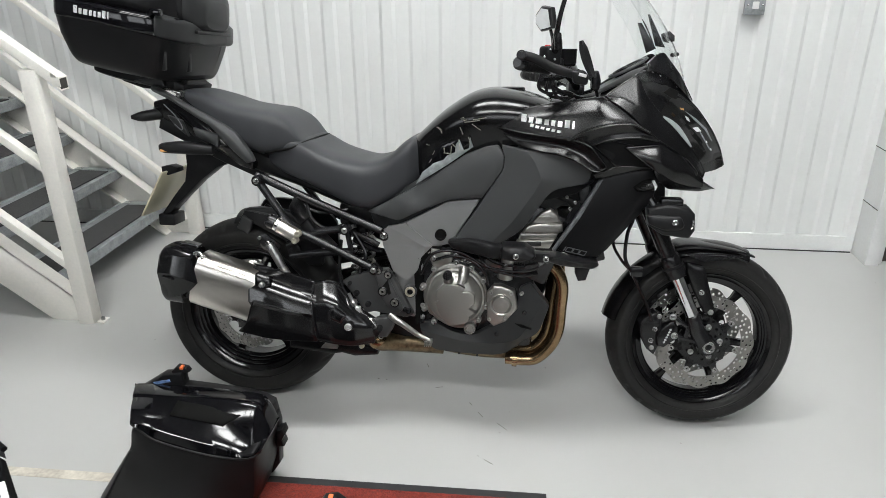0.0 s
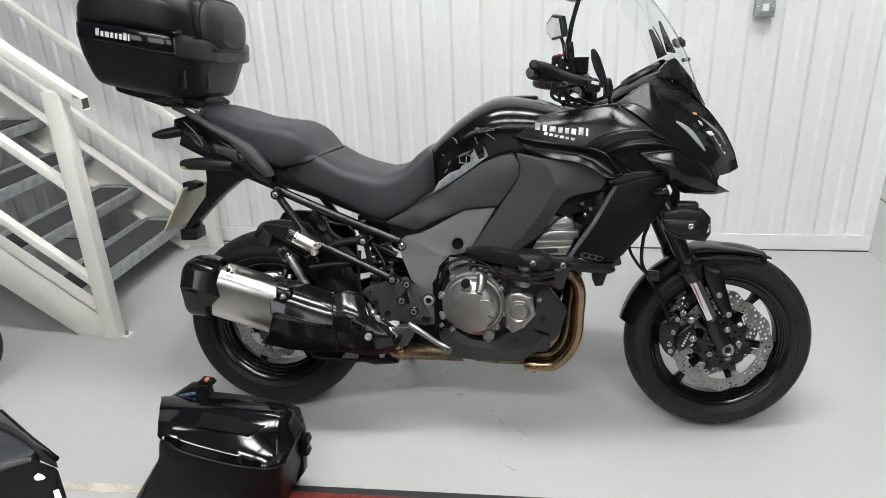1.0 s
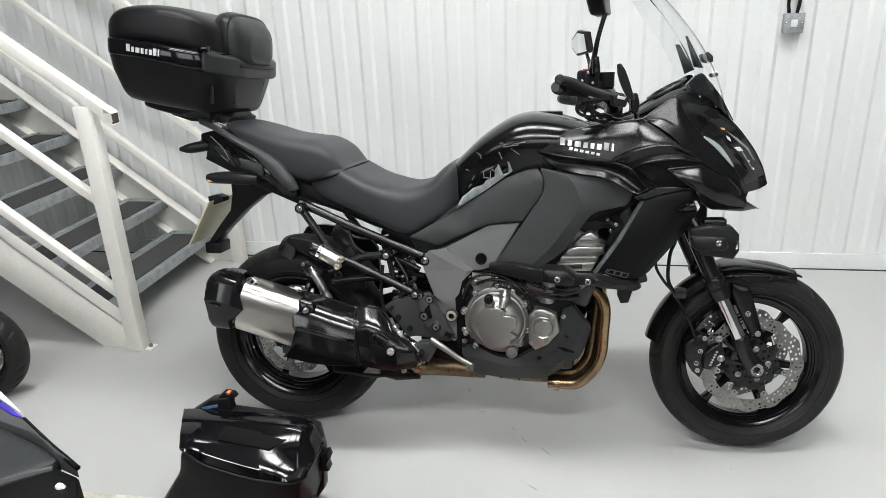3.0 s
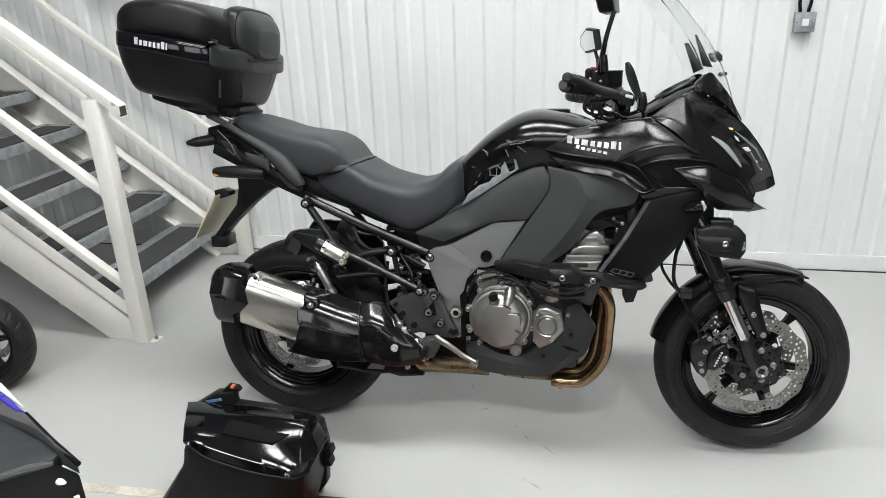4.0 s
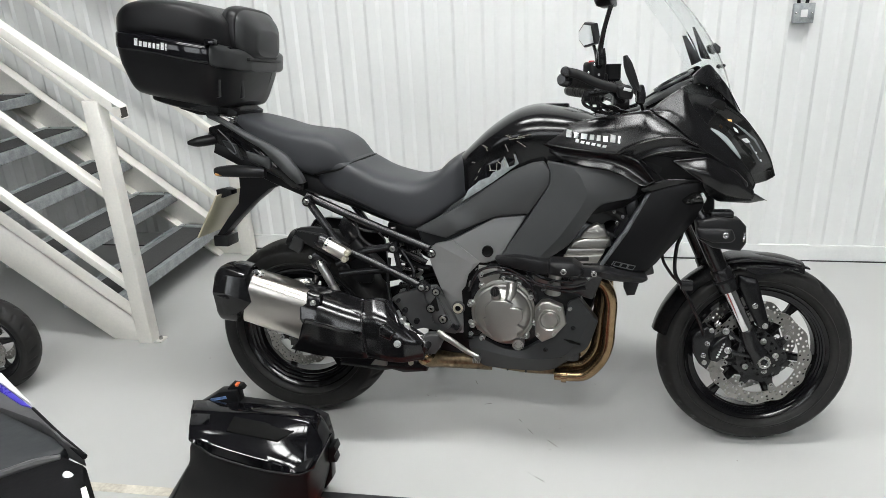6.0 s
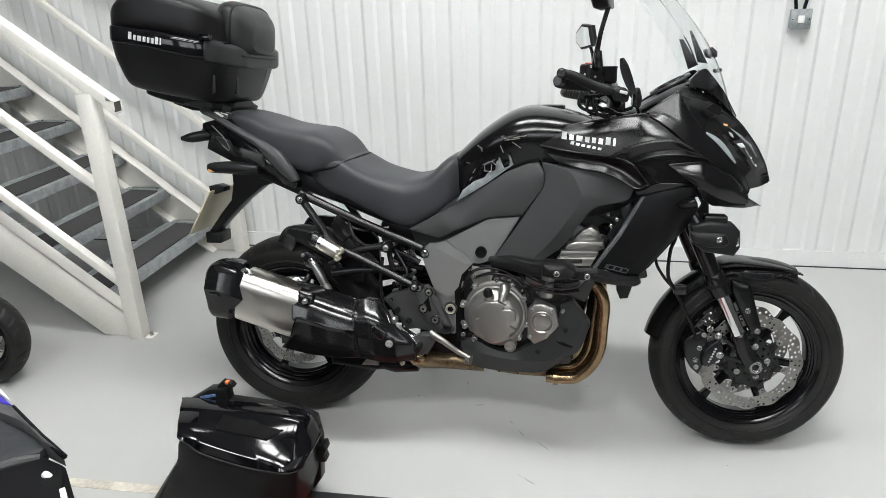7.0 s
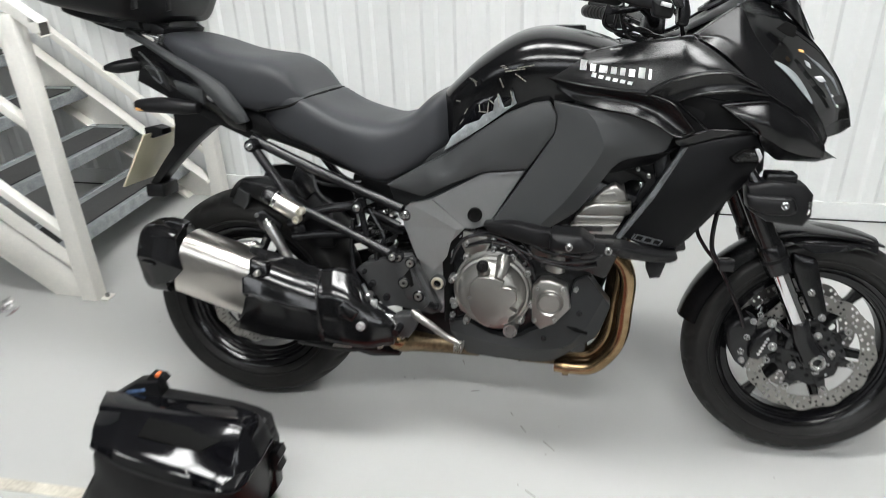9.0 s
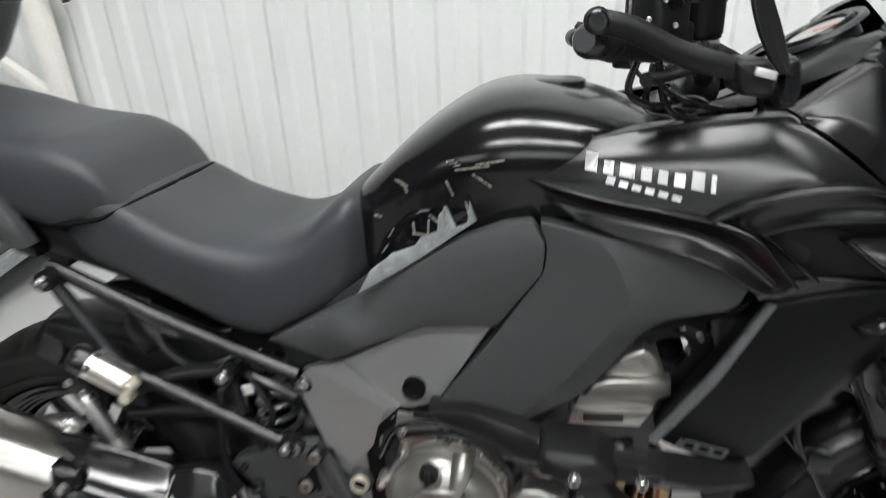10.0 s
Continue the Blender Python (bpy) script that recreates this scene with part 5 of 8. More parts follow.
# a dark bead paints the shade of the gap between the seats
part("seat_seam", tube([(0.112, -0.154, 0.866), (0.15, -0.160, 0.874), (0.193, -0.1615, 0.882), (0.216, -0.158, 0.891), (0.232, -0.135, 0.899), (0.238, -0.08, 0.902), (0.239, 0.0, 0.903), (0.238, 0.08, 0.902), (0.232, 0.135, 0.899), (0.216, 0.158, 0.891), (0.193, 0.1615, 0.882), (0.112, 0.154, 0.866)], 0.004, 8, 5), RECESS_SHADE, bike, "dark bead in place of the groove between the seats")
both("tail_inset", panel([(-0.112, 0.940, 0.166), (-0.028, 0.920, 0.172), (-0.030, 0.882, 0.172), (-0.102, 0.912, 0.164)], 0.003, 0.012, 0.002, 0.01, 0.003), GREY_PLASTIC, "dark grey tail inset")
both("tail_facet", panel([(-0.200, 0.975, 0.148), (-0.150, 0.960, 0.158), (-0.130, 0.910, 0.158), (-0.178, 0.940, 0.146)], 0.002, 0.012, 0.002, 0.01, 0.003), COWL_GREY)
both("tail_loop", tube([(-0.208, -0.148, 1.008), (-0.166, -0.158, 0.972), (-0.148, -0.160, 0.940), (-0.153, -0.158, 0.932), (-0.175, -0.154, 0.948)], 0.0018, 8, 5), EDGE_GREY)
part("rear_light", body([(-0.30, 0.965, 0.995, 0.05), (-0.285, 0.95, 1.01, 0.07), (-0.25, 0.94, 1.02, 0.085), (-0.2, 0.93, 1.02, 0.09)], 24, 4, 3), SMOKE, bike, "dark tail light")
part("tail_tray", prism([(-0.25, 0.965), (-0.05, 0.89), (0.09, 0.80), (0.07, 0.775), (-0.06, 0.83), (-0.16, 0.88), (-0.26, 0.93)], -0.10, 0.10, 0.006), PLASTIC, bike)
part("plate_holder", prism([(-0.26, 0.872), (-0.17, 0.888), (-0.047, 0.875), (-0.025, 0.825), (-0.104, 0.797), (-0.166, 0.750), (-0.233, 0.688), (-0.290, 0.630), (-0.330, 0.618), (-0.270, 0.695), (-0.225, 0.748), (-0.214, 0.805), (-0.215, 0.838), (-0.25, 0.85)], -0.032, 0.032, 0.010), PLASTIC, bike, "black rear mudguard and plate holder")
pl = part("number_plate", moved(box((-0.11, -0.003, -0.085), (0.11, 0.003, 0.085), 0.002), Matrix.Translation((-0.300, 0, 0.715)) @ Matrix.Rotation(radians(90), 4, "Z") @ Matrix.Rotation(radians(30), 4, "X")), PLATE_YELLOW, bike, "pale yellow number plate")
part("plate_marks", moved(join(*[box((-0.085 + 0.044 * k, 0.0032, z), (-0.055 + 0.044 * k, 0.0042, z + 0.055)) for k in range(4) for z in (-0.072, 0.012)]), Matrix.Translation((-0.300, 0, 0.715)) @ Matrix.Rotation(radians(90), 4, "Z") @ Matrix.Rotation(radians(30), 4, "X")), MAT_EDGE, pl, "plain dark bars on the plate")
both("indicator_arm", tube([(-0.10, -0.16, 0.872), (-0.09, -0.10, 0.868), (-0.08, -0.03, 0.865)], 0.012, 10, 3), PLASTIC)
part("plate_light", box((-0.325, -0.04, 0.595), (-0.268, 0.04, 0.635), 0.006), PLASTIC, bike)
part("plate_lug", prism([(-0.278, 0.802), (-0.246, 0.808), (-0.222, 0.800), (-0.222, 0.786), (-0.256, 0.774), (-0.276, 0.778)], -0.075, -0.03, 0.004), PLASTIC, bike)
part("rear_indicator", moved(body([(-0.213, 0.868, 0.890, 0.018), (-0.200, 0.862, 0.894, 0.024), (-0.15, 0.860, 0.898, 0.026), (-0.09, 0.858, 0.893, 0.024), (-0.045, 0.860, 0.886, 0.012)], 20, 4, 3.2), Matrix.Translation((0, -0.175, 0))), PLASTIC, bike, "black stalk turn signal")
part("rear_indicator", mirrored(moved(body([(-0.213, 0.868, 0.890, 0.018), (-0.200, 0.862, 0.894, 0.024), (-0.15, 0.860, 0.898, 0.026), (-0.09, 0.858, 0.893, 0.024), (-0.045, 0.860, 0.886, 0.012)], 20, 4, 3.2), Matrix.Translation((0, -0.175, 0)))), PLASTIC, bike, "black stalk turn signal")
for s in (-1, 1):
    part("indicator_lens", box((-0.208, s * 0.187 - 0.012, 0.866), (-0.178, s * 0.187 + 0.012, 0.877), 0.004), AMBER, bike, "pale amber turn signal lens")
    part("helmet_hook", tube([(-0.25, s * 0.09, 0.975), (-0.30, s * 0.12, 0.967), (-0.33, s * 0.13, 0.965)], [0.018, 0.016, 0.006], 12, 3), PLASTIC, bike)

# rear rack
part("rear_rack", prism([(-0.372, 1.096), (-0.376, 1.084), (-0.362, 1.074), (-0.300, 1.054), (-0.219, 1.047), (-0.165, 1.048), (-0.160, 1.062), (-0.180, 1.074), (-0.225, 1.090)], -0.10, 0.10, 0.005), PLASTIC, bike, "black moulded luggage rack")
both("rack_block", panel([(-0.318, 1.078, 0.122), (-0.262, 1.084, 0.124), (-0.230, 1.116, 0.122), (-0.218, 1.092, 0.126), (-0.211, 1.060, 0.126), (-0.262, 1.062, 0.124)], 0.003, 0.02, 0.003, 0.01, 0.003), COWL_GREY)
both("rack_arm", prism([(-0.212, 1.056), (-0.152, 1.045), (-0.158, 1.030), (-0.168, 1.026), (-0.175, 1.040)], -0.135, -0.11, 0.004), ALLOY, "grey alloy rack arm")

# subframe tubes and pillion peg bracket
both("subframe_tube", tube([(0.075, -0.14, 0.795), (0.25, -0.15, 0.722), (0.473, -0.15, 0.632)], 0.0135, 12, 3), BLACK_METAL, "black steel subframe tube")
both("lower_tube", tube([(0.085, -0.155, 0.778), (0.145, -0.16, 0.695), (0.195, -0.165, 0.632), (0.25, -0.165, 0.606), (0.36, -0.165, 0.555), (0.457, -0.165, 0.508)], 0.0125, 12, 6), BLACK_METAL, "black steel subframe tube")
both("cross_tube", tube([(0.17, -0.16, 0.575), (0.25, -0.155, 0.615), (0.31, -0.15, 0.628), (0.37, -0.15, 0.636)], 0.0125, 12, 4), BLACK_METAL)
both("cross_tube", tube([(0.175, -0.15, 0.54), (0.26, -0.15, 0.553), (0.38, -0.155, 0.563)], 0.0125, 12, 4), BLACK_METAL)
both("drop_tube", tube([(0.363, -0.15, 0.636), (0.37, -0.155, 0.60), (0.38, -0.16, 0.56)], 0.009, 10, 3), BLACK_METAL)
both("tube_web", panel([(0.158, 0.590, 0.150), (0.178, 0.592, 0.152), (0.206, 0.572, 0.152), (0.214, 0.548, 0.152), (0.190, 0.528, 0.150), (0.172, 0.536, 0.150)], 0.003, 0.012, 0.002, 0.01, 0.004), BLACK_METAL)
for bx, bz in ((0.088, 0.782), (0.363, 0.636), (0.452, 0.512)):
    part("tube_boss", lathe([(0.0, -0.182), (0.010, -0.182), (0.012, -0.179), (0.016, -0.179), (0.017, -0.15)], bx, 0, bz, 18), BLACK_METAL, bike)
    part("tube_bolt", bolt(bx, -0.182, bz, 0.009, 0.006), ALLOY, bike)
both("peg_bracket", panel([(0.346, 0.464, 0.16), (0.369, 0.48, 0.16), (0.454, 0.507, 0.16), (0.494, 0.512, 0.16), (0.517, 0.476, 0.16), (0.575, 0.364, 0.16), (0.551, 0.354, 0.16), (0.449, 0.369, 0.16), (0.421, 0.362, 0.16), (0.386, 0.414, 0.16)], 0.002, 0.02, 0.003, corner=0.005), CAST_DARK, "dark grey cast footrest bracket")
part("bracket_ridge", prism([(0.452, 0.498), (0.488, 0.505), (0.545, 0.385), (0.53, 0.372), (0.485, 0.395), (0.468, 0.45)], -0.172, -0.155, 0.005), CAST_DARK, bike)
# the bracket is not pierced; a dark plate paints the hole's shade
part("bracket_hole", prism([(0.476, 0.456), (0.496, 0.482), (0.506, 0.436), (0.498, 0.430)], -0.1735, -0.16, 0.002), RECESS_SHADE, bike, "dark three-cornered plate in place of a bracket hole")
for bx, bz, r in ((0.466, 0.508, 0.012), (0.497, 0.496, 0.014), (0.479, 0.441, 0.016), (0.517, 0.406, 0.0155), (0.56, 0.378, 0.008), (0.43, 0.395, 0.009), (0.393, 0.430, 0.009), (0.372, 0.462, 0.006), (0.549, 0.383, 0.0065)):
    bb = part("bracket_bolt", lathe([(0.0, -0.174), (r * 0.9, -0.174), (r, -0.172), (r * 1.05, -0.155)], bx, 0, bz, 22), BLACK_METAL, bike)
    if r > 0.01:
        part("bolt_head", lathe([(r * 0.30, -0.179), (r * 0.62, -0.179), (r * 0.70, -0.176), (r * 0.70, -0.170), (r * 0.30, -0.170)], bx, 0, bz, 20, True), GUNMETAL, bb)
# swingarm, shock, hugger
part("swingarm", join(prism([(-0.03, 0.345), (0.10, 0.372), (0.40, 0.46), (0.57, 0.49), (0.58, 0.40), (0.40, 0.36), (0.10, 0.285), (-0.03, 0.27)], -0.125, -0.095, 0.008), prism([(-0.03, 0.345), (0.10, 0.372), (0.40, 0.46), (0.57, 0.49), (0.58, 0.40), (0.40, 0.36), (0.10, 0.285), (-0.03, 0.27)], 0.095, 0.125, 0.008), box((0.36, -0.1, 0.37), (0.46, 0.1, 0.46), 0.01)), BLACK_METAL, bike, "black aluminium swingarm")
part("chain_guard", prism([(0.0, 0.43), (0.3, 0.50), (0.45, 0.50), (0.45, 0.48), (0.0, 0.38)], 0.12, 0.14, 0.005), PLASTIC, bike)
part("rear_axle", lathe([(0.0, -0.14), (0.014, -0.14), (0.016, -0.13), (0.016, 0.14), (0.0, 0.14)], 0, 0, 0.314, 20), ALLOY, bike)
hug = []
for t in np.linspace(0, 1, 12):
    a, r, w = radians(96 - 58 * t), 0.343 + 0.012 * t, 0.09
    hug.append([(RX + (r - 0.03 * abs(u) ** 2.4) * math.cos(a), u * w, RZ + (r - 0.03 * abs(u) ** 2.4) * math.sin(a)) for u in np.linspace(-1, 1, 11)] + [(RX + (r - 0.005 - 0.03 * abs(u) ** 2.4) * math.cos(a), u * (w - 0.004), RZ + (r - 0.005 - 0.03 * abs(u) ** 2.4) * math.sin(a)) for u in np.linspace(1, -1, 11)])
part("rear_hugger", skin(hug), PLASTIC, bike, "black rear hugger mudguard")
both("hugger_flank", panel([(-0.012, 0.640, 0.095), (0.012, 0.677, 0.095), (0.06, 0.682, 0.098), (0.142, 0.676, 0.1), (0.22, 0.652, 0.105), (0.262, 0.60, 0.11), (0.27, 0.50, 0.11), (0.22, 0.50, 0.115), (0.14, 0.58, 0.11), (0.092, 0.602, 0.104), (0.034, 0.630, 0.1)], 0.004, 0.02, 0.003, 0.014), PLASTIC)
both("hugger_tail", panel([(-0.020, 0.612, 0.104), (0.006, 0.656, 0.106), (0.038, 0.638, 0.108), (0.031, 0.612, 0.106), (0.016, 0.592, 0.103), (0.004, 0.600, 0.103)], 0.002, 0.010, 0.002, 0.008, 0.003), COWL_GREY, "dark grey pointed tail of the hugger")
both("hugger_ridge", tube([(0.010, -0.106, 0.674), (0.06, -0.108, 0.668), (0.142, -0.110, 0.652), (0.20, -0.112, 0.628)], [0.002, 0.003, 0.003, 0.002], 8, 5), COWL_GREY)
part("shock_reservoir", tube([(0.143, -0.185, 0.652), (0.16, -0.185, 0.642), (0.212, -0.185, 0.614)], [0.022, 0.0225, 0.0225], 24, 2), STEEL, bike, "polished shock reservoir")
part("reservoir_cap", tube([(0.118, -0.185, 0.664), (0.126, -0.185, 0.660), (0.146, -0.185, 0.650)], [0.018, 0.024, 0.024], 20, 2), BLACK_METAL, bike, "knurled black cap")
for bx, bz in ((0.221, 0.625), (0.211, 0.604)):
    part("reservoir_bolt", lathe([(0.0, -0.207), (0.004, -0.207), (0.0045, -0.212), (0.0085, -0.212), (0.0105, -0.208), (0.0105, -0.190)], bx, 0, bz, 20), CREAM_METAL, bike, "pale plated fitting")
part("reservoir_band", tube([(0.148, -0.185, 0.6495), (0.156, -0.185, 0.6450)], 0.0233, 24, 2), CHROME, bike)
part("shock_spring", tube([(0.385 + 0.036 * math.cos(k * 0.7), -0.035 + 0.036 * math.sin(k * 0.7), 0.44 + 0.0030 * k) for k in range(60)], 0.0065, 8, 2), ALLOY, bike, "alloy-coloured shock spring")
part("shock_body", tube([(0.385, -0.035, 0.40), (0.385, -0.035, 0.5), (0.385, -0.035, 0.66)], 0.02, 14, 2), BLACK_METAL, bike)
part("linkage", tube([(0.112, -0.175, 0.590), (0.124, -0.178, 0.574), (0.148, -0.18, 0.530), (0.162, -0.18, 0.502)], [0.009, 0.014, 0.014, 0.012], 14, 3), ALLOY, bike, "bare alloy master cylinder")
part("linkage_boot", tube([(0.160, -0.18, 0.506), (0.168, -0.18, 0.494), (0.188, -0.18, 0.470)], [0.013, 0.013, 0.004], 12, 3), HEAD_ALLOY, bike)
part("linkage_plate", prism([(0.07, 0.60), (0.10, 0.612), (0.15, 0.575), (0.14, 0.545), (0.09, 0.56)], -0.165, -0.15, 0.004), BLACK_METAL, bike)
for bx, bz in ((0.082, 0.598), (0.108, 0.583)):
    part("plate_bolt", bolt(bx, -0.165, bz, 0.006, 0.006), ALLOY, bike)
part("axle_adjuster", prism([(-0.004, 0.514), (0.030, 0.520), (0.060, 0.520), (0.080, 0.503), (0.066, 0.482), (0.041, 0.470), (0.010, 0.490)], -0.158, -0.135, 0.006, 3), ALLOY, bike, "bare alloy caliper lug")
part("adjuster_bolt", bolt(0.061, -0.158, 0.501, 0.014, 0.012), ALLOY, bike)
part("rear_caliper_arm", tube([(0.0, -0.12, 0.41), (0.05, -0.125, 0.45), (0.09, -0.13, 0.53)], 0.012, 10, 3), BLACK_METAL, bike)
# inner clutter between seat and swingarm
part("battery_tray", box((0.32, -0.08, 0.63), (0.46, 0.10, 0.70), 0.01), PLASTIC, bike)
part("mount_tab", prism([(0.165, 0.69), (0.19, 0.735), (0.215, 0.73), (0.235, 0.66), (0.20, 0.63), (0.18, 0.65)], -0.12, -0.105, 0.005), BLACK_METAL, bike)
part("linkage_rod", tube([(0.36, -0.12, 0.62), (0.42, -0.13, 0.60), (0.46, -0.13, 0.58)], 0.010, 10, 3), BLACK_METAL, bike)
part("linkage_rod", tube([(0.37, -0.10, 0.59), (0.43, -0.11, 0.565), (0.47, -0.12, 0.56)], 0.009, 10, 3), BLACK_METAL, bike)
for k, pts in enumerate(([(0.23, -0.13, 0.71), (0.25, -0.14, 0.66), (0.30, -0.14, 0.63), (0.37, -0.13, 0.65)], [(0.20, -0.12, 0.72), (0.24, -0.13, 0.69), (0.29, -0.13, 0.68), (0.36, -0.12, 0.69)], [(0.345, -0.155, 0.60), (0.34, -0.165, 0.52), (0.352, -0.17, 0.44), (0.40, -0.175, 0.40)], [(0.38, -0.13, 0.62), (0.42, -0.14, 0.55), (0.40, -0.15, 0.50), (0.43, -0.15, 0.46)])):
    part("cable", tube(pts, 0.006, 8, 6), BLACK_METAL, bike)

# exhaust
SHIELD = material("black_shield_enamel", (0.006, 0.006, 0.0065), 0.15, 0.0, 0.2, 12, 200, rough_var=0.04, spec=0.55)
MUF_Y = -0.205
part("muffler", sleeve([(-0.105, MUF_Y, 0.475, 0.086, 0.062), (0.0, MUF_Y, 0.445, 0.086, 0.064), (0.10, MUF_Y, 0.415, 0.085, 0.063)], 36, 6, 3.2), STEEL, bike, "brushed steel silencer sleeve")
end = part("muffler_cap", sleeve([(-0.218, MUF_Y, 0.492, 0.05, 0.04), (-0.211, MUF_Y, 0.492, 0.080, 0.056), (-0.19, MUF_Y, 0.490, 0.094, 0.062), (-0.15, MUF_Y, 0.483, 0.092, 0.065), (-0.128, MUF_Y, 0.478, 0.090, 0.065)], 36, 4, 3.8), SHIELD, bike, "black faceted silencer end cap")
part("cap_facet", shell([
    [(-0.186, 0.564, 0.215), (-0.155, 0.584, 0.215), (-0.125, 0.580, 0.215), (-0.103, 0.575, 0.215)],
    [(-0.212, 0.545, 0.252), (-0.172, 0.556, 0.264), (-0.130, 0.553, 0.266), (-0.104, 0.548, 0.264)],
    [(-0.216, 0.499, 0.266), (-0.175, 0.502, 0.279), (-0.125, 0.487, 0.280), (-0.088, 0.472, 0.274)],
    [(-0.209, 0.428, 0.258), (-0.175, 0.424, 0.268), (-0.145, 0.430, 0.270), (-0.122, 0.440, 0.268)],
    [(-0.188, 0.402, 0.230), (-0.172, 0.400, 0.235), (-0.160, 0.402, 0.238), (-0.150, 0.410, 0.240)]], 4, 3, 0.03, 0.003, (1, 2, 3), 1), SHIELD, end, "black faceted cap flank", 14)
part("cap_ridge", tube([(-0.198, -0.273, 0.490), (-0.172, -0.2805, 0.488), (-0.158, -0.2805, 0.482)], [0.002, 0.004, 0.002], 8, 4), SHIELD, end)
part("cap_outlet", lathe([(0.02, 0.0), (0.03, 0.0), (0.03, -0.03), (0.02, -0.03)], n=24, closed=True), BLACK_METAL, end).matrix_basis = pose(-0.216, MUF_Y, 0.492, 0, 0, 90)
part("silencer_core", sleeve([(0.085, MUF_Y, 0.425, 0.076, 0.056), (0.13, MUF_Y, 0.411, 0.078, 0.056), (0.20, MUF_Y, 0.394, 0.074, 0.054), (0.27, MUF_Y, 0.380, 0.066, 0.050), (0.33, MUF_Y + 0.008, 0.366, 0.056, 0.046)], 28, 5, 3.0), BLACK_METAL, bike)
hs = part("heat_shield", shell([
    [(0.074, 0.516, 0.200), (0.13, 0.506, 0.198), (0.20, 0.486, 0.195), (0.262, 0.466, 0.192)],
    [(0.078, 0.494, 0.258), (0.13, 0.484, 0.262), (0.20, 0.460, 0.260), (0.268, 0.436, 0.250)],
    [(0.082, 0.424, 0.278), (0.13, 0.419, 0.283), (0.20, 0.402, 0.281), (0.276, 0.388, 0.268)],
    [(0.084, 0.408, 0.268), (0.13, 0.403, 0.273), (0.20, 0.387, 0.272), (0.279, 0.376, 0.264)],
    [(0.068, 0.345, 0.272), (0.13, 0.332, 0.276), (0.20, 0.324, 0.275), (0.284, 0.318, 0.266)],
    [(0.036, 0.318, 0.262), (0.13, 0.304, 0.270), (0.20, 0.300, 0.270), (0.288, 0.299, 0.260)]], 7, 4, 0.012, 0.003, (2, 3), 1), SHIELD, bike, "black pressed exhaust heat shield", 22)
part("shield_band", tube([(0.090, -0.277, 0.414), (0.102, -0.281, 0.426), (0.15, -0.2845, 0.416), (0.20, -0.2835, 0.404), (0.240, -0.278, 0.395), (0.252, -0.274, 0.384)], [0.0025, 0.0035, 0.0035, 0.0035, 0.0035, 0.002], 8, 5), SHIELD, hs, "pressed rib of the shield")
part("shield_tab", panel([(0.100, 0.512, 0.262), (0.146, 0.500, 0.262), (0.150, 0.474, 0.268), (0.126, 0.464, 0.272), (0.100, 0.466, 0.272)], 0.003, 0.02, 0.003, 0.010, 0.008), SHIELD, hs)
part("shield_bolt", bolt(0.126, -0.274, 0.479, 0.009, 0.012), ALLOY, hs)
part("shield_seam", tube([(0.268, -0.205, 0.462), (0.272, -0.252, 0.434), (0.280, -0.270, 0.388), (0.286, -0.262, 0.330), (0.289, -0.236, 0.302)], 0.0032, 8, 6), BLACK_METAL, hs)
part("link_pipe", sleeve([(0.28, -0.20, 0.368, 0.066, 0.06), (0.34, -0.19, 0.352, 0.056, 0.05), (0.41, -0.18, 0.332, 0.042, 0.04), (0.46, -0.165, 0.312, 0.026, 0.03), (0.478, -0.15, 0.30, 0.016, 0.02)], 28, 6, 2.6), BLACK_METAL, bike, "black exhaust cover")
ec = part("exhaust_cover", shell([
    [(0.262, 0.464, 0.205), (0.300, 0.472, 0.200), (0.334, 0.464, 0.196), (0.366, 0.426, 0.205)],
    [(0.272, 0.428, 0.250), (0.318, 0.432, 0.249), (0.352, 0.420, 0.244), (0.384, 0.400, 0.234)],
    [(0.280, 0.372, 0.262), (0.330, 0.366, 0.260), (0.388, 0.356, 0.252), (0.455, 0.340, 0.230)],
    [(0.288, 0.316, 0.264), (0.345, 0.308, 0.262), (0.400, 0.302, 0.253), (0.462, 0.306, 0.228)],
    [(0.290, 0.300, 0.258), (0.345, 0.291, 0.256), (0.400, 0.286, 0.248), (0.460, 0.290, 0.224)]], 5, 5, 0.02, 0.004, (2,), 1), SHIELD, bike, "glossy black moulded exhaust cover", 24)
part("cover_flange", panel([(0.330, 0.404, 0.258), (0.344, 0.412, 0.257), (0.382, 0.384, 0.252), (0.366, 0.356, 0.257), (0.330, 0.372, 0.262)], 0.004, 0.010, 0.003, 0.008, 0.004), SHIELD, ec)
part("cover_washer", lathe([(0.0, -0.258), (0.015, -0.258), (0.017, -0.254), (0.018, -0.235)], 0.388, 0, 0.350, 22), SHIELD, bike)
part("cover_bolt", lathe([(0.0, -0.262), (0.004, -0.262), (0.0045, -0.266), (0.010, -0.266), (0.0115, -0.263), (0.0115, -0.25)], 0.388, 0, 0.350, 22), SILVER, bike, "bright cover bolt")
part("mid_pipe", tube([(0.45, -0.13, 0.30), (0.455, -0.125, 0.255), (0.49, -0.10, 0.245), (0.56, -0.08, 0.235), (0.66, -0.06, 0.225)], [0.028, 0.03, 0.032, 0.03, 0.03], 18, 6), STAINED, bike, "heat-stained exhaust link pipe")
part("pipe_clamp", tube([(0.440, -0.140, 0.278), (0.450, -0.140, 0.266), (0.458, -0.138, 0.254)], [0.027, 0.031, 0.029], 20, 2), BRONZE, bike, "straw-coloured pipe clamp")
part("sump", box((0.45, -0.105, 0.262), (0.64, 0.105, 0.42), 0.015), MATT, bike)
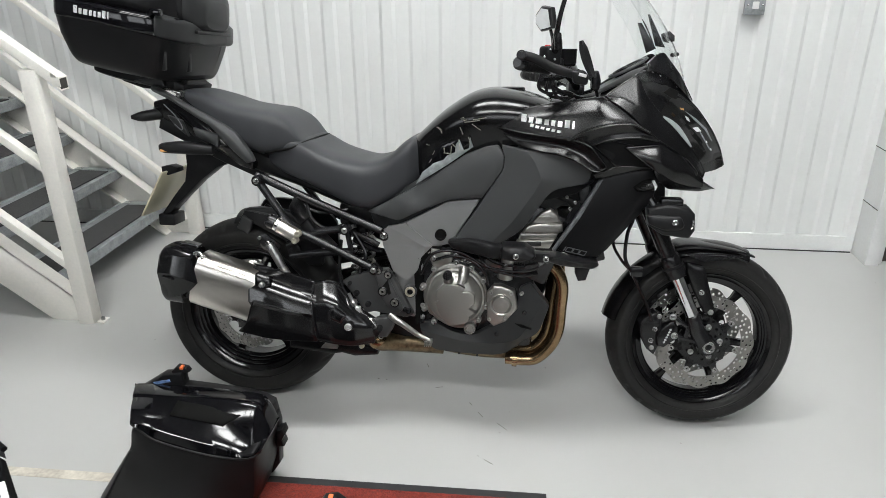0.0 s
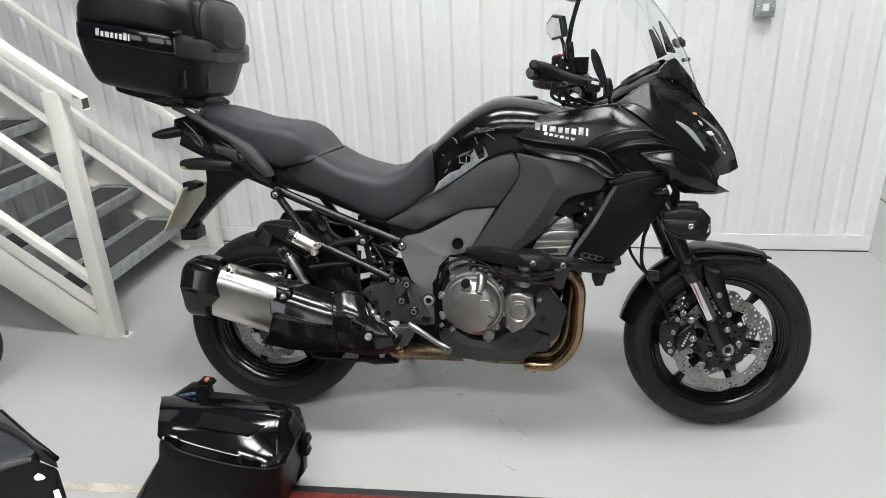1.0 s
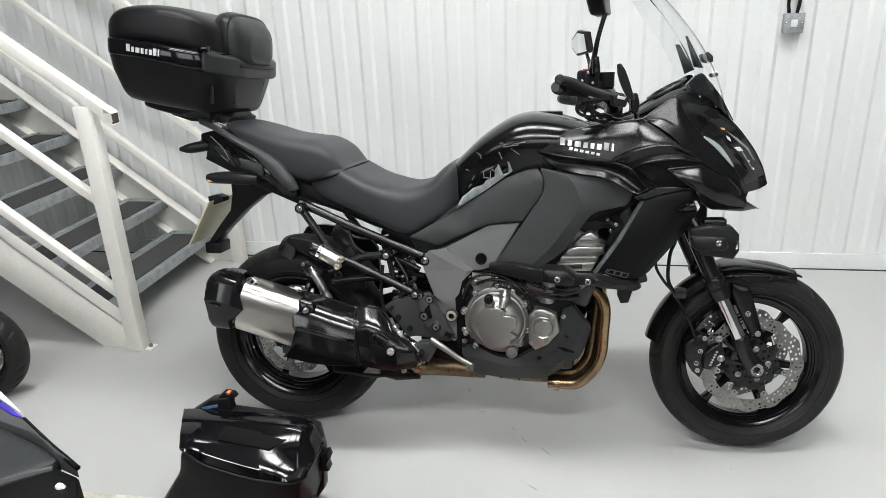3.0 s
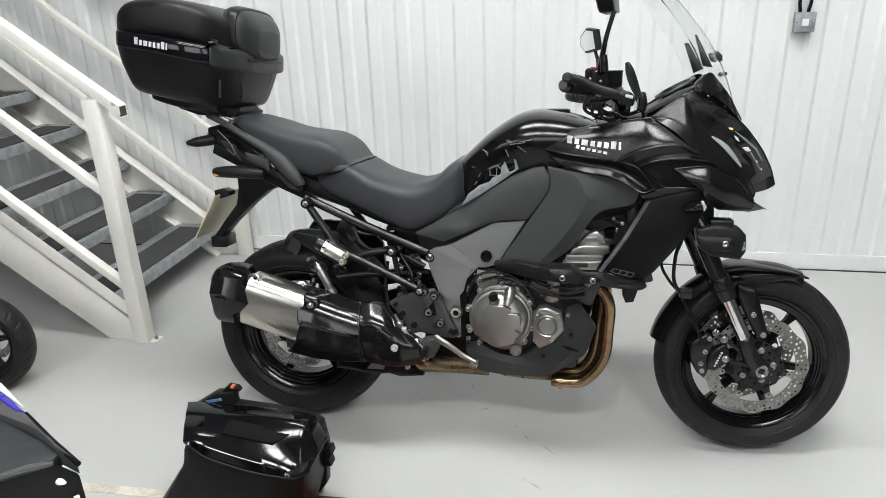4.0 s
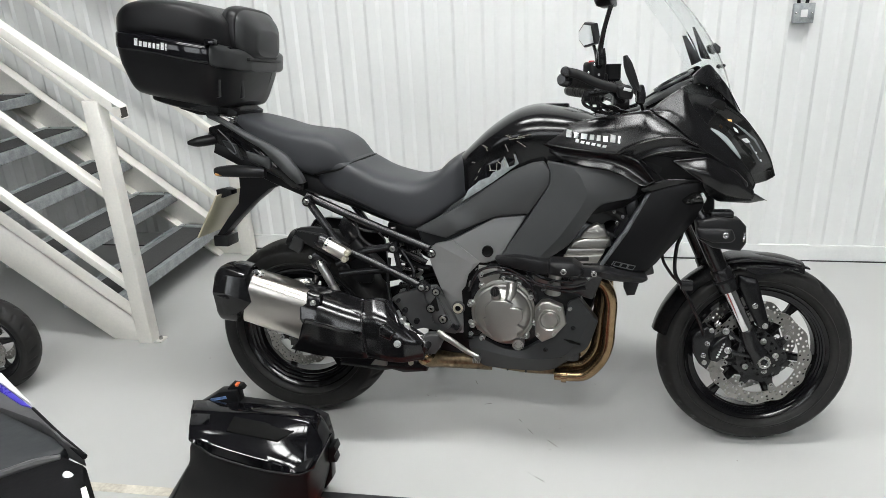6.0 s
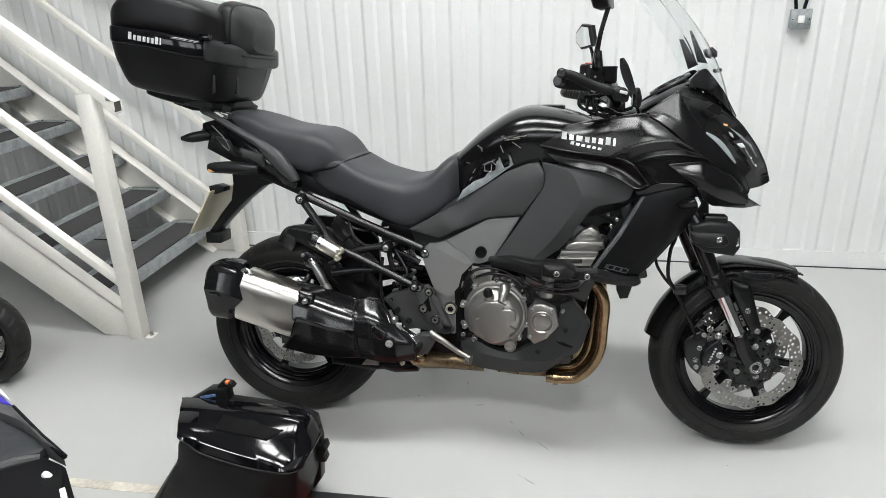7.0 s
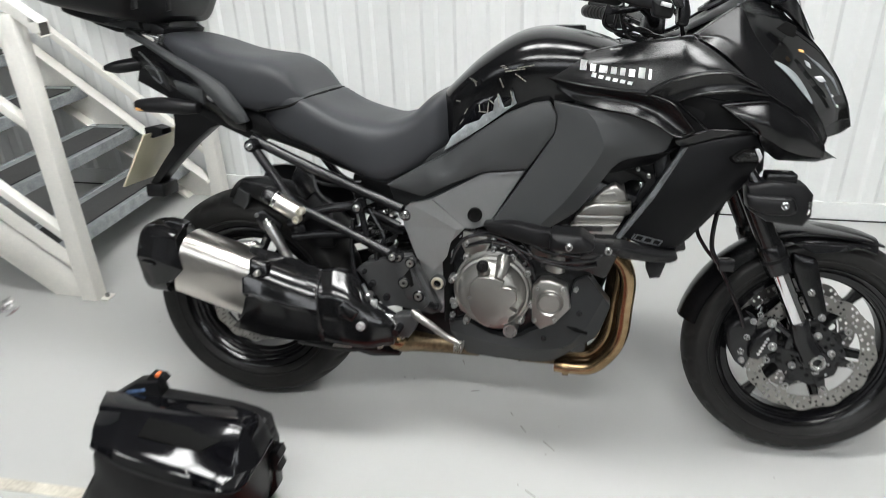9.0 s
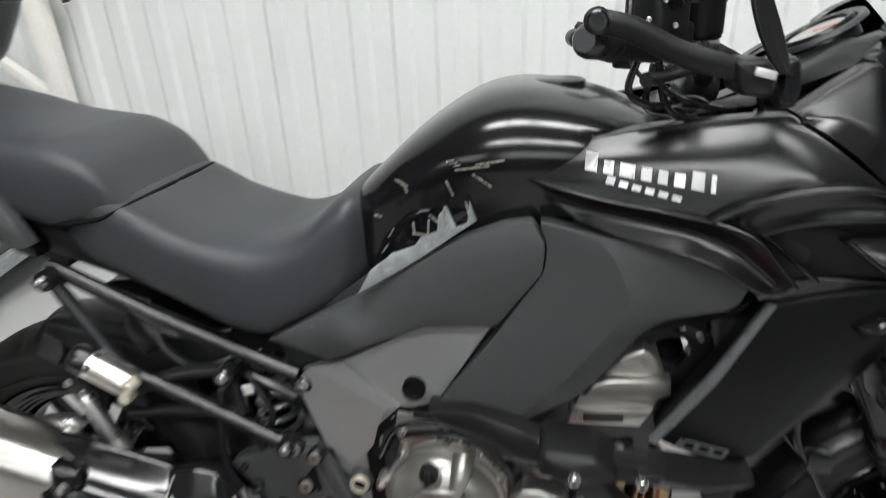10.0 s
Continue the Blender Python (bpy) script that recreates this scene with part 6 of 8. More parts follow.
part("clamp_nut", lathe([(0.0, -0.182), (0.006, -0.182), (0.0095, -0.178), (0.0095, -0.15)], 0.472, 0, 0.292, 8), ALLOY, bike)
part("clamp_bolt", bolt(0.402, -0.150, 0.244, 0.009, 0.010), CREAM_METAL, bike)
part("collector", body([(0.452, 0.224, 0.238, 0.02), (0.466, 0.206, 0.250, 0.06), (0.50, 0.197, 0.256, 0.085), (0.60, 0.197, 0.254, 0.092), (0.626, 0.201, 0.248, 0.092), (0.638, 0.206, 0.236, 0.09), (0.66, 0.206, 0.250, 0.09), (0.72, 0.198, 0.25, 0.095), (0.79, 0.191, 0.25, 0.095), (0.857, 0.191, 0.235, 0.09), (0.888, 0.188, 0.222, 0.085)], 28, 4, 3), STAINED, bike, "sooty exhaust collector")
for x, z in ((0.715, 0.226), (0.775, 0.222), (0.876, 0.205)):
    part("collector_weld", tube([(x, -0.093, z + 0.018), (x + 0.001, -0.0945, z + 0.004), (x, -0.091, z - 0.016)], 0.0035, 8, 3), BLACK_METAL if x < 0.8 else ALLOY, bike)
for s in (-1, 1):
    part("header_pipe", tube([(0.955, s * 0.128, 0.555), (1.012, s * 0.128, 0.528), (1.037, s * 0.125, 0.475), (1.036, s * 0.115, 0.39), (1.032, s * 0.108, 0.318), (1.010, s * 0.105, 0.262), (0.968, s * 0.105, 0.218), (0.925, s * 0.102, 0.208), (0.87, s * 0.095, 0.207)], 0.0195, 18, 7), BRONZE, bike, "golden heat-stained header pipe")
    part("header_pipe", tube([(0.955, s * 0.055, 0.555), (1.0, s * 0.058, 0.53), (1.020, s * 0.062, 0.47), (1.012, s * 0.068, 0.40), (1.006, s * 0.072, 0.34), (0.994, s * 0.074, 0.285), (0.962, s * 0.072, 0.243), (0.918, s * 0.068, 0.232), (0.87, s * 0.06, 0.224)], 0.0195, 18, 7), BRONZE, bike, "golden heat-stained header pipe")
part("header_clamp", lathe([(0.021, -0.008), (0.0245, -0.008), (0.0245, 0.008), (0.021, 0.008)], n=24, closed=True), BRONZE, bike).matrix_basis = pose(0.898, -0.100, 0.207, 0, 0, 90)

# engine
part("engine_block", box((0.60, -0.155, 0.27), (0.95, 0.155, 0.56), 0.02), BLACK_METAL, bike, "black engine case")
part("cylinder_block", moved(box((-0.10, -0.165, -0.11), (0.10, 0.165, 0.11), 0.012), Matrix.Translation((0.93, 0, 0.62)) @ Matrix.Rotation(radians(22), 4, "Y")), BLACK_METAL, bike)
ch = part("cylinder_head", prism([(0.945, 0.695), (0.962, 0.714), (0.988, 0.724), (1.010, 0.710), (1.020, 0.684), (0.930, 0.672)], -0.176, -0.10, 0.008, 3), HEAD_ALLOY, bike, "grey cast end of the cylinder head")
part("head_rib", prism([(0.922, 0.674), (0.950, 0.682), (1.026, 0.684), (1.028, 0.660), (1.010, 0.650), (0.908, 0.650)], -0.190, -0.10, 0.007, 3), HEAD_ALLOY, ch)
part("head_rib", prism([(0.904, 0.648), (1.014, 0.650), (1.008, 0.634), (0.897, 0.628)], -0.180, -0.10, 0.004), HEAD_ALLOY, ch)
part("head_rib", prism([(0.893, 0.627), (1.006, 0.634), (0.990, 0.606), (0.888, 0.604)], -0.189, -0.10, 0.005), HEAD_ALLOY, ch)
part("head_lid", prism([(0.952, 0.700), (0.986, 0.706), (0.994, 0.698), (0.958, 0.692)], -0.180, -0.17, 0.002), HEAD_ALLOY, ch)
part("head_block", moved(box((-0.06, -0.12, -0.08), (0.055, 0.16, 0.06), 0.012), Matrix.Translation((0.945, 0, 0.64)) @ Matrix.Rotation(radians(32), 4, "Y")), BLACK_METAL, bike)
# no slot is cut; a dark bar on the casting paints its shade
part("head_slot", moved(box((-0.028, -0.004, -0.007), (0.028, 0.004, 0.007), 0.003), Matrix.Translation((0.938, -0.1885, 0.619)) @ Matrix.Rotation(radians(-3), 4, "Y")), SOCKET_SHADE, bike, "dark bar in place of a slot in the casting")
for bx, bz in ((1.045, 0.725), (1.06, 0.745), (1.035, 0.76)):
    part("hose_fitting", bolt(bx, -0.17, bz, 0.005, 0.012), ALLOY, bike)
part("radiator_tank", prism([(0.99, 0.59), (1.12, 0.59), (1.19, 0.72), (1.12, 0.78), (1.06, 0.74)], -0.165, -0.14, 0.004), MATT, bike, "matt black radiator side tank")
part("coolant_hose", tube([(1.0, -0.14, 0.76), (1.05, -0.15, 0.745), (1.08, -0.15, 0.69), (1.06, -0.14, 0.62)], 0.014, 12, 5), RUBBER, bike, "black coolant hose")
part("radiator", moved(box((-0.02, -0.19, -0.11), (0.02, 0.19, 0.17), 0.006), Matrix.Translation((1.11, 0, 0.68)) @ Matrix.Rotation(radians(-14), 4, "Y")), BLACK_METAL, bike, "black radiator core")
CX, CZ = 0.708, 0.436
cc = part("clutch_cover", lathe([(0.0, -0.212), (0.040, -0.211), (0.058, -0.206), (0.072, -0.198), (0.082, -0.187), (0.0865, -0.178), (0.092, -0.176), (0.095, -0.172), (0.095, -0.15)], CX, 0, CZ, 72), GUNMETAL, bike, "gunmetal grey domed clutch cover")
part("cover_plateau", prism([(0.652, 0.430), (0.664, 0.436), (0.655, 0.446), (0.657, 0.468), (0.679, 0.490), (0.721, 0.490), (0.743, 0.480), (0.736, 0.466), (0.756, 0.468), (0.772, 0.460), (0.774, 0.432), (0.757, 0.414), (0.775, 0.402), (0.758, 0.388), (0.756, 0.372), (0.716, 0.358), (0.712, 0.364), (0.706, 0.356), (0.680, 0.370), (0.661, 0.398)], -0.2195, -0.19, 0.0045, 3), GUNMETAL, cc, "raised star-shaped middle of the cover")
part("cover_flange", prism([(CX + 0.100 * math.cos(a) + (0.012 if math.sin(a) < -0.6 else 0), CZ + 0.106 * math.sin(a)) for a in np.linspace(0, 2 * math.pi, 40, endpoint=False)], -0.168, -0.145, 0.004), GUNMETAL, cc)
for a in (30, 60, 128, 167, 204, 232, 318, 345):
    bx, bz = CX - 0.002 + 0.103 * math.cos(radians(a)), CZ + 0.109 * math.sin(radians(a))
    part("cover_boss", lathe([(0.0, -0.176), (0.009, -0.176), (0.010, -0.15)], bx, 0, bz, 14), GUNMETAL, cc)
    part("cover_bolt", bolt(bx, -0.178, bz, 0.0075, 0.008), ALLOY, cc)
part("oil_neck", tube([(0.692, -0.190, 0.490), (0.690, -0.203, 0.502), (0.689, -0.212, 0.512)], [0.020, 0.0165, 0.015], 18, 3), GUNMETAL, cc)
part("oil_cap", join(lathe([(0.0, -0.226), (0.012, -0.226), (0.0145, -0.222), (0.0145, -0.208)], 0.689, 0, 0.517, 18), box((0.685, -0.233, 0.506), (0.692, -0.224, 0.530), 0.002)), PLASTIC, cc, "black oil filler cap")
part("cover_rib", tube([(0.738, -0.185, 0.532), (0.736, -0.203, 0.514), (0.729, -0.218, 0.490)], [0.017, 0.016, 0.010], 14, 4), GUNMETAL, cc)
part("oil_window", lathe([(0.0, -0.186), (0.012, -0.186), (0.014, -0.190), (0.018, -0.190), (0.019, -0.15)], 0.757, 0, 0.338, 20), ALLOY, cc, "oil level window")
gc = part("starter_cover", prism([(0.808, 0.457), (0.827, 0.481), (0.851, 0.483), (0.892, 0.467), (0.904, 0.413), (0.868, 0.369), (0.831, 0.350), (0.810, 0.370)], -0.192, -0.15, 0.007, 3), GUNMETAL, bike, "gunmetal grey pulse cover")
part("cover_disc", lathe([(0.0, -0.199), (0.024, -0.1985), (0.027, -0.195), (0.0285, -0.193), (0.033, -0.196), (0.0345, -0.195), (0.036, -0.188)], 0.852, 0, 0.424, 40), GUNMETAL, gc)
for bx, bz in ((0.822, 0.462), (0.882, 0.461), (0.818, 0.375), (0.866, 0.380)):
    part("cover_bolt", bolt(bx, -0.190, bz, 0.0065, 0.009), ALLOY, gc)
part("thermostat", join(tube([(0.86, -0.15, 0.50), (0.865, -0.155, 0.54), (0.87, -0.15, 0.58)], [0.026, 0.022, 0.026], 16, 3), box((0.80, -0.165, 0.53), (0.93, -0.12, 0.575), 0.01)), GUNMETAL, bike, "grey cast engine mount")
part("engine_mount", prism([(0.632, 0.585), (0.69, 0.58), (0.70, 0.555), (0.69, 0.535), (0.64, 0.52), (0.628, 0.55)], -0.165, -0.12, 0.006), GUNMETAL, bike, "grey cast engine lug")
# shade of the gap by the engine case, painted as a black panel
part("case_wall", panel([(0.58, 0.33, 0.150), (0.575, 0.50, 0.150), (0.59, 0.56, 0.155), (0.62, 0.592, 0.160), (0.67, 0.592, 0.160), (0.632, 0.566, 0.15), (0.612, 0.50, 0.14), (0.60, 0.40, 0.14), (0.60, 0.33, 0.14)], 0.0, 0.03, 0.003, 0.012, 0.006), RECESS_SHADE, bike, "black panel in place of a recess beside the engine case")
for bx, bz in ((0.642, 0.557), (0.708, 0.567), (0.71, 0.545), (0.612, 0.465), (0.606, 0.401), (0.606, 0.362), (0.966, 0.558), (0.913, 0.456)):
    part("engine_bolt", bolt(bx, -0.168, bz, 0.0075, 0.010), ALLOY, bike)
both("belly_pan", shell([
    [(0.600, 0.338, 0.165), (0.635, 0.350, 0.172), (0.711, 0.316, 0.180), (0.772, 0.313, 0.182), (0.824, 0.345, 0.182), (0.875, 0.374, 0.180), (0.904, 0.412, 0.178), (0.909, 0.474, 0.170), (0.938, 0.486, 0.158)],
    [(0.603, 0.318, 0.172), (0.640, 0.314, 0.182), (0.720, 0.298, 0.188), (0.775, 0.294, 0.190), (0.824, 0.293, 0.190), (0.875, 0.299, 0.188), (0.908, 0.312, 0.184), (0.946, 0.360, 0.172), (0.980, 0.432, 0.158)],
    [(0.607, 0.300, 0.158), (0.640, 0.247, 0.148), (0.710, 0.242, 0.148), (0.775, 0.239, 0.148), (0.830, 0.240, 0.148), (0.868, 0.248, 0.148), (0.915, 0.286, 0.152), (0.970, 0.326, 0.152), (0.996, 0.408, 0.146)]], 6, 5, 0.05, 0.003, (1,), 2), COWL_GREY, "dark grey engine cowl", 14)
part("belly_floor", body([(0.60, 0.28, 0.34, 0.14), (0.70, 0.245, 0.32, 0.15), (0.86, 0.242, 0.32, 0.15), (0.94, 0.27, 0.36, 0.13)], 20, 4, 4), PLASTIC, bike)
for bx, bz in ((0.842, 0.325), (0.607, 0.355), (0.925, 0.40)):
    part("pan_bolt", bolt(bx, -0.186, bz, 0.007, 0.006), BLACK_METAL, bike)
# slots are dark plates laid on the cowl to paint their shade
for q in ([(0.896, 0.362), (0.919, 0.358), (0.948, 0.344), (0.916, 0.350)], [(0.836, 0.312), (0.862, 0.309), (0.893, 0.300), (0.856, 0.303)]):
    part("cowl_slot", prism(q, -0.1865, -0.165, 0.002), RECESS_SHADE, bike, "dark plate in place of a slot in the engine cowl")
for bx, bz in ((0.735, 0.560), (0.752, 0.553), (0.775, 0.548), (0.790, 0.520), (0.800, 0.535), (0.86, 0.545), (0.835, 0.52)):
    part("hose_clamp", tube([(bx - 0.006, -0.178, bz - 0.004), (bx, -0.184, bz), (bx + 0.006, -0.178, bz + 0.004)], 0.0045, 8, 2), CAST_DARK if bx > 0.76 else ALLOY, bike)
for pts in ([(0.64, -0.17, 0.55), (0.70, -0.19, 0.572), (0.76, -0.19, 0.56), (0.80, -0.185, 0.52), (0.812, -0.18, 0.48)], [(0.66, -0.165, 0.585), (0.72, -0.18, 0.592), (0.79, -0.18, 0.575), (0.84, -0.175, 0.55), (0.92, -0.17, 0.54)], [(0.775, -0.18, 0.585), (0.80, -0.19, 0.55), (0.83, -0.185, 0.53), (0.90, -0.18, 0.515), (0.96, -0.17, 0.52)]):
    part("wire_loom", tube(pts, 0.005, 8, 6), BLACK_METAL, bike)
part("clutch_cable", tube([(0.60, -0.16, 0.50), (0.64, -0.185, 0.575), (0.72, -0.19, 0.585), (0.80, -0.19, 0.545), (0.88, -0.19, 0.53), (0.95, -0.185, 0.54), (0.985, -0.17, 0.565)], 0.0045, 8, 6), BLACK_METAL, bike)

# foot controls
part("foot_peg", tube([(0.475, -0.17, 0.330), (0.472, -0.21, 0.328), (0.470, -0.235, 0.326)], [0.008, 0.011, 0.010], 12, 3), BLACK_METAL, bike, "black rider footrest")
part("peg_pin", bolt(0.452, -0.192, 0.352, 0.008, 0.008), ALLOY, bike)
part("peg_mount", prism([(0.456, 0.352), (0.472, 0.360), (0.516, 0.364), (0.524, 0.350), (0.510, 0.318), (0.494, 0.296), (0.468, 0.294)], -0.195, -0.155, 0.006, 3), CAST_DARK, bike, "dark cast footrest mount")
part("brake_pedal", tube([(0.505, -0.198, 0.374), (0.522, -0.204, 0.364), (0.556, -0.208, 0.345), (0.597, -0.208, 0.317), (0.635, -0.214, 0.301)], [0.008, 0.0105, 0.0095, 0.008, 0.007], 14, 5, 0.8), GUNMETAL, bike, "bare alloy brake pedal")
part("pedal_tip", join(*[box((0.62 + 0.006 * k, -0.235, 0.288), (0.6235 + 0.006 * k, -0.195, 0.303), 0.001, 1) for k in range(4)]), GUNMETAL, bike)
part("brake_rod", tube([(0.374, -0.190, 0.436), (0.390, -0.191, 0.404), (0.420, -0.192, 0.368), (0.446, -0.194, 0.350)], [0.005, 0.006, 0.0065, 0.006], 10, 4), ALLOY, bike, "threaded brake push rod")
part("rod_sleeve", tube([(0.440, -0.194, 0.358), (0.446, -0.194, 0.350), (0.464, -0.195, 0.327)], [0.006, 0.0095, 0.0085], 12, 3), ALLOY, bike)
part("rod_block", box((0.396, -0.203, 0.372), (0.412, -0.186, 0.396), 0.003), SILVER, bike, "white brake switch block")
part("rod_joint", lathe([(0.0, -0.203), (0.007, -0.203), (0.010, -0.199), (0.010, -0.175)], 0.388, 0, 0.404, 16), ALLOY, bike)
part("chain_adjuster", join(prism([(0.150, 0.240), (0.185, 0.262), (0.232, 0.264), (0.262, 0.246), (0.330, 0.240), (0.452, 0.228), (0.450, 0.205), (0.372, 0.196), (0.330, 0.205), (0.300, 0.200), (0.150, 0.212)], -0.13, -0.08, 0.006)), BLACK_METAL, bike, "black shock linkage arm")
part("linkage_block", prism([(0.262, 0.226), (0.284, 0.250), (0.316, 0.244), (0.318, 0.226)], -0.15, -0.10, 0.004), HEAD_ALLOY, bike, "bare alloy linkage block")
part("side_stand", tube([(0.52, 0.14, 0.32), (0.46, 0.22, 0.20), (0.42, 0.285, 0.075), (0.41, 0.30, 0.052)], [0.014, 0.014, 0.012, 0.016], 12, 4), BLACK_METAL, bike, "black side stand, let down")

# crash protectors and fog lamps
both("crash_bracket", panel([(0.684, 0.619, 0.2), (0.754, 0.632, 0.22), (0.823, 0.627, 0.25), (0.853, 0.63, 0.27), (0.857, 0.589, 0.27), (0.832, 0.586, 0.26), (0.754, 0.59, 0.22), (0.698, 0.598, 0.2)], 0.006, 0.03, 0.005), PLASTIC, "black frame slider base")
both("crash_slider", panel([(0.852, 0.636, 0.30), (0.92, 0.639, 0.31), (0.952, 0.616, 0.31), (0.943, 0.6, 0.31), (0.897, 0.593, 0.31), (0.849, 0.598, 0.30)], 0.012, 0.06, 0.006), PLASTIC, "black frame slider")
both("crash_wing", panel([(0.968, 0.615, 0.30), (1.007, 0.618, 0.31), (1.054, 0.603, 0.295), (1.129, 0.588, 0.26), (1.132, 0.577, 0.255), (1.114, 0.567, 0.255), (1.017, 0.583, 0.29), (0.977, 0.598, 0.30)], 0.008, 0.05, 0.006), PLASTIC, "black frame slider wing")
both("crash_bridge", prism([(0.93, 0.622), (0.99, 0.618), (0.985, 0.59), (0.935, 0.592)], -0.295, -0.26, 0.005), PLASTIC)
part("crash_foot", prism([(1.062, 0.580), (1.108, 0.575), (1.096, 0.534), (1.074, 0.531), (1.064, 0.554)], -0.262, -0.235, 0.005), PLASTIC, bike)
part("crash_rod", tube([(0.90, -0.235, 0.585), (1.0, -0.25, 0.586), (1.08, -0.25, 0.580)], 0.006, 10, 4), BLACK_METAL, bike)
for bx, bz, y in ((0.894, 0.615, -0.326), (0.978, 0.608, -0.314)):
    sb = part("slider_bolt", bolt(bx, y, bz, 0.0085, 0.008), ALLOY, bike)
    part("bolt_socket", lathe([(0.0, y - 0.0086), (0.0038, y - 0.0086), (0.004, y - 0.004)], bx, 0, bz, 8), SOCKET_SHADE, sb)
for s in (-1, 1):
    sh = prism([(1.252, 0.752), (1.30, 0.764), (1.366, 0.757), (1.383, 0.738), (1.386, 0.692), (1.372, 0.668), (1.30, 0.676), (1.262, 0.700)], -0.262, -0.195, 0.010, 3)
    fog = part("fog_lamp", sh if s < 0 else mirrored(sh), PLASTIC, bike, "black boxed fog lamp")
    pn = panel([(1.25, 0.735, 0.268), (1.345, 0.732, 0.268), (1.356, 0.705, 0.268), (1.345, 0.694, 0.268), (1.30, 0.692, 0.268), (1.258, 0.708, 0.268)], 0.005, 0.010, 0.004, 0.012)
    part("lamp_cover", pn if s < 0 else mirrored(pn), PLASTIC, fog)
    hd_ = box((1.29, -0.25, 0.758), (1.35, -0.205, 0.778), 0.004)
    part("lamp_bracket", hd_ if s < 0 else mirrored(hd_), BLACK_METAL, fog)
    part("lamp_bolt", bolt(1.328, -0.273, 0.716, 0.008, 0.008) if s < 0 else mirrored(bolt(1.328, -0.273, 0.716, 0.008, 0.008)), CHROME, fog)
    part("lamp_glass", lathe([(0.0, 0.004), (0.028, 0.002), (0.031, -0.004)], n=24), LENS, fog).matrix_basis = pose(1.378, s * 0.235, 0.71, 0, 0, -90)
    part("lamp_arm", tube([(1.28, s * 0.235, 0.745), (1.25, s * 0.22, 0.79), (1.21, s * 0.2, 0.80)], 0.011, 10, 3), BLACK_METAL, fog)

# screen
def screen_sheet():
    verts, faces, nu, nv = [], [], 20, 22
    for side in (0, 0.004):
        for j in range(nv + 1):
            t = j / nv
            x, z = 1.385 - 0.245 * t + 0.045 * math.sin(math.pi * t) - side, 1.035 + 0.40 * t
            w = 0.135 + 0.032 * math.sin(math.pi * min(1, t * 1.15) * 0.75) - 0.10 * max(0, t - 0.86) / 0.14 * 0.6
            for i in range(nu + 1):
                u = i / nu * 2 - 1
                verts.append((x - 0.092 * u * u * (1 - 0.38 * t), u * w, z - 0.012 * u * u))
    m = (nu + 1) * (nv + 1)
    for j in range(nv):
        for i in range(nu):
            a = j * (nu + 1) + i
            faces.append((a, a + 1, a + nu + 2, a + nu + 1))
            faces.append((m + a + nu + 1, m + a + nu + 2, m + a + 1, m + a))
    for i in range(nu):
        faces.append((i + 1, i, m + i, m + i + 1))
        a = nv * (nu + 1) + i
        faces.append((a, a + 1, m + a + 1, m + a))
    for j in range(nv):
        a = j * (nu + 1)
        faces.append((a, a + nu + 1, m + a + nu + 1, m + a))
        b = a + nu
        faces.append((b + nu + 1, b, m + b, m + b + nu + 1))
    return verts, faces


ws = part("windscreen", screen_sheet(), SCREEN, bike, "clear acrylic windscreen")
ws.visible_shadow = False
GAUGE_FACE = material("pale_gauge_face", (0.28, 0.27, 0.26), 0.4, 0.0, 0.2, 60, 300)
both("screen_mount", shell([[(1.241, 1.140, 0.140), (1.262, 1.160, 0.128), (1.285, 1.172, 0.108), (1.306, 1.148, 0.100), (1.338, 1.112, 0.096), (1.380, 1.040, 0.088)], [(1.240, 1.120, 0.152), (1.262, 1.122, 0.148), (1.290, 1.112, 0.138), (1.314, 1.096, 0.128), (1.345, 1.068, 0.116), (1.376, 1.036, 0.104)]], 6, 4, 0.03, 0.002), TANK_BLACK, "gloss black screen surround")
part("screen_bracket", prism([(1.208, 1.252), (1.219, 1.252), (1.264, 1.182), (1.238, 1.170)], -0.105, -0.097, 0.002), BLACK_METAL, bike, "black screen bracket")
part("bracket_stay", prism([(1.240, 1.277), (1.246, 1.277), (1.296, 1.186), (1.268, 1.190)], -0.065, -0.058, 0.002), BLACK_METAL, bike, "black screen bracket")
both("screen_knob", prism([(1.300, 1.228), (1.308, 1.233), (1.323, 1.220), (1.324, 1.204), (1.309, 1.206), (1.303, 1.214)], -0.05, -0.02, 0.004, 3), BLACK_METAL, "black screen adjuster knob")
both("screen_bolt", lathe([(0.0, -0.008), (0.006, -0.008), (0.007, 0.008), (0, 0.008)], 1.336, -0.03, 1.168, 12), BLACK_METAL)
part("dashboard", body([(1.12, 1.045, 1.07, 0.09), (1.17, 1.05, 1.10, 0.11), (1.22, 1.06, 1.125, 0.11), (1.27, 1.08, 1.12, 0.08)], 24, 4, 3), PLASTIC, bike, "black instrument binnacle")
DIAL = Matrix(((0.88, 0.47, 0, 1.205), (0, 0, 1, 0.0), (0.47, -0.88, 0, 1.128), (0, 0, 0, 1)))
gz = part("gauge", moved(lathe([(0.0, -0.002), (0.038, -0.002), (0.040, -0.008), (0.046, -0.009), (0.049, -0.004), (0.050, 0.02), (0, 0.02)], n=36), DIAL), BLACK_METAL, bike, "round instrument with a black bezel")
part("gauge_face", moved(lathe([(0.0, -0.0035), (0.037, -0.0035), (0.0375, -0.001)], n=32), DIAL), GAUGE_FACE, gz, "pale grey instrument face")
part("gauge_needle", moved(box((-0.004, -0.0055, -0.001), (0.030, -0.0045, 0.001)), DIAL @ Matrix.Rotation(radians(50), 4, "Y")), RED_PLASTIC, gz, "red needle")
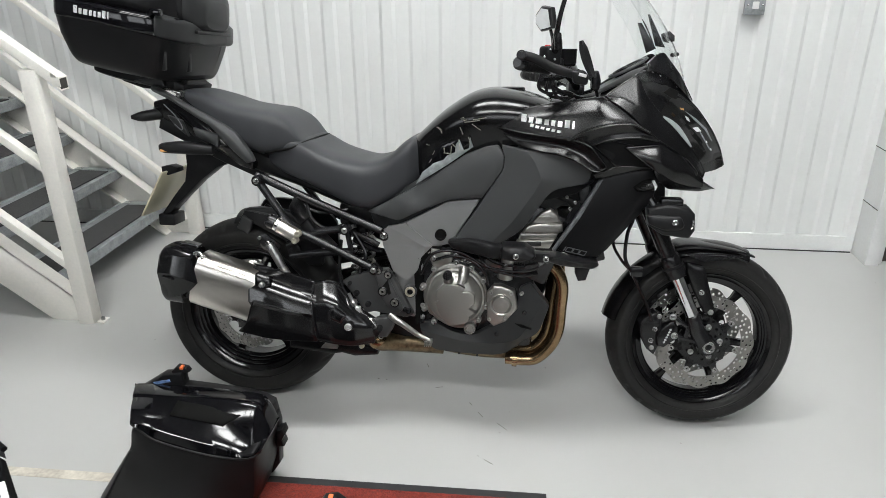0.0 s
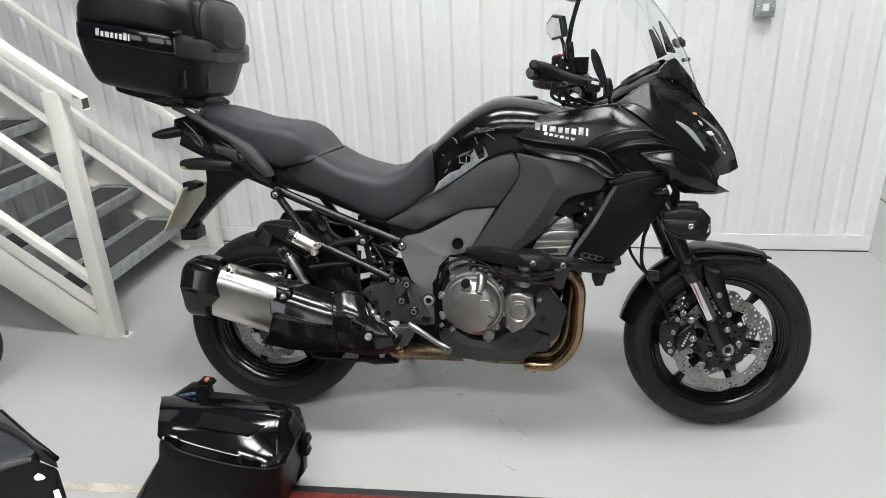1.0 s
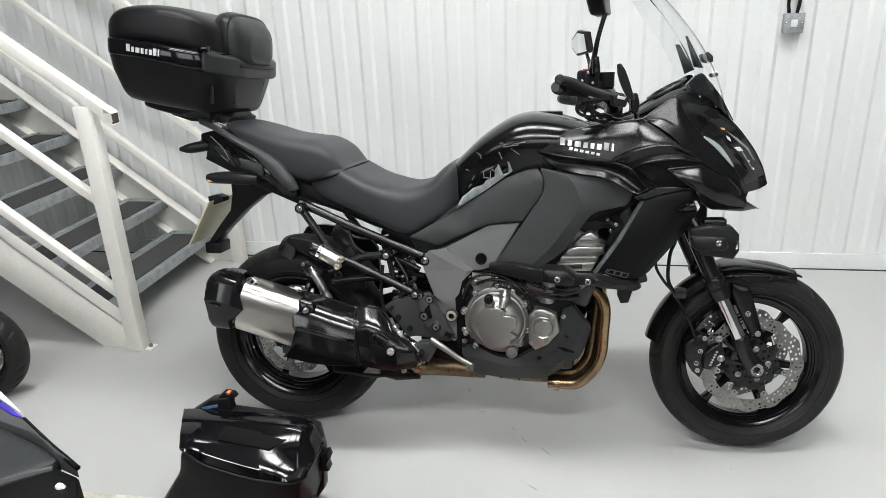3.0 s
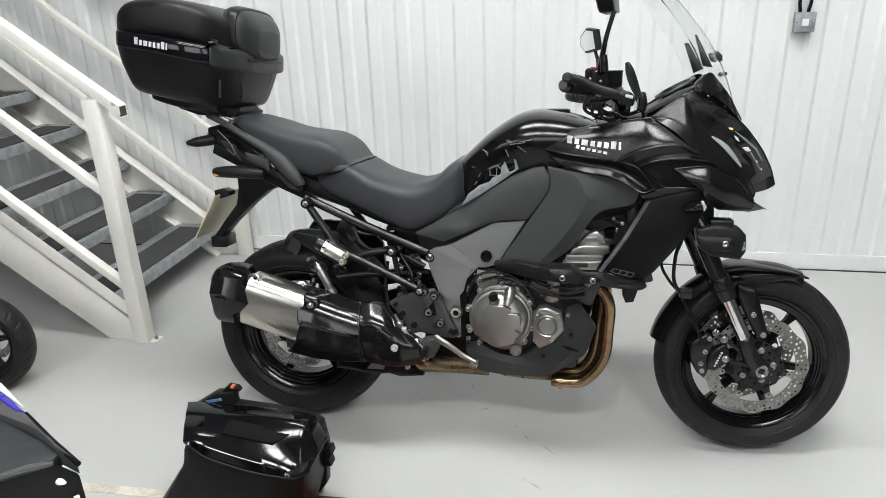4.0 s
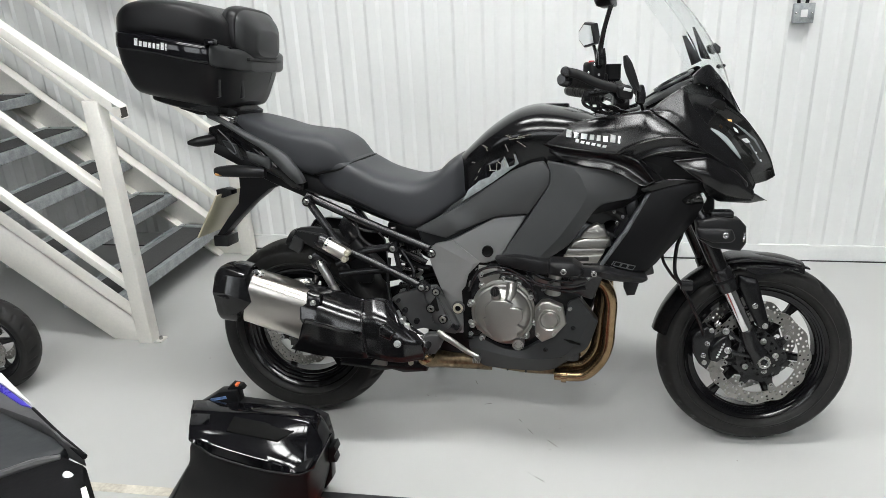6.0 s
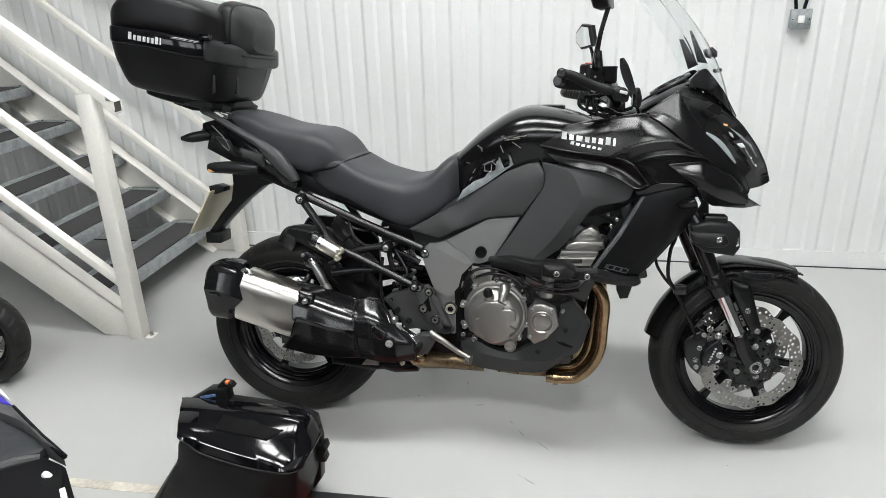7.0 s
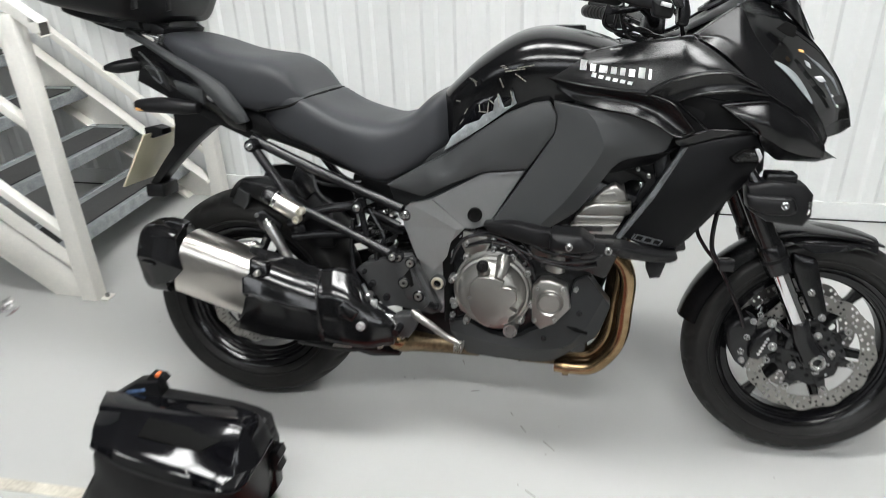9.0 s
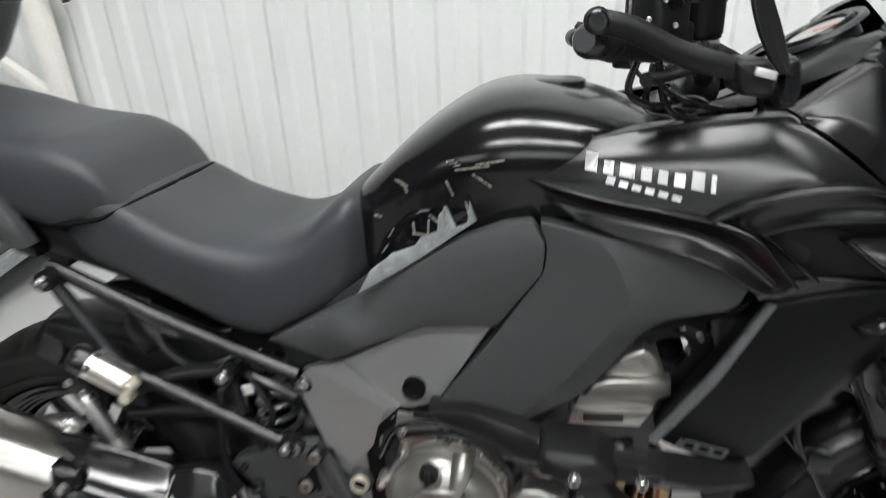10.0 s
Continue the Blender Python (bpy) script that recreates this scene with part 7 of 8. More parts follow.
part("gauge_trim", moved(lathe([(0.052, -0.004), (0.062, -0.006), (0.064, 0.0), (0.052, 0.004)], n=36, closed=True), DIAL), CAST_DARK, gz)

# handlebar and controls
DROP = 0.038  # the far end of the bar sits lower
part("handlebar", tube([(0.897, -0.30, 1.145), (0.965, -0.20, 1.135), (1.025, -0.11, 1.105), (1.05, -0.06, 1.075), (1.05, 0.07, 1.072), (1.035, 0.15, 1.085), (0.985, 0.29, 1.10), (0.905, 0.42, 1.135 - DROP)], 0.0125, 14, 6), BLACK_METAL, bike, "black tubular handlebar")
part("bar_clamp", box((1.025, -0.06, 1.04), (1.075, 0.06, 1.095), 0.012), BLACK_METAL, bike)
part("top_yoke", body([(0.98, 1.005, 1.035, 0.06), (1.02, 1.0, 1.04, 0.13), (1.06, 1.0, 1.04, 0.13), (1.09, 1.005, 1.035, 0.06)], 24, 4, 4), BLACK_METAL, bike)
def inward(shape, s):
    """Brings the near half of the bar in, as the bars are turned."""
    return shape if s > 0 else ([(x - 0.006, y * 0.70, z) for x, y, z in shape[0]], shape[1])


for s in (-1, 1):
    dz = -DROP if s > 0 else 0.0
    lo = Matrix.Translation((0, 0, dz))
    g = part("grip", inward(moved(tube([(0.896, s * 0.435, 1.137), (0.93, s * 0.38, 1.133), (0.965, s * 0.32, 1.128)], [0.0175, 0.0165, 0.019], 18, 3), lo), s), RUBBER, bike, "black ribbed rubber grip")
    part("bar_end", inward(moved(tube([(0.885, s * 0.462, 1.140), (0.89, s * 0.45, 1.139), (0.898, s * 0.432, 1.137)], [0.012, 0.018, 0.018], 16, 2), lo), s), BLACK_METAL, g)
    for k in range(6):
        part("grip_ring", inward(moved(tube([(0.905 + 0.009 * k, s * (0.42 - 0.0155 * k), 1.1365 - 0.0011 * k), (0.907 + 0.009 * k, s * (0.4165 - 0.0155 * k), 1.136 - 0.0011 * k), (0.909 + 0.009 * k, s * (0.413 - 0.0155 * k), 1.136 - 0.0011 * k)], 0.0186, 16, 1), lo), s), RUBBER, g)
    part("switch_pod", inward(moved(join(box((-0.028, -0.026, -0.024), (0.018, 0.026, 0.027), 0.009, 3), box((-0.012, -0.020, -0.034), (0.030, 0.022, -0.004), 0.008, 3)), lo @ Matrix.Translation((0.976, s * 0.31, 1.158 if s < 0 else 1.125)) @ Matrix.Rotation(radians(-s * 30), 4, "Z")), s), PLASTIC, bike, "black switch housing")
    part("lever", inward(moved(tube([(1.02, s * 0.27, 1.115), (1.005, s * 0.33, 1.105), (0.975, s * 0.40, 1.10), (0.95, s * 0.44, 1.10)], [0.009, 0.008, 0.006, 0.008], 10, 5), lo), s), BLACK_METAL, bike, "black control lever")
    rail = [(0.889, -0.328, 1.159), (0.925, -0.330, 1.150), (0.965, -0.331, 1.130), (1.003, -0.332, 1.118), (1.030, -0.332, 1.112)] if s < 0 else [(0.895, 0.462, 1.158), (0.94, 0.458, 1.150), (1.0, 0.43, 1.128), (1.05, 0.38, 1.105), (1.075, 0.32, 1.092)]
    hgp = part("hand_guard", moved(tube(rail, [0.0125, 0.0125, 0.0125, 0.0125, 0.010], 16, 6, 0.6, (0, 1, 0.2)), lo), PLASTIC, bike, "black moulded hand guard")
    gb = bolt(0.890, -0.338, 1.159, 0.013, 0.008) if s < 0 else bolt(0.902, -0.472, 1.157, 0.010, 0.008)
    part("guard_bolt", moved(gb if s < 0 else mirrored(gb), lo), BLACK_METAL, hgp)
    if s < 0:
        part("hand_deflector", shell([
            [(1.047, 1.196, 0.288), (1.058, 1.180, 0.292), (1.069, 1.151, 0.298), (1.077, 1.125, 0.304), (1.083, 1.105, 0.308)],
            [(1.044, 1.195, 0.298), (1.048, 1.175, 0.304), (1.056, 1.150, 0.310), (1.064, 1.128, 0.315), (1.075, 1.108, 0.318)],
            [(1.039, 1.194, 0.300), (1.040, 1.172, 0.308), (1.047, 1.148, 0.314), (1.056, 1.128, 0.318), (1.068, 1.108, 0.322)]], 6, 4, 0.008, 0.002, (1,), 2), PLASTIC, hgp, "black curved wind deflector", 16)
        part("guard_block", panel([(1.018, 1.122, 0.340), (1.052, 1.123, 0.338), (1.066, 1.108, 0.330), (1.062, 1.084, 0.328), (1.027, 1.088, 0.338)], 0.006, 0.05, 0.005, 0.010), PLASTIC, hgp)
        part("guard_foot", panel([(1.075, 1.119, 0.304), (1.092, 1.123, 0.300), (1.100, 1.094, 0.296), (1.096, 1.069, 0.296), (1.076, 1.071, 0.304)], 0.005, 0.05, 0.004, 0.010), BLACK_METAL, hgp)
        # a silver chip put on the block as its glint
        part("guard_glint", moved(box((-0.010, -0.003, -0.004), (0.010, 0.003, 0.004), 0.001), Matrix.Translation((1.048, -0.346, 1.110)) @ Matrix.Rotation(radians(14), 4, "Y")), SILVER, hgp, "small silver chip painting a glint on the guard")
    top = Vector((0.998, s * 0.41, 1.315)) if s < 0 else Vector((0.975, 0.40, 1.262))
    arm = [(0.977, -0.22, 1.165), (0.977, -0.255, 1.19), (0.978, -0.30, 1.214), (0.985, -0.35, 1.262), top[:]] if s < 0 else [(0.985, 0.30, 1.10), (0.987, 0.33, 1.16), (0.987, 0.36, 1.215), (0.978, 0.39, 1.25), top[:]]
    mb = part("mirror_arm", tube(arm, [0.010, 0.009, 0.0075, 0.0060, 0.006], 14, 6), BLACK_METAL, bike, "black mirror stem")
    hd = [(-0.095, -0.032), (-0.075, 0.038), (0.01, 0.048), (0.075, 0.022), (0.08, -0.012), (0.03, -0.04)]
    place = (0.968, -0.43, 1.345) if s < 0 else (0.955, 0.42, 1.292)
    turn = Matrix.Translation(place) @ Matrix.Rotation(radians(90 + (8 if s < 0 else 27) * s), 4, "Z") @ Matrix.Rotation(radians(-6), 4, "X")
    flip = [(x * s * (0.74 if s > 0 else 1.18), z) for x, z in hd]
    flip = flip if s > 0 else list(reversed(flip))
    back = part("mirror_shell", moved(prism(flip, -0.03 if s < 0 else -0.014, 0.008, 0.005, 3), turn), PLASTIC, mb, "black mirror shell")
    part("mirror_glass", moved(prism([(x * 0.84, z * 0.82) for x, z in flip], 0.0085, 0.0105, 0.001, 1), turn), MIRROR, back, "mirror glass")
    if s < 0:
        part("stem_collar", tube([(0.985, -0.295, 1.176), (0.983, -0.300, 1.195), (0.982, -0.303, 1.216)], [0.0105, 0.0105, 0.008], 14, 3), BLACK_METAL, mb)
part("kill_switch", box((0.950, -0.230, 1.176), (0.966, -0.210, 1.188), 0.003), RED_PLASTIC, bike, "red engine switch")
RES = Matrix.Translation((1.016, -0.195, 1.158)) @ Matrix.Rotation(radians(90), 4, "X")
rv = part("brake_reservoir", moved(lathe([(0.0, -0.022), (0.020, -0.022), (0.0225, -0.018), (0.0225, 0.014), (0.0235, 0.016), (0.0235, 0.020), (0.0, 0.020)], n=28), RES), PLASTIC, bike, "round black brake fluid reservoir")
part("reservoir_lid", moved(lathe([(0.0, -0.026), (0.017, -0.026), (0.021, -0.023), (0.0215, -0.019), (0.0, -0.019)], n=28), RES), BLACK_METAL, rv)
for bx, bz in ((0.966, 1.176), (0.978, 1.150), (1.000, 1.128), (0.950, 1.156)):
    part("switch_screw", bolt(bx, -0.246, bz, 0.0032, 0.003), ALLOY, bike)
part("master_cylinder", tube([(0.99, -0.20, 1.132), (1.01, -0.19, 1.128), (1.035, -0.15, 1.125)], 0.012, 12, 3), ALLOY, bike, "bare alloy master cylinder")
for k, pts in enumerate(([(1.03, -0.15, 1.13), (1.09, -0.15, 1.09), (1.12, -0.12, 1.0), (1.15, -0.11, 0.9)], [(0.97, -0.20, 1.11), (0.99, -0.19, 1.05), (1.06, -0.16, 1.03), (1.10, -0.08, 1.0)], [(0.965, -0.20, 1.105), (0.965, -0.18, 1.055), (1.03, -0.12, 1.04), (1.09, 0.0, 1.02)], [(0.98, 0.27, 1.10), (1.0, 0.22, 1.05), (1.06, 0.16, 1.03), (1.10, 0.08, 1.0)], [(0.945, -0.22, 1.115), (0.938, -0.21, 1.076), (0.968, -0.20, 1.058), (1.02, -0.17, 1.062), (1.07, -0.12, 1.03)], [(1.0, -0.20, 1.12), (0.975, -0.20, 1.085), (1.01, -0.18, 1.06), (1.08, -0.12, 1.04)])):
    part("control_cable", tube(pts, 0.0045, 8, 6), BLACK_METAL, bike)
both("cockpit_cover", panel([(1.0, 1.03, 0.13), (1.10, 1.05, 0.15), (1.20, 1.10, 0.16), (1.25, 1.14, 0.13), (1.20, 1.12, 0.11), (1.10, 1.06, 0.10)], 0.004, 0.02, 0.003), PLASTIC, "black cockpit infill")

# badges as plain silver blocks, following the surface under them
def outer_side(shape, x, z):
    """How far the outer skin of a right-hand panel stands off at (x, z)."""
    near = sorted(shape[0], key=lambda v: (v[0] - x) ** 2 + (v[2] - z) ** 2)[:4]
    return -min(v[1] for v in near)


def badge(name, parent, label, x0, z0, x1, z1, height, widths, off, lean=0.0):
    """Plain blocks in the place of a maker's name, each a part of its own; off(x, z) is the surface."""
    total, at = sum(widths) + 0.55 * len(widths), 0.0
    for k, w in enumerate(widths):
        a, b = at / total, (at + w) / total
        at += w + 0.55
        quad = []
        for t, up in ((a, 0), (b, 0), (b, 1), (a, 1)):
            x, z = x0 + (x1 - x0) * t + lean * up * height, z0 + (z1 - z0) * t + height * up * (1.0, 0.72, 0.72, 0.72, 0.72, 0.72, 1.0, 0.95)[k % 8]
            quad.append((x, 0.0005 - off(x, z), z))
        v = quad + [(x, y - 0.0018, z) for x, y, z in quad]
        part(name, (v, [(3, 2, 1, 0), (4, 5, 6, 7), (0, 1, 5, 4), (1, 2, 6, 5), (2, 3, 7, 6), (3, 0, 4, 7)]), SILVER, parent, label)


badge("badge_block", bike, "plain silver block of the maker's badge", 0.893, 0.980, 1.047, 0.964, 0.0205, [1.1, 0.9, 1.3, 0.9, 0.8, 0.9, 1.0, 0.4], lambda x, z: outer_side(FLANK, x, z), 0.06)
badge("model_block", bike, "plain silver block of the model badge", 0.918, 0.9665, 1.008, 0.951, 0.009, [1, 1, 1, 1, 1, 1], lambda x, z: outer_side(FLANK, x, z), 0.25)
NUMERAL = Matrix.Translation((1.022, -0.2430, 0.618)) @ Matrix.Rotation(radians(12), 4, "Y") @ Matrix(((1, 0, 0.35, 0), (0, 1, 0, 0), (0, 0, 1, 0), (0, 0, 0, 1)))
part("numeral", moved(box((0.006, -0.001, 0.0), (0.0085, 0.002, 0.0125)), NUMERAL), EDGE_GREY, bike, "thin silver figure one")
for k in range(3):
    a = 0.0125 + 0.0195 * k
    ring = [(a, 0.0), (a + 0.0165, 0.0), (a + 0.0165, 0.0125), (a, 0.0125)]
    part("numeral", moved(join(*[box((min(p[0], q[0]) - 0.0009, -0.001, min(p[1], q[1]) - 0.0009), (max(p[0], q[0]) + 0.0009, 0.002, max(p[1], q[1]) + 0.0009)) for p, q in zip(ring, ring[1:] + ring[:1])]), NUMERAL), EDGE_GREY, bike, "thin silver figure nought")
# the front end is turned a little to the far side
STEER = Matrix.Translation((1.4845, -0.010, 0.2905)) @ Matrix.Rotation(radians(4.6), 4, Vector((-0.4384, 0, 0.8988))) @ Matrix.Translation((-FX, 0, -FZ))
for ob in list(bike.children):
    if ob.name.split(".")[0] in ("front_tyre", "front_tyre_ring", "front_rim", "front_brake_disc", "far_brake_disc", "fork_leg", "brake_caliper", "front_fender", "fender_blade", "fender_stay", "fender_strut", "stay_bolt"):
        ob.matrix_basis = STEER
# ---- top case on the rack ----
case = thing("top_case", pose(0, 2.015, 0, -8.5) @ Matrix.Translation((-0.25, 0, 1.12)) @ Matrix.Rotation(radians(4.2), 4, "Y") @ Matrix.Translation((0.25, 0, -1.12)), "large black hard top case on the rear rack", "top case")
def tapered(shape, cx, z_top, depth, amount):
    """Draws a moulding in towards its foot."""
    out = []
    for x, y, z in shape[0]:
        k = max(0.0, (z_top - z) / depth)
        f = 1 - amount * k ** 1.25
        out.append((cx + (x - cx) * f, y * f, z))
    return out, shape[1]


def short(shape):
    """Draws the case in from its front end."""
    return [(-0.5 + (x + 0.5) * 0.915, y, z) for x, y, z in shape[0]], shape[1]


part("lower_shell", short(tapered(body([(-0.494, 1.135, 1.285, 0.16), (-0.484, 1.116, 1.29, 0.225), (-0.44, 1.108, 1.288, 0.264), (-0.33, 1.097, 1.28, 0.279), (-0.22, 1.088, 1.272, 0.277), (-0.15, 1.082, 1.262, 0.252), (-0.105, 1.084, 1.255, 0.195), (-0.083, 1.10, 1.25, 0.11)], 64, 6, 8.0), -0.27, 1.24, 0.15, 0.21)), PLASTIC, case, "matt black grained lower shell")
part("lid", short(body([(-0.496, 1.290, 1.320, 0.16), (-0.482, 1.285, 1.346, 0.228), (-0.43, 1.28, 1.386, 0.262), (-0.34, 1.275, 1.400, 0.270), (-0.25, 1.27, 1.396, 0.26), (-0.18, 1.262, 1.380, 0.238), (-0.13, 1.255, 1.352, 0.19), (-0.11, 1.25, 1.32, 0.12)], 64, 6, 5.5)), PLASTIC, case, "matt black domed lid")
part("trim_band", short(body([(-0.500, 1.262, 1.302, 0.15), (-0.484, 1.246, 1.304, 0.230), (-0.44, 1.238, 1.302, 0.268), (-0.33, 1.229, 1.294, 0.284), (-0.24, 1.218, 1.284, 0.283), (-0.17, 1.209, 1.276, 0.266), (-0.125, 1.204, 1.270, 0.238), (-0.098, 1.202, 1.266, 0.200)], 64, 6, 7.0)), GLOSS, case, "gloss black trim band")
part("front_band", short(body([(-0.134, 1.205, 1.275, 0.256), (-0.125, 1.201, 1.272, 0.250), (-0.112, 1.199, 1.268, 0.232), (-0.096, 1.198, 1.264, 0.208), (-0.082, 1.196, 1.260, 0.165), (-0.070, 1.198, 1.256, 0.10)], 48, 6, 7.0)), COWL_GREY, case, "dark grey front band")
pad = part("backrest_pad", short(body([(-0.158, 1.265, 1.360, 0.125), (-0.148, 1.25, 1.395, 0.150), (-0.11, 1.24, 1.392, 0.150), (-0.075, 1.236, 1.365, 0.130), (-0.052, 1.245, 1.325, 0.08)], 44, 6, 3.6)), COWL_GREY, case, "ribbed black backrest pad")
part("pad_strip", short(body([(-0.134, 1.243, 1.396, 0.148), (-0.130, 1.242, 1.399, 0.1535), (-0.104, 1.240, 1.394, 0.1525), (-0.100, 1.240, 1.388, 0.146)], 44, 4, 3.6)), PLASTIC, pad, "dark centre strip of the pad")
part("pad_tab", short(box((-0.10, -0.12, 1.228), (-0.062, 0.12, 1.240), 0.004)), PLASTIC, pad)
part("reflector", body([(-0.504, 1.264, 1.295, 0.05), (-0.498, 1.262, 1.298, 0.16), (-0.480, 1.260, 1.300, 0.238)], 30, 4, 6.0), SMOKE, case, "smoked rear reflector")
badge("badge_block", case, "plain silver block of the maker's badge", -0.388, 1.258, -0.278, 1.246, 0.0205, [1.1, 0.9, 1.3, 0.9, 0.8, 0.9, 1.0, 0.4], lambda x, z: 0.2855, 0.05)
for x, z, y in ((-0.128, 1.130, -0.222), (-0.088, 1.128, -0.140)):
    part("shell_rib", short(prism([(x - 0.006, z - 0.015), (x + 0.004, z - 0.012), (x + 0.003, z + 0.04)], y + 0.004, y + 0.02, 0.002)), PLASTIC, case)
part("latch", short(box((-0.150, -0.256, 1.268), (-0.112, -0.236, 1.286), 0.003)), GLOSS, case)
part("mount_plate", short(body([(-0.475, 1.095, 1.112, 0.05), (-0.455, 1.086, 1.114, 0.09), (-0.37, 1.070, 1.106, 0.105), (-0.28, 1.060, 1.10, 0.115), (-0.18, 1.052, 1.095, 0.11), (-0.13, 1.056, 1.085, 0.07)], 28, 4, 5)), PLASTIC, case, "black mounting plate")

# ---- panniers on the floor ----
def pannier(m, side=1):
    def put(name, shape, mat_, parent, label="", sharp=32):
        if side < 0:
            shape = [(-x, y, z) for x, y, z in shape[0]], [tuple(reversed(f)) for f in shape[1]]
        return part(name, shape, mat_, parent, label, sharp)

    p = thing("pannier", m, "black hard motorcycle pannier with a glossy lid, standing on the floor", "pannier", "panniers on the floor")
    put("shell", panel([(-0.103, 0.290, 0.096), (-0.115, 0.228, 0.098), (-0.156, 0.155, 0.102), (-0.246, 0.02, 0.094), (-0.235, 0.003, 0.095), (-0.187, 0.001, 0.112), (-0.077, 0.0, 0.122), (0.05, 0.0, 0.130), (0.132, 0.0, 0.130), (0.190, 0.006, 0.108), (0.222, 0.10, 0.098), (0.238, 0.245, 0.094), (0.196, 0.232, 0.100), (0.06, 0.246, 0.100), (-0.031, 0.272, 0.100), (-0.066, 0.302, 0.098)], 0.004, 0.18, 0.012, 0.016, 0.015), PLASTIC, p, "matt black lower shell")
    put("back_shell", prism([(-0.10, 0.285), (-0.12, 0.20), (-0.21, 0.03), (-0.20, 0.002), (0.16, 0.002), (0.20, 0.04), (0.235, 0.22), (0.22, 0.27)], 0.05, 0.10, 0.012), PLASTIC, p)
    put("side_rail", panel([(-0.105, 0.225, 0.105), (-0.122, 0.215, 0.09), (-0.255, 0.025, 0.08), (-0.245, 0.008, 0.098), (-0.225, 0.035, 0.108)], 0.002, 0.05, 0.005, 0.014), PLASTIC, p, "ribbed black edge rail")
    rings = []
    for x, foot, sink, squeeze in spline([(-0.096, 0.306, -0.012, 0.97), (-0.090, 0.302, -0.003, 1.0), (-0.064, 0.290, 0.0, 1.0), (-0.031, 0.266, 0.0, 1.0), (0.06, 0.240, 0.0, 1.0), (0.13, 0.228, -0.002, 1.0), (0.196, 0.224, -0.008, 0.99), (0.222, 0.226, -0.022, 0.95), (0.244, 0.232, -0.072, 0.84), (0.25, 0.236, -0.10, 0.75)], 4):
        zc = max(foot + 0.012, 0.314 - 0.25 * (x + 0.09))
        prof = [(0.078, 0.305), (0.068, 0.318), (0.048, 0.325), (0.02, 0.3295), (0.006, 0.331), (-0.001, 0.330), (-0.007, 0.326), (-0.045, 0.45 * 0.329 + 0.55 * zc + 0.008), (-0.068, zc + 0.012), (-0.083, zc + 0.004), (-0.092, zc - 0.005), (-0.098, zc - 0.2 * (zc - foot)), (-0.104, foot + 0.15 * (zc - foot))]
        skew = 0.46 * max(0.0, min(1.0, (0.05 - x) / 0.14))
        ring = [(x - skew * (u + 0.104), u * squeeze, max(foot + 0.004, w + sink)) for u, w in prof]
        rings.append(ring + [(x, -0.1025 * squeeze, foot), (x - skew * 0.03, -0.08 * squeeze, foot), (x - skew * 0.18, 0.078 * squeeze, foot)])
    put("lid", skin(rings), GLOSS, p, "gloss black lid with a sharp crease", sharp=30)
    put("seam", tube([(-0.094, -0.098, 0.303), (-0.064, -0.1035, 0.287), (-0.031, -0.1045, 0.264), (0.06, -0.1045, 0.238), (0.13, -0.1045, 0.226), (0.196, -0.1035, 0.222), (0.225, -0.098, 0.224), (0.248, -0.08, 0.232)], 0.0025, 8, 6), PLASTIC, p)
    # the handle recess is a dark plate on the lid, painting its shade
    put("handle_well", moved(prism([(-0.062, -0.024), (0.085, -0.024), (0.135, 0.022), (-0.058, 0.022)], -0.002, 0.012, 0.002), Matrix.Translation((0.056, -0.036, 0.3135)) @ Matrix.Rotation(radians(8), 4, "Y") @ Matrix.Rotation(radians(-64), 4, "X")), RECESS_SHADE, p, "dark plate in place of the carrying handle recess")
    put("carrier_plate", prism([(-0.190, 0.262), (-0.186, 0.280), (-0.092, 0.343), (-0.035, 0.352), (-0.030, 0.312), (0.05, 0.306), (0.149, 0.297), (0.20, 0.285), (0.228, 0.270), (0.238, 0.20), (0.226, 0.06), (0.20, 0.02), (-0.15, 0.02), (-0.17, 0.06), (-0.180, 0.20)], 0.075, 0.112, 0.006), PLASTIC, p, "black mounting side")
    put("hook", prism([(-0.066, 0.325), (-0.068, 0.352), (-0.050, 0.368), (-0.022, 0.364), (-0.014, 0.352), (-0.028, 0.346), (-0.030, 0.325)], 0.085, 0.108, 0.004), PLASTIC, p)
    put("release_tab", box((-0.041, 0.083, 0.360), (-0.030, 0.100, 0.369), 0.003), ORANGE, p, "orange release tab")
    put("sticker", moved(box((-0.026, -0.001, -0.004), (0.026, 0.0012, 0.004)), Matrix.Translation((-0.095, 0.0735, 0.322)) @ Matrix.Rotation(radians(-14), 4, "Y")), BLUE_STICKER, p, "pale blue sticker")
    put("lug", prism([(0.220, 0.185), (0.252, 0.195), (0.257, 0.175), (0.247, 0.155), (0.252, 0.135), (0.228, 0.13)], 0.06, 0.10, 0.005), PLASTIC, p)
    put("plate_bolt", bolt(0.222, 0.074, 0.255, 0.007, 0.006), CHROME, p)
    return p


box_a = pannier(pose(0, 1.478, 0.0))
box_b = pannier(pose(0.50, 1.015, 0.010, 0, 0, 4), -1)

# ---- a second machine parked close to the camera: only the end of its seat reaches into view ----
other = thing("parked_motorcycle", pose(0, 0, 0), "black motorcycle parked close by, its squared seat end in view", "motorcycle")
DARK_BLUE = material("dark_blue_black_paint", (0.008, 0.008, 0.02), 0.10, 0.0, 0.2, 8, 300, rough_var=0.03)


def slab(outline, z0, z1, bevel):
    """A plate with an (x, y) outline."""
    v, f = prism([(x, y) for x, y in outline], -z1, -z0, bevel)
    return [(x, z, -y) for x, y, z in v], [tuple(reversed(q)) for q in f]


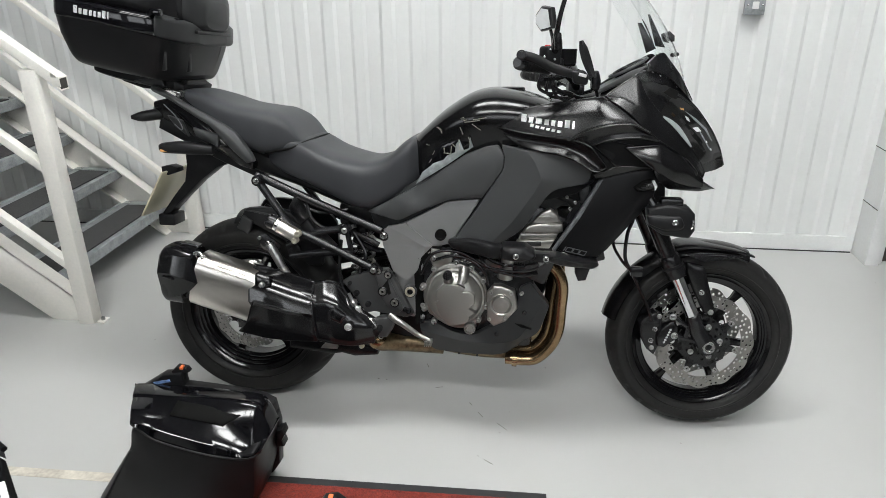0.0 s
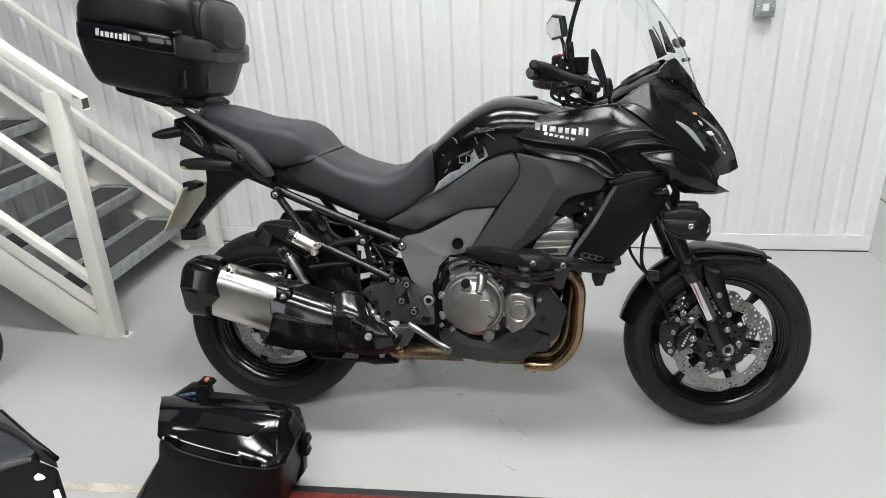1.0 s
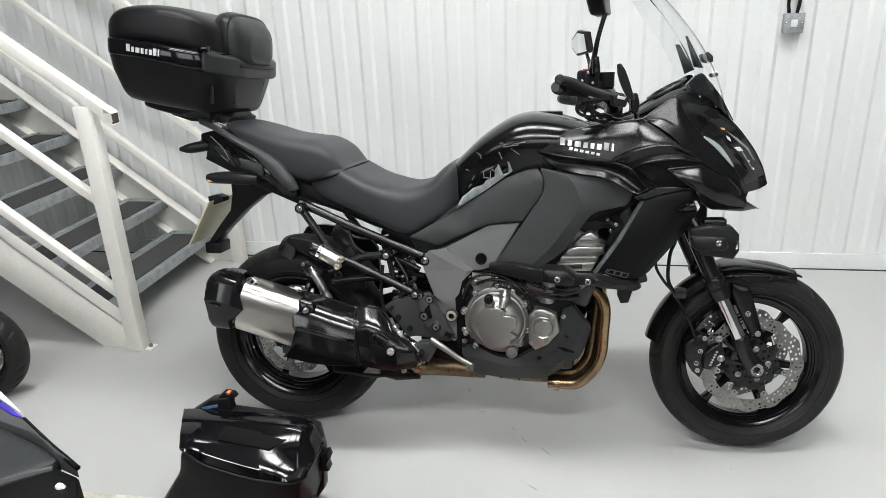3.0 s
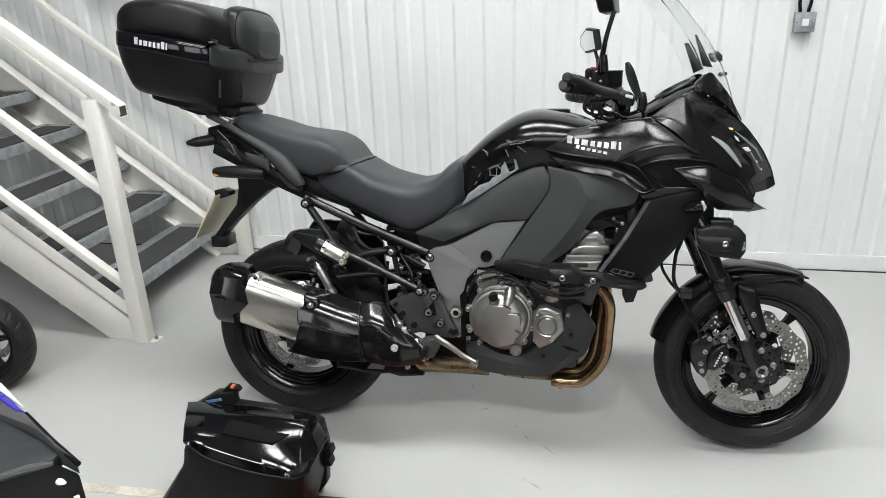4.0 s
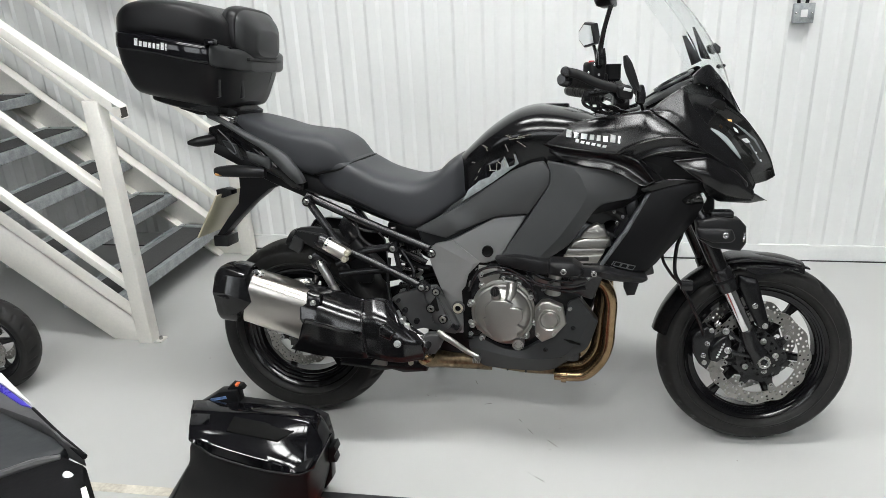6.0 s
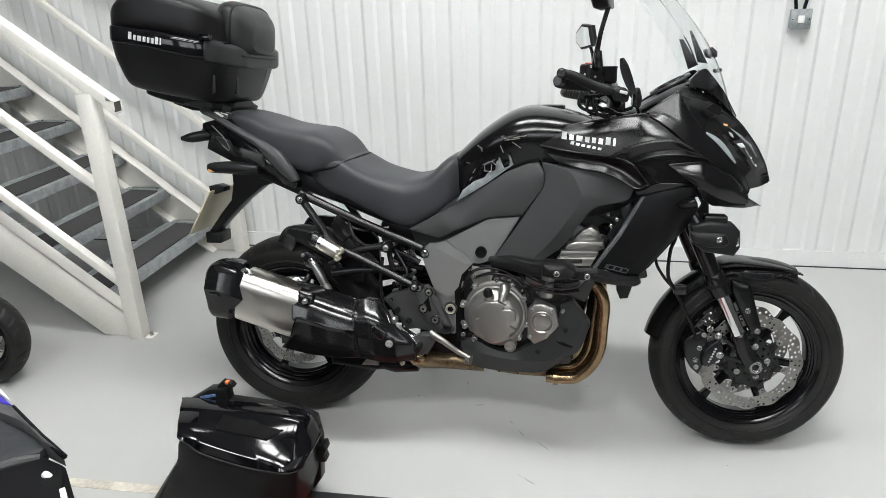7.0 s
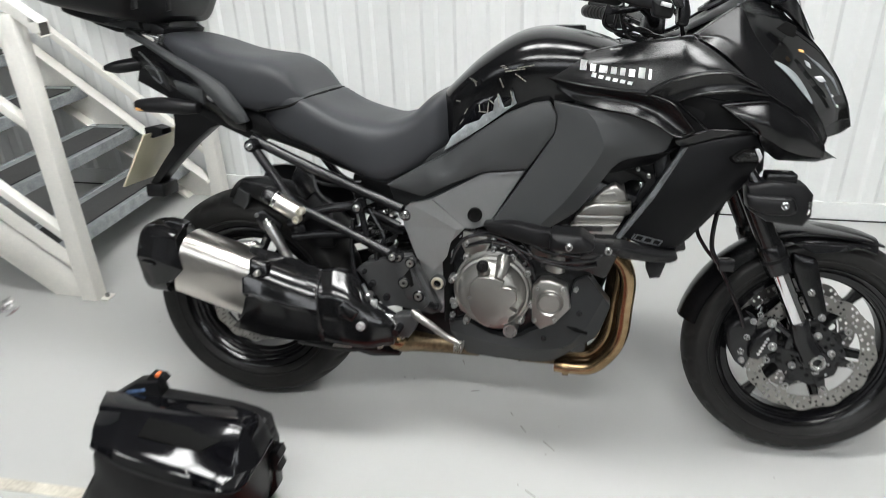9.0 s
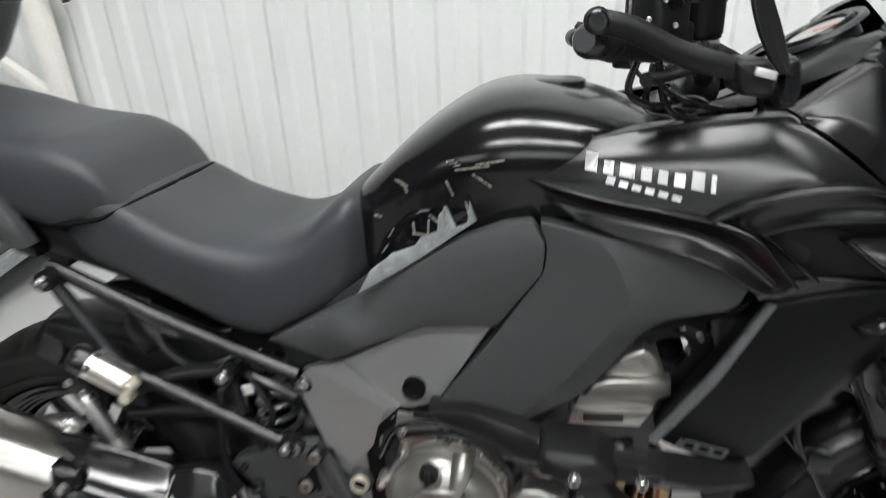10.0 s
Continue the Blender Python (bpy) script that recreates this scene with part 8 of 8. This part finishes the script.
SEAT_DARK = material("matt_dark_cover", (0.0035, 0.0035, 0.004), 0.5, 0.0, 0.3, 14, 60, bump=0.002, bump_scale=25, spec=0.07)
COVER_GREY = material("grey_vinyl_cover", (0.050, 0.050, 0.052), 0.55, 0.0, 0.2, 9, 90, bump=0.0015, bump_scale=30, spec=0.2)
COVER_SLATE = material("slate_vinyl_cover", (0.020, 0.022, 0.024), 0.5, 0.0, 0.25, 9, 90, bump=0.0015, bump_scale=30, spec=0.2)
STRIPE_BLUE = material("blue_stripe_paint", (0.035, 0.025, 0.28), 0.3, 0.0, 0.1, 30, 200)
part("seat_end", slab([(0.566, 0.330), (0.543, 0.358), (0.519, 0.384), (0.499, 0.411), (0.47, 0.420), (0.36, 0.465), (0.05, 0.60), (-0.35, 0.60), (-0.42, 0.30), (-0.1, 0.12), (0.25, 0.20), (0.45, 0.25)], 0.93, 1.064, 0.006), SEAT_DARK, other, "black vinyl-covered seat end")
part("seat_flap", slab([(0.472, 0.416), (0.472, 0.424), (0.45, 0.437), (0.37, 0.467), (0.05, 0.55), (-0.3, 0.54), (-0.3, 0.30), (0.2, 0.25), (0.418, 0.372), (0.437, 0.390), (0.458, 0.407)], 1.052, 1.069, 0.005), COVER_SLATE, other, "slate grey vinyl flap with a folded edge")
part("seat_fold", tube([(0.472, 0.415, 1.064), (0.456, 0.404, 1.065), (0.436, 0.387, 1.065), (0.417, 0.369, 1.065), (0.30, 0.30, 1.065)], [0.003, 0.0045, 0.004, 0.0045, 0.004], 10, 5), COVER_GREY, other)
part("seat_pad", slab([(0.497, 0.414), (0.455, 0.436), (0.399, 0.470), (0.322, 0.519), (0.232, 0.568), (0.05, 0.64), (-0.3, 0.62), (-0.3, 0.53), (0.05, 0.545), (0.319, 0.478), (0.369, 0.466), (0.421, 0.451), (0.452, 0.436), (0.47, 0.424)], 1.056, 1.074, 0.004), COVER_GREY, other, "grey vinyl seat pad")
part("seat_edge", tube([(0.500, 0.412, 1.070), (0.478, 0.424, 1.071), (0.455, 0.437, 1.071), (0.399, 0.471, 1.071)], 0.0026, 8, 4), SEAT_DARK, other)
part("seat_piping", slab([(0.401, 0.471), (0.36, 0.497), (0.322, 0.521), (0.232, 0.571), (0.05, 0.646), (0.05, 0.634), (0.232, 0.562), (0.320, 0.513)], 1.0725, 1.0765, 0.001), WHITE_INK, other, "white reflective stripe")
part("stripe_edge", slab([(0.401, 0.469), (0.320, 0.512), (0.232, 0.561), (0.05, 0.633), (0.05, 0.623), (0.232, 0.553), (0.317, 0.505), (0.388, 0.471)], 1.073, 1.0755, 0.001), STRIPE_BLUE, other, "thin blue stripe beside the white")
part("end_stripe", slab([(0.522, 0.382), (0.545, 0.359), (0.568, 0.331), (0.562, 0.328), (0.541, 0.355), (0.519, 0.379)], 1.060, 1.066, 0.001), WHITE_INK, other, "white reflective stripe")
# small chrome bits at the seat's corner; no lamp, despite the pale reflector colour
lamp = part("corner_fitting", body([(0.491, 1.061, 1.066, 0.0015), (0.4935, 1.060, 1.068, 0.0028), (0.4965, 1.060, 1.067, 0.003), (0.500, 1.061, 1.065, 0.0015)], 16, 3, 2.5), REFLECTOR, other, "small bright metal fitting at the corner")
lamp.location = (0.0, 0.394, 0.0)
part("fitting_ring", moved(lathe([(0.0045, -0.001), (0.006, -0.002), (0.007, 0.0), (0.006, 0.002), (0.0045, 0.001)], n=18, closed=True), Matrix.Translation((0.490, 0.407, 1.073)) @ Matrix.Rotation(radians(60), 4, "X")), CHROME, lamp)
part("fitting_clip", tube([(0.474, 0.420, 1.070), (0.481, 0.417, 1.074), (0.487, 0.413, 1.073), (0.491, 0.409, 1.068)], 0.002, 8, 4), ALLOY, lamp)
part("tail_cover", slab([(0.49, 0.392), (0.32, 0.48), (0.05, 0.59), (-0.3, 0.56), (-0.36, 0.31), (-0.05, 0.16), (0.25, 0.26), (0.42, 0.345)], 0.78, 0.929, 0.012), DARK_BLUE, other, "dark blue-black tail fairing")
part("rear_frame", slab([(0.2, 0.46), (-0.3, 0.50), (-0.9, 0.30), (-0.85, 0.1), (-0.2, 0.24), (0.2, 0.34)], 0.45, 0.78, 0.02), BLACK_METAL, other)
part("rear_tyre", moved(tyre_shape(0.31, 0.18, 0, 0.31), pose(-0.10, 0.38, 0, 0, 0, 18)), RUBBER, other, sharp=60)
part("rear_rim", moved(rim_shape(0, 0.31, 0.075), pose(-0.10, 0.38, 0, 0, 0, 18)), BLACK_METAL, other)
part("front_body", moved(body([(-1.1, 0.5, 0.9, 0.05), (-0.9, 0.4, 1.0, 0.15), (-0.5, 0.35, 1.0, 0.17), (-0.1, 0.4, 0.9, 0.13)], 24, 4, 3), pose(-0.75, 0.18, 0.0, 0, 0, 18)), DARK_BLUE, other)
part("front_tyre", moved(tyre_shape(0.30, 0.12, 0, 0.30), pose(-1.52, -0.08, 0, 0, 0, 18)), RUBBER, other, sharp=60)

# ---- a third machine whose wheel shows beside the stairs ----
third = thing("parked_motorcycle", pose(-1.307, 1.978, 0, 0, 0, 8), "black motorcycle seen by its front wheel near the stairs", "motorcycle")
part("front_tyre", tyre_shape(0.20, 0.10, 0, 0.20, 0.145), RUBBER, third, "black grooved road tyre", sharp=60)
part("front_rim", rim_shape(0, 0.20, 0.04, 0.149), BLACK_METAL, third)
part("brake_disc", perforated_ring(0.07, 0.10, 0.05, 0.054, 0, 0.20, 36, 3), DISC, third)
part("near_disc", perforated_ring(0.07, 0.10, -0.054, -0.05, 0, 0.20, 36, 3), DISC, third)
for k in range(5):
    part("spoke", spoke_shape(0, 0.20, radians(72 * k + 10), 0.02, 0.122, 0.012), BLACK_METAL, third)
for s in (-1, 1):
    part("fork_leg", tube([(0.0, s * 0.08, 0.20), (-0.10, s * 0.08, 0.45), (-0.30, s * 0.08, 0.95)], 0.025, 14, 3), ALLOY, third, "silver fork leg")
    part("caliper", box((-0.02, s * 0.07 - 0.025, 0.27), (0.05, s * 0.07 + 0.025, 0.345), 0.012), ALLOY, third, "silver brake caliper")
part("body_shell", body([(-1.5, 0.5, 0.85, 0.10), (-1.1, 0.35, 0.95, 0.16), (-0.7, 0.32, 1.05, 0.18), (-0.45, 0.55, 1.05, 0.14), (-0.35, 0.75, 0.95, 0.08)], 28, 5, 3), GLOSS, third, "gloss black bodywork")
part("rear_tyre", tyre_shape(0.31, 0.18, -1.40, 0.31), RUBBER, third, sharp=60)
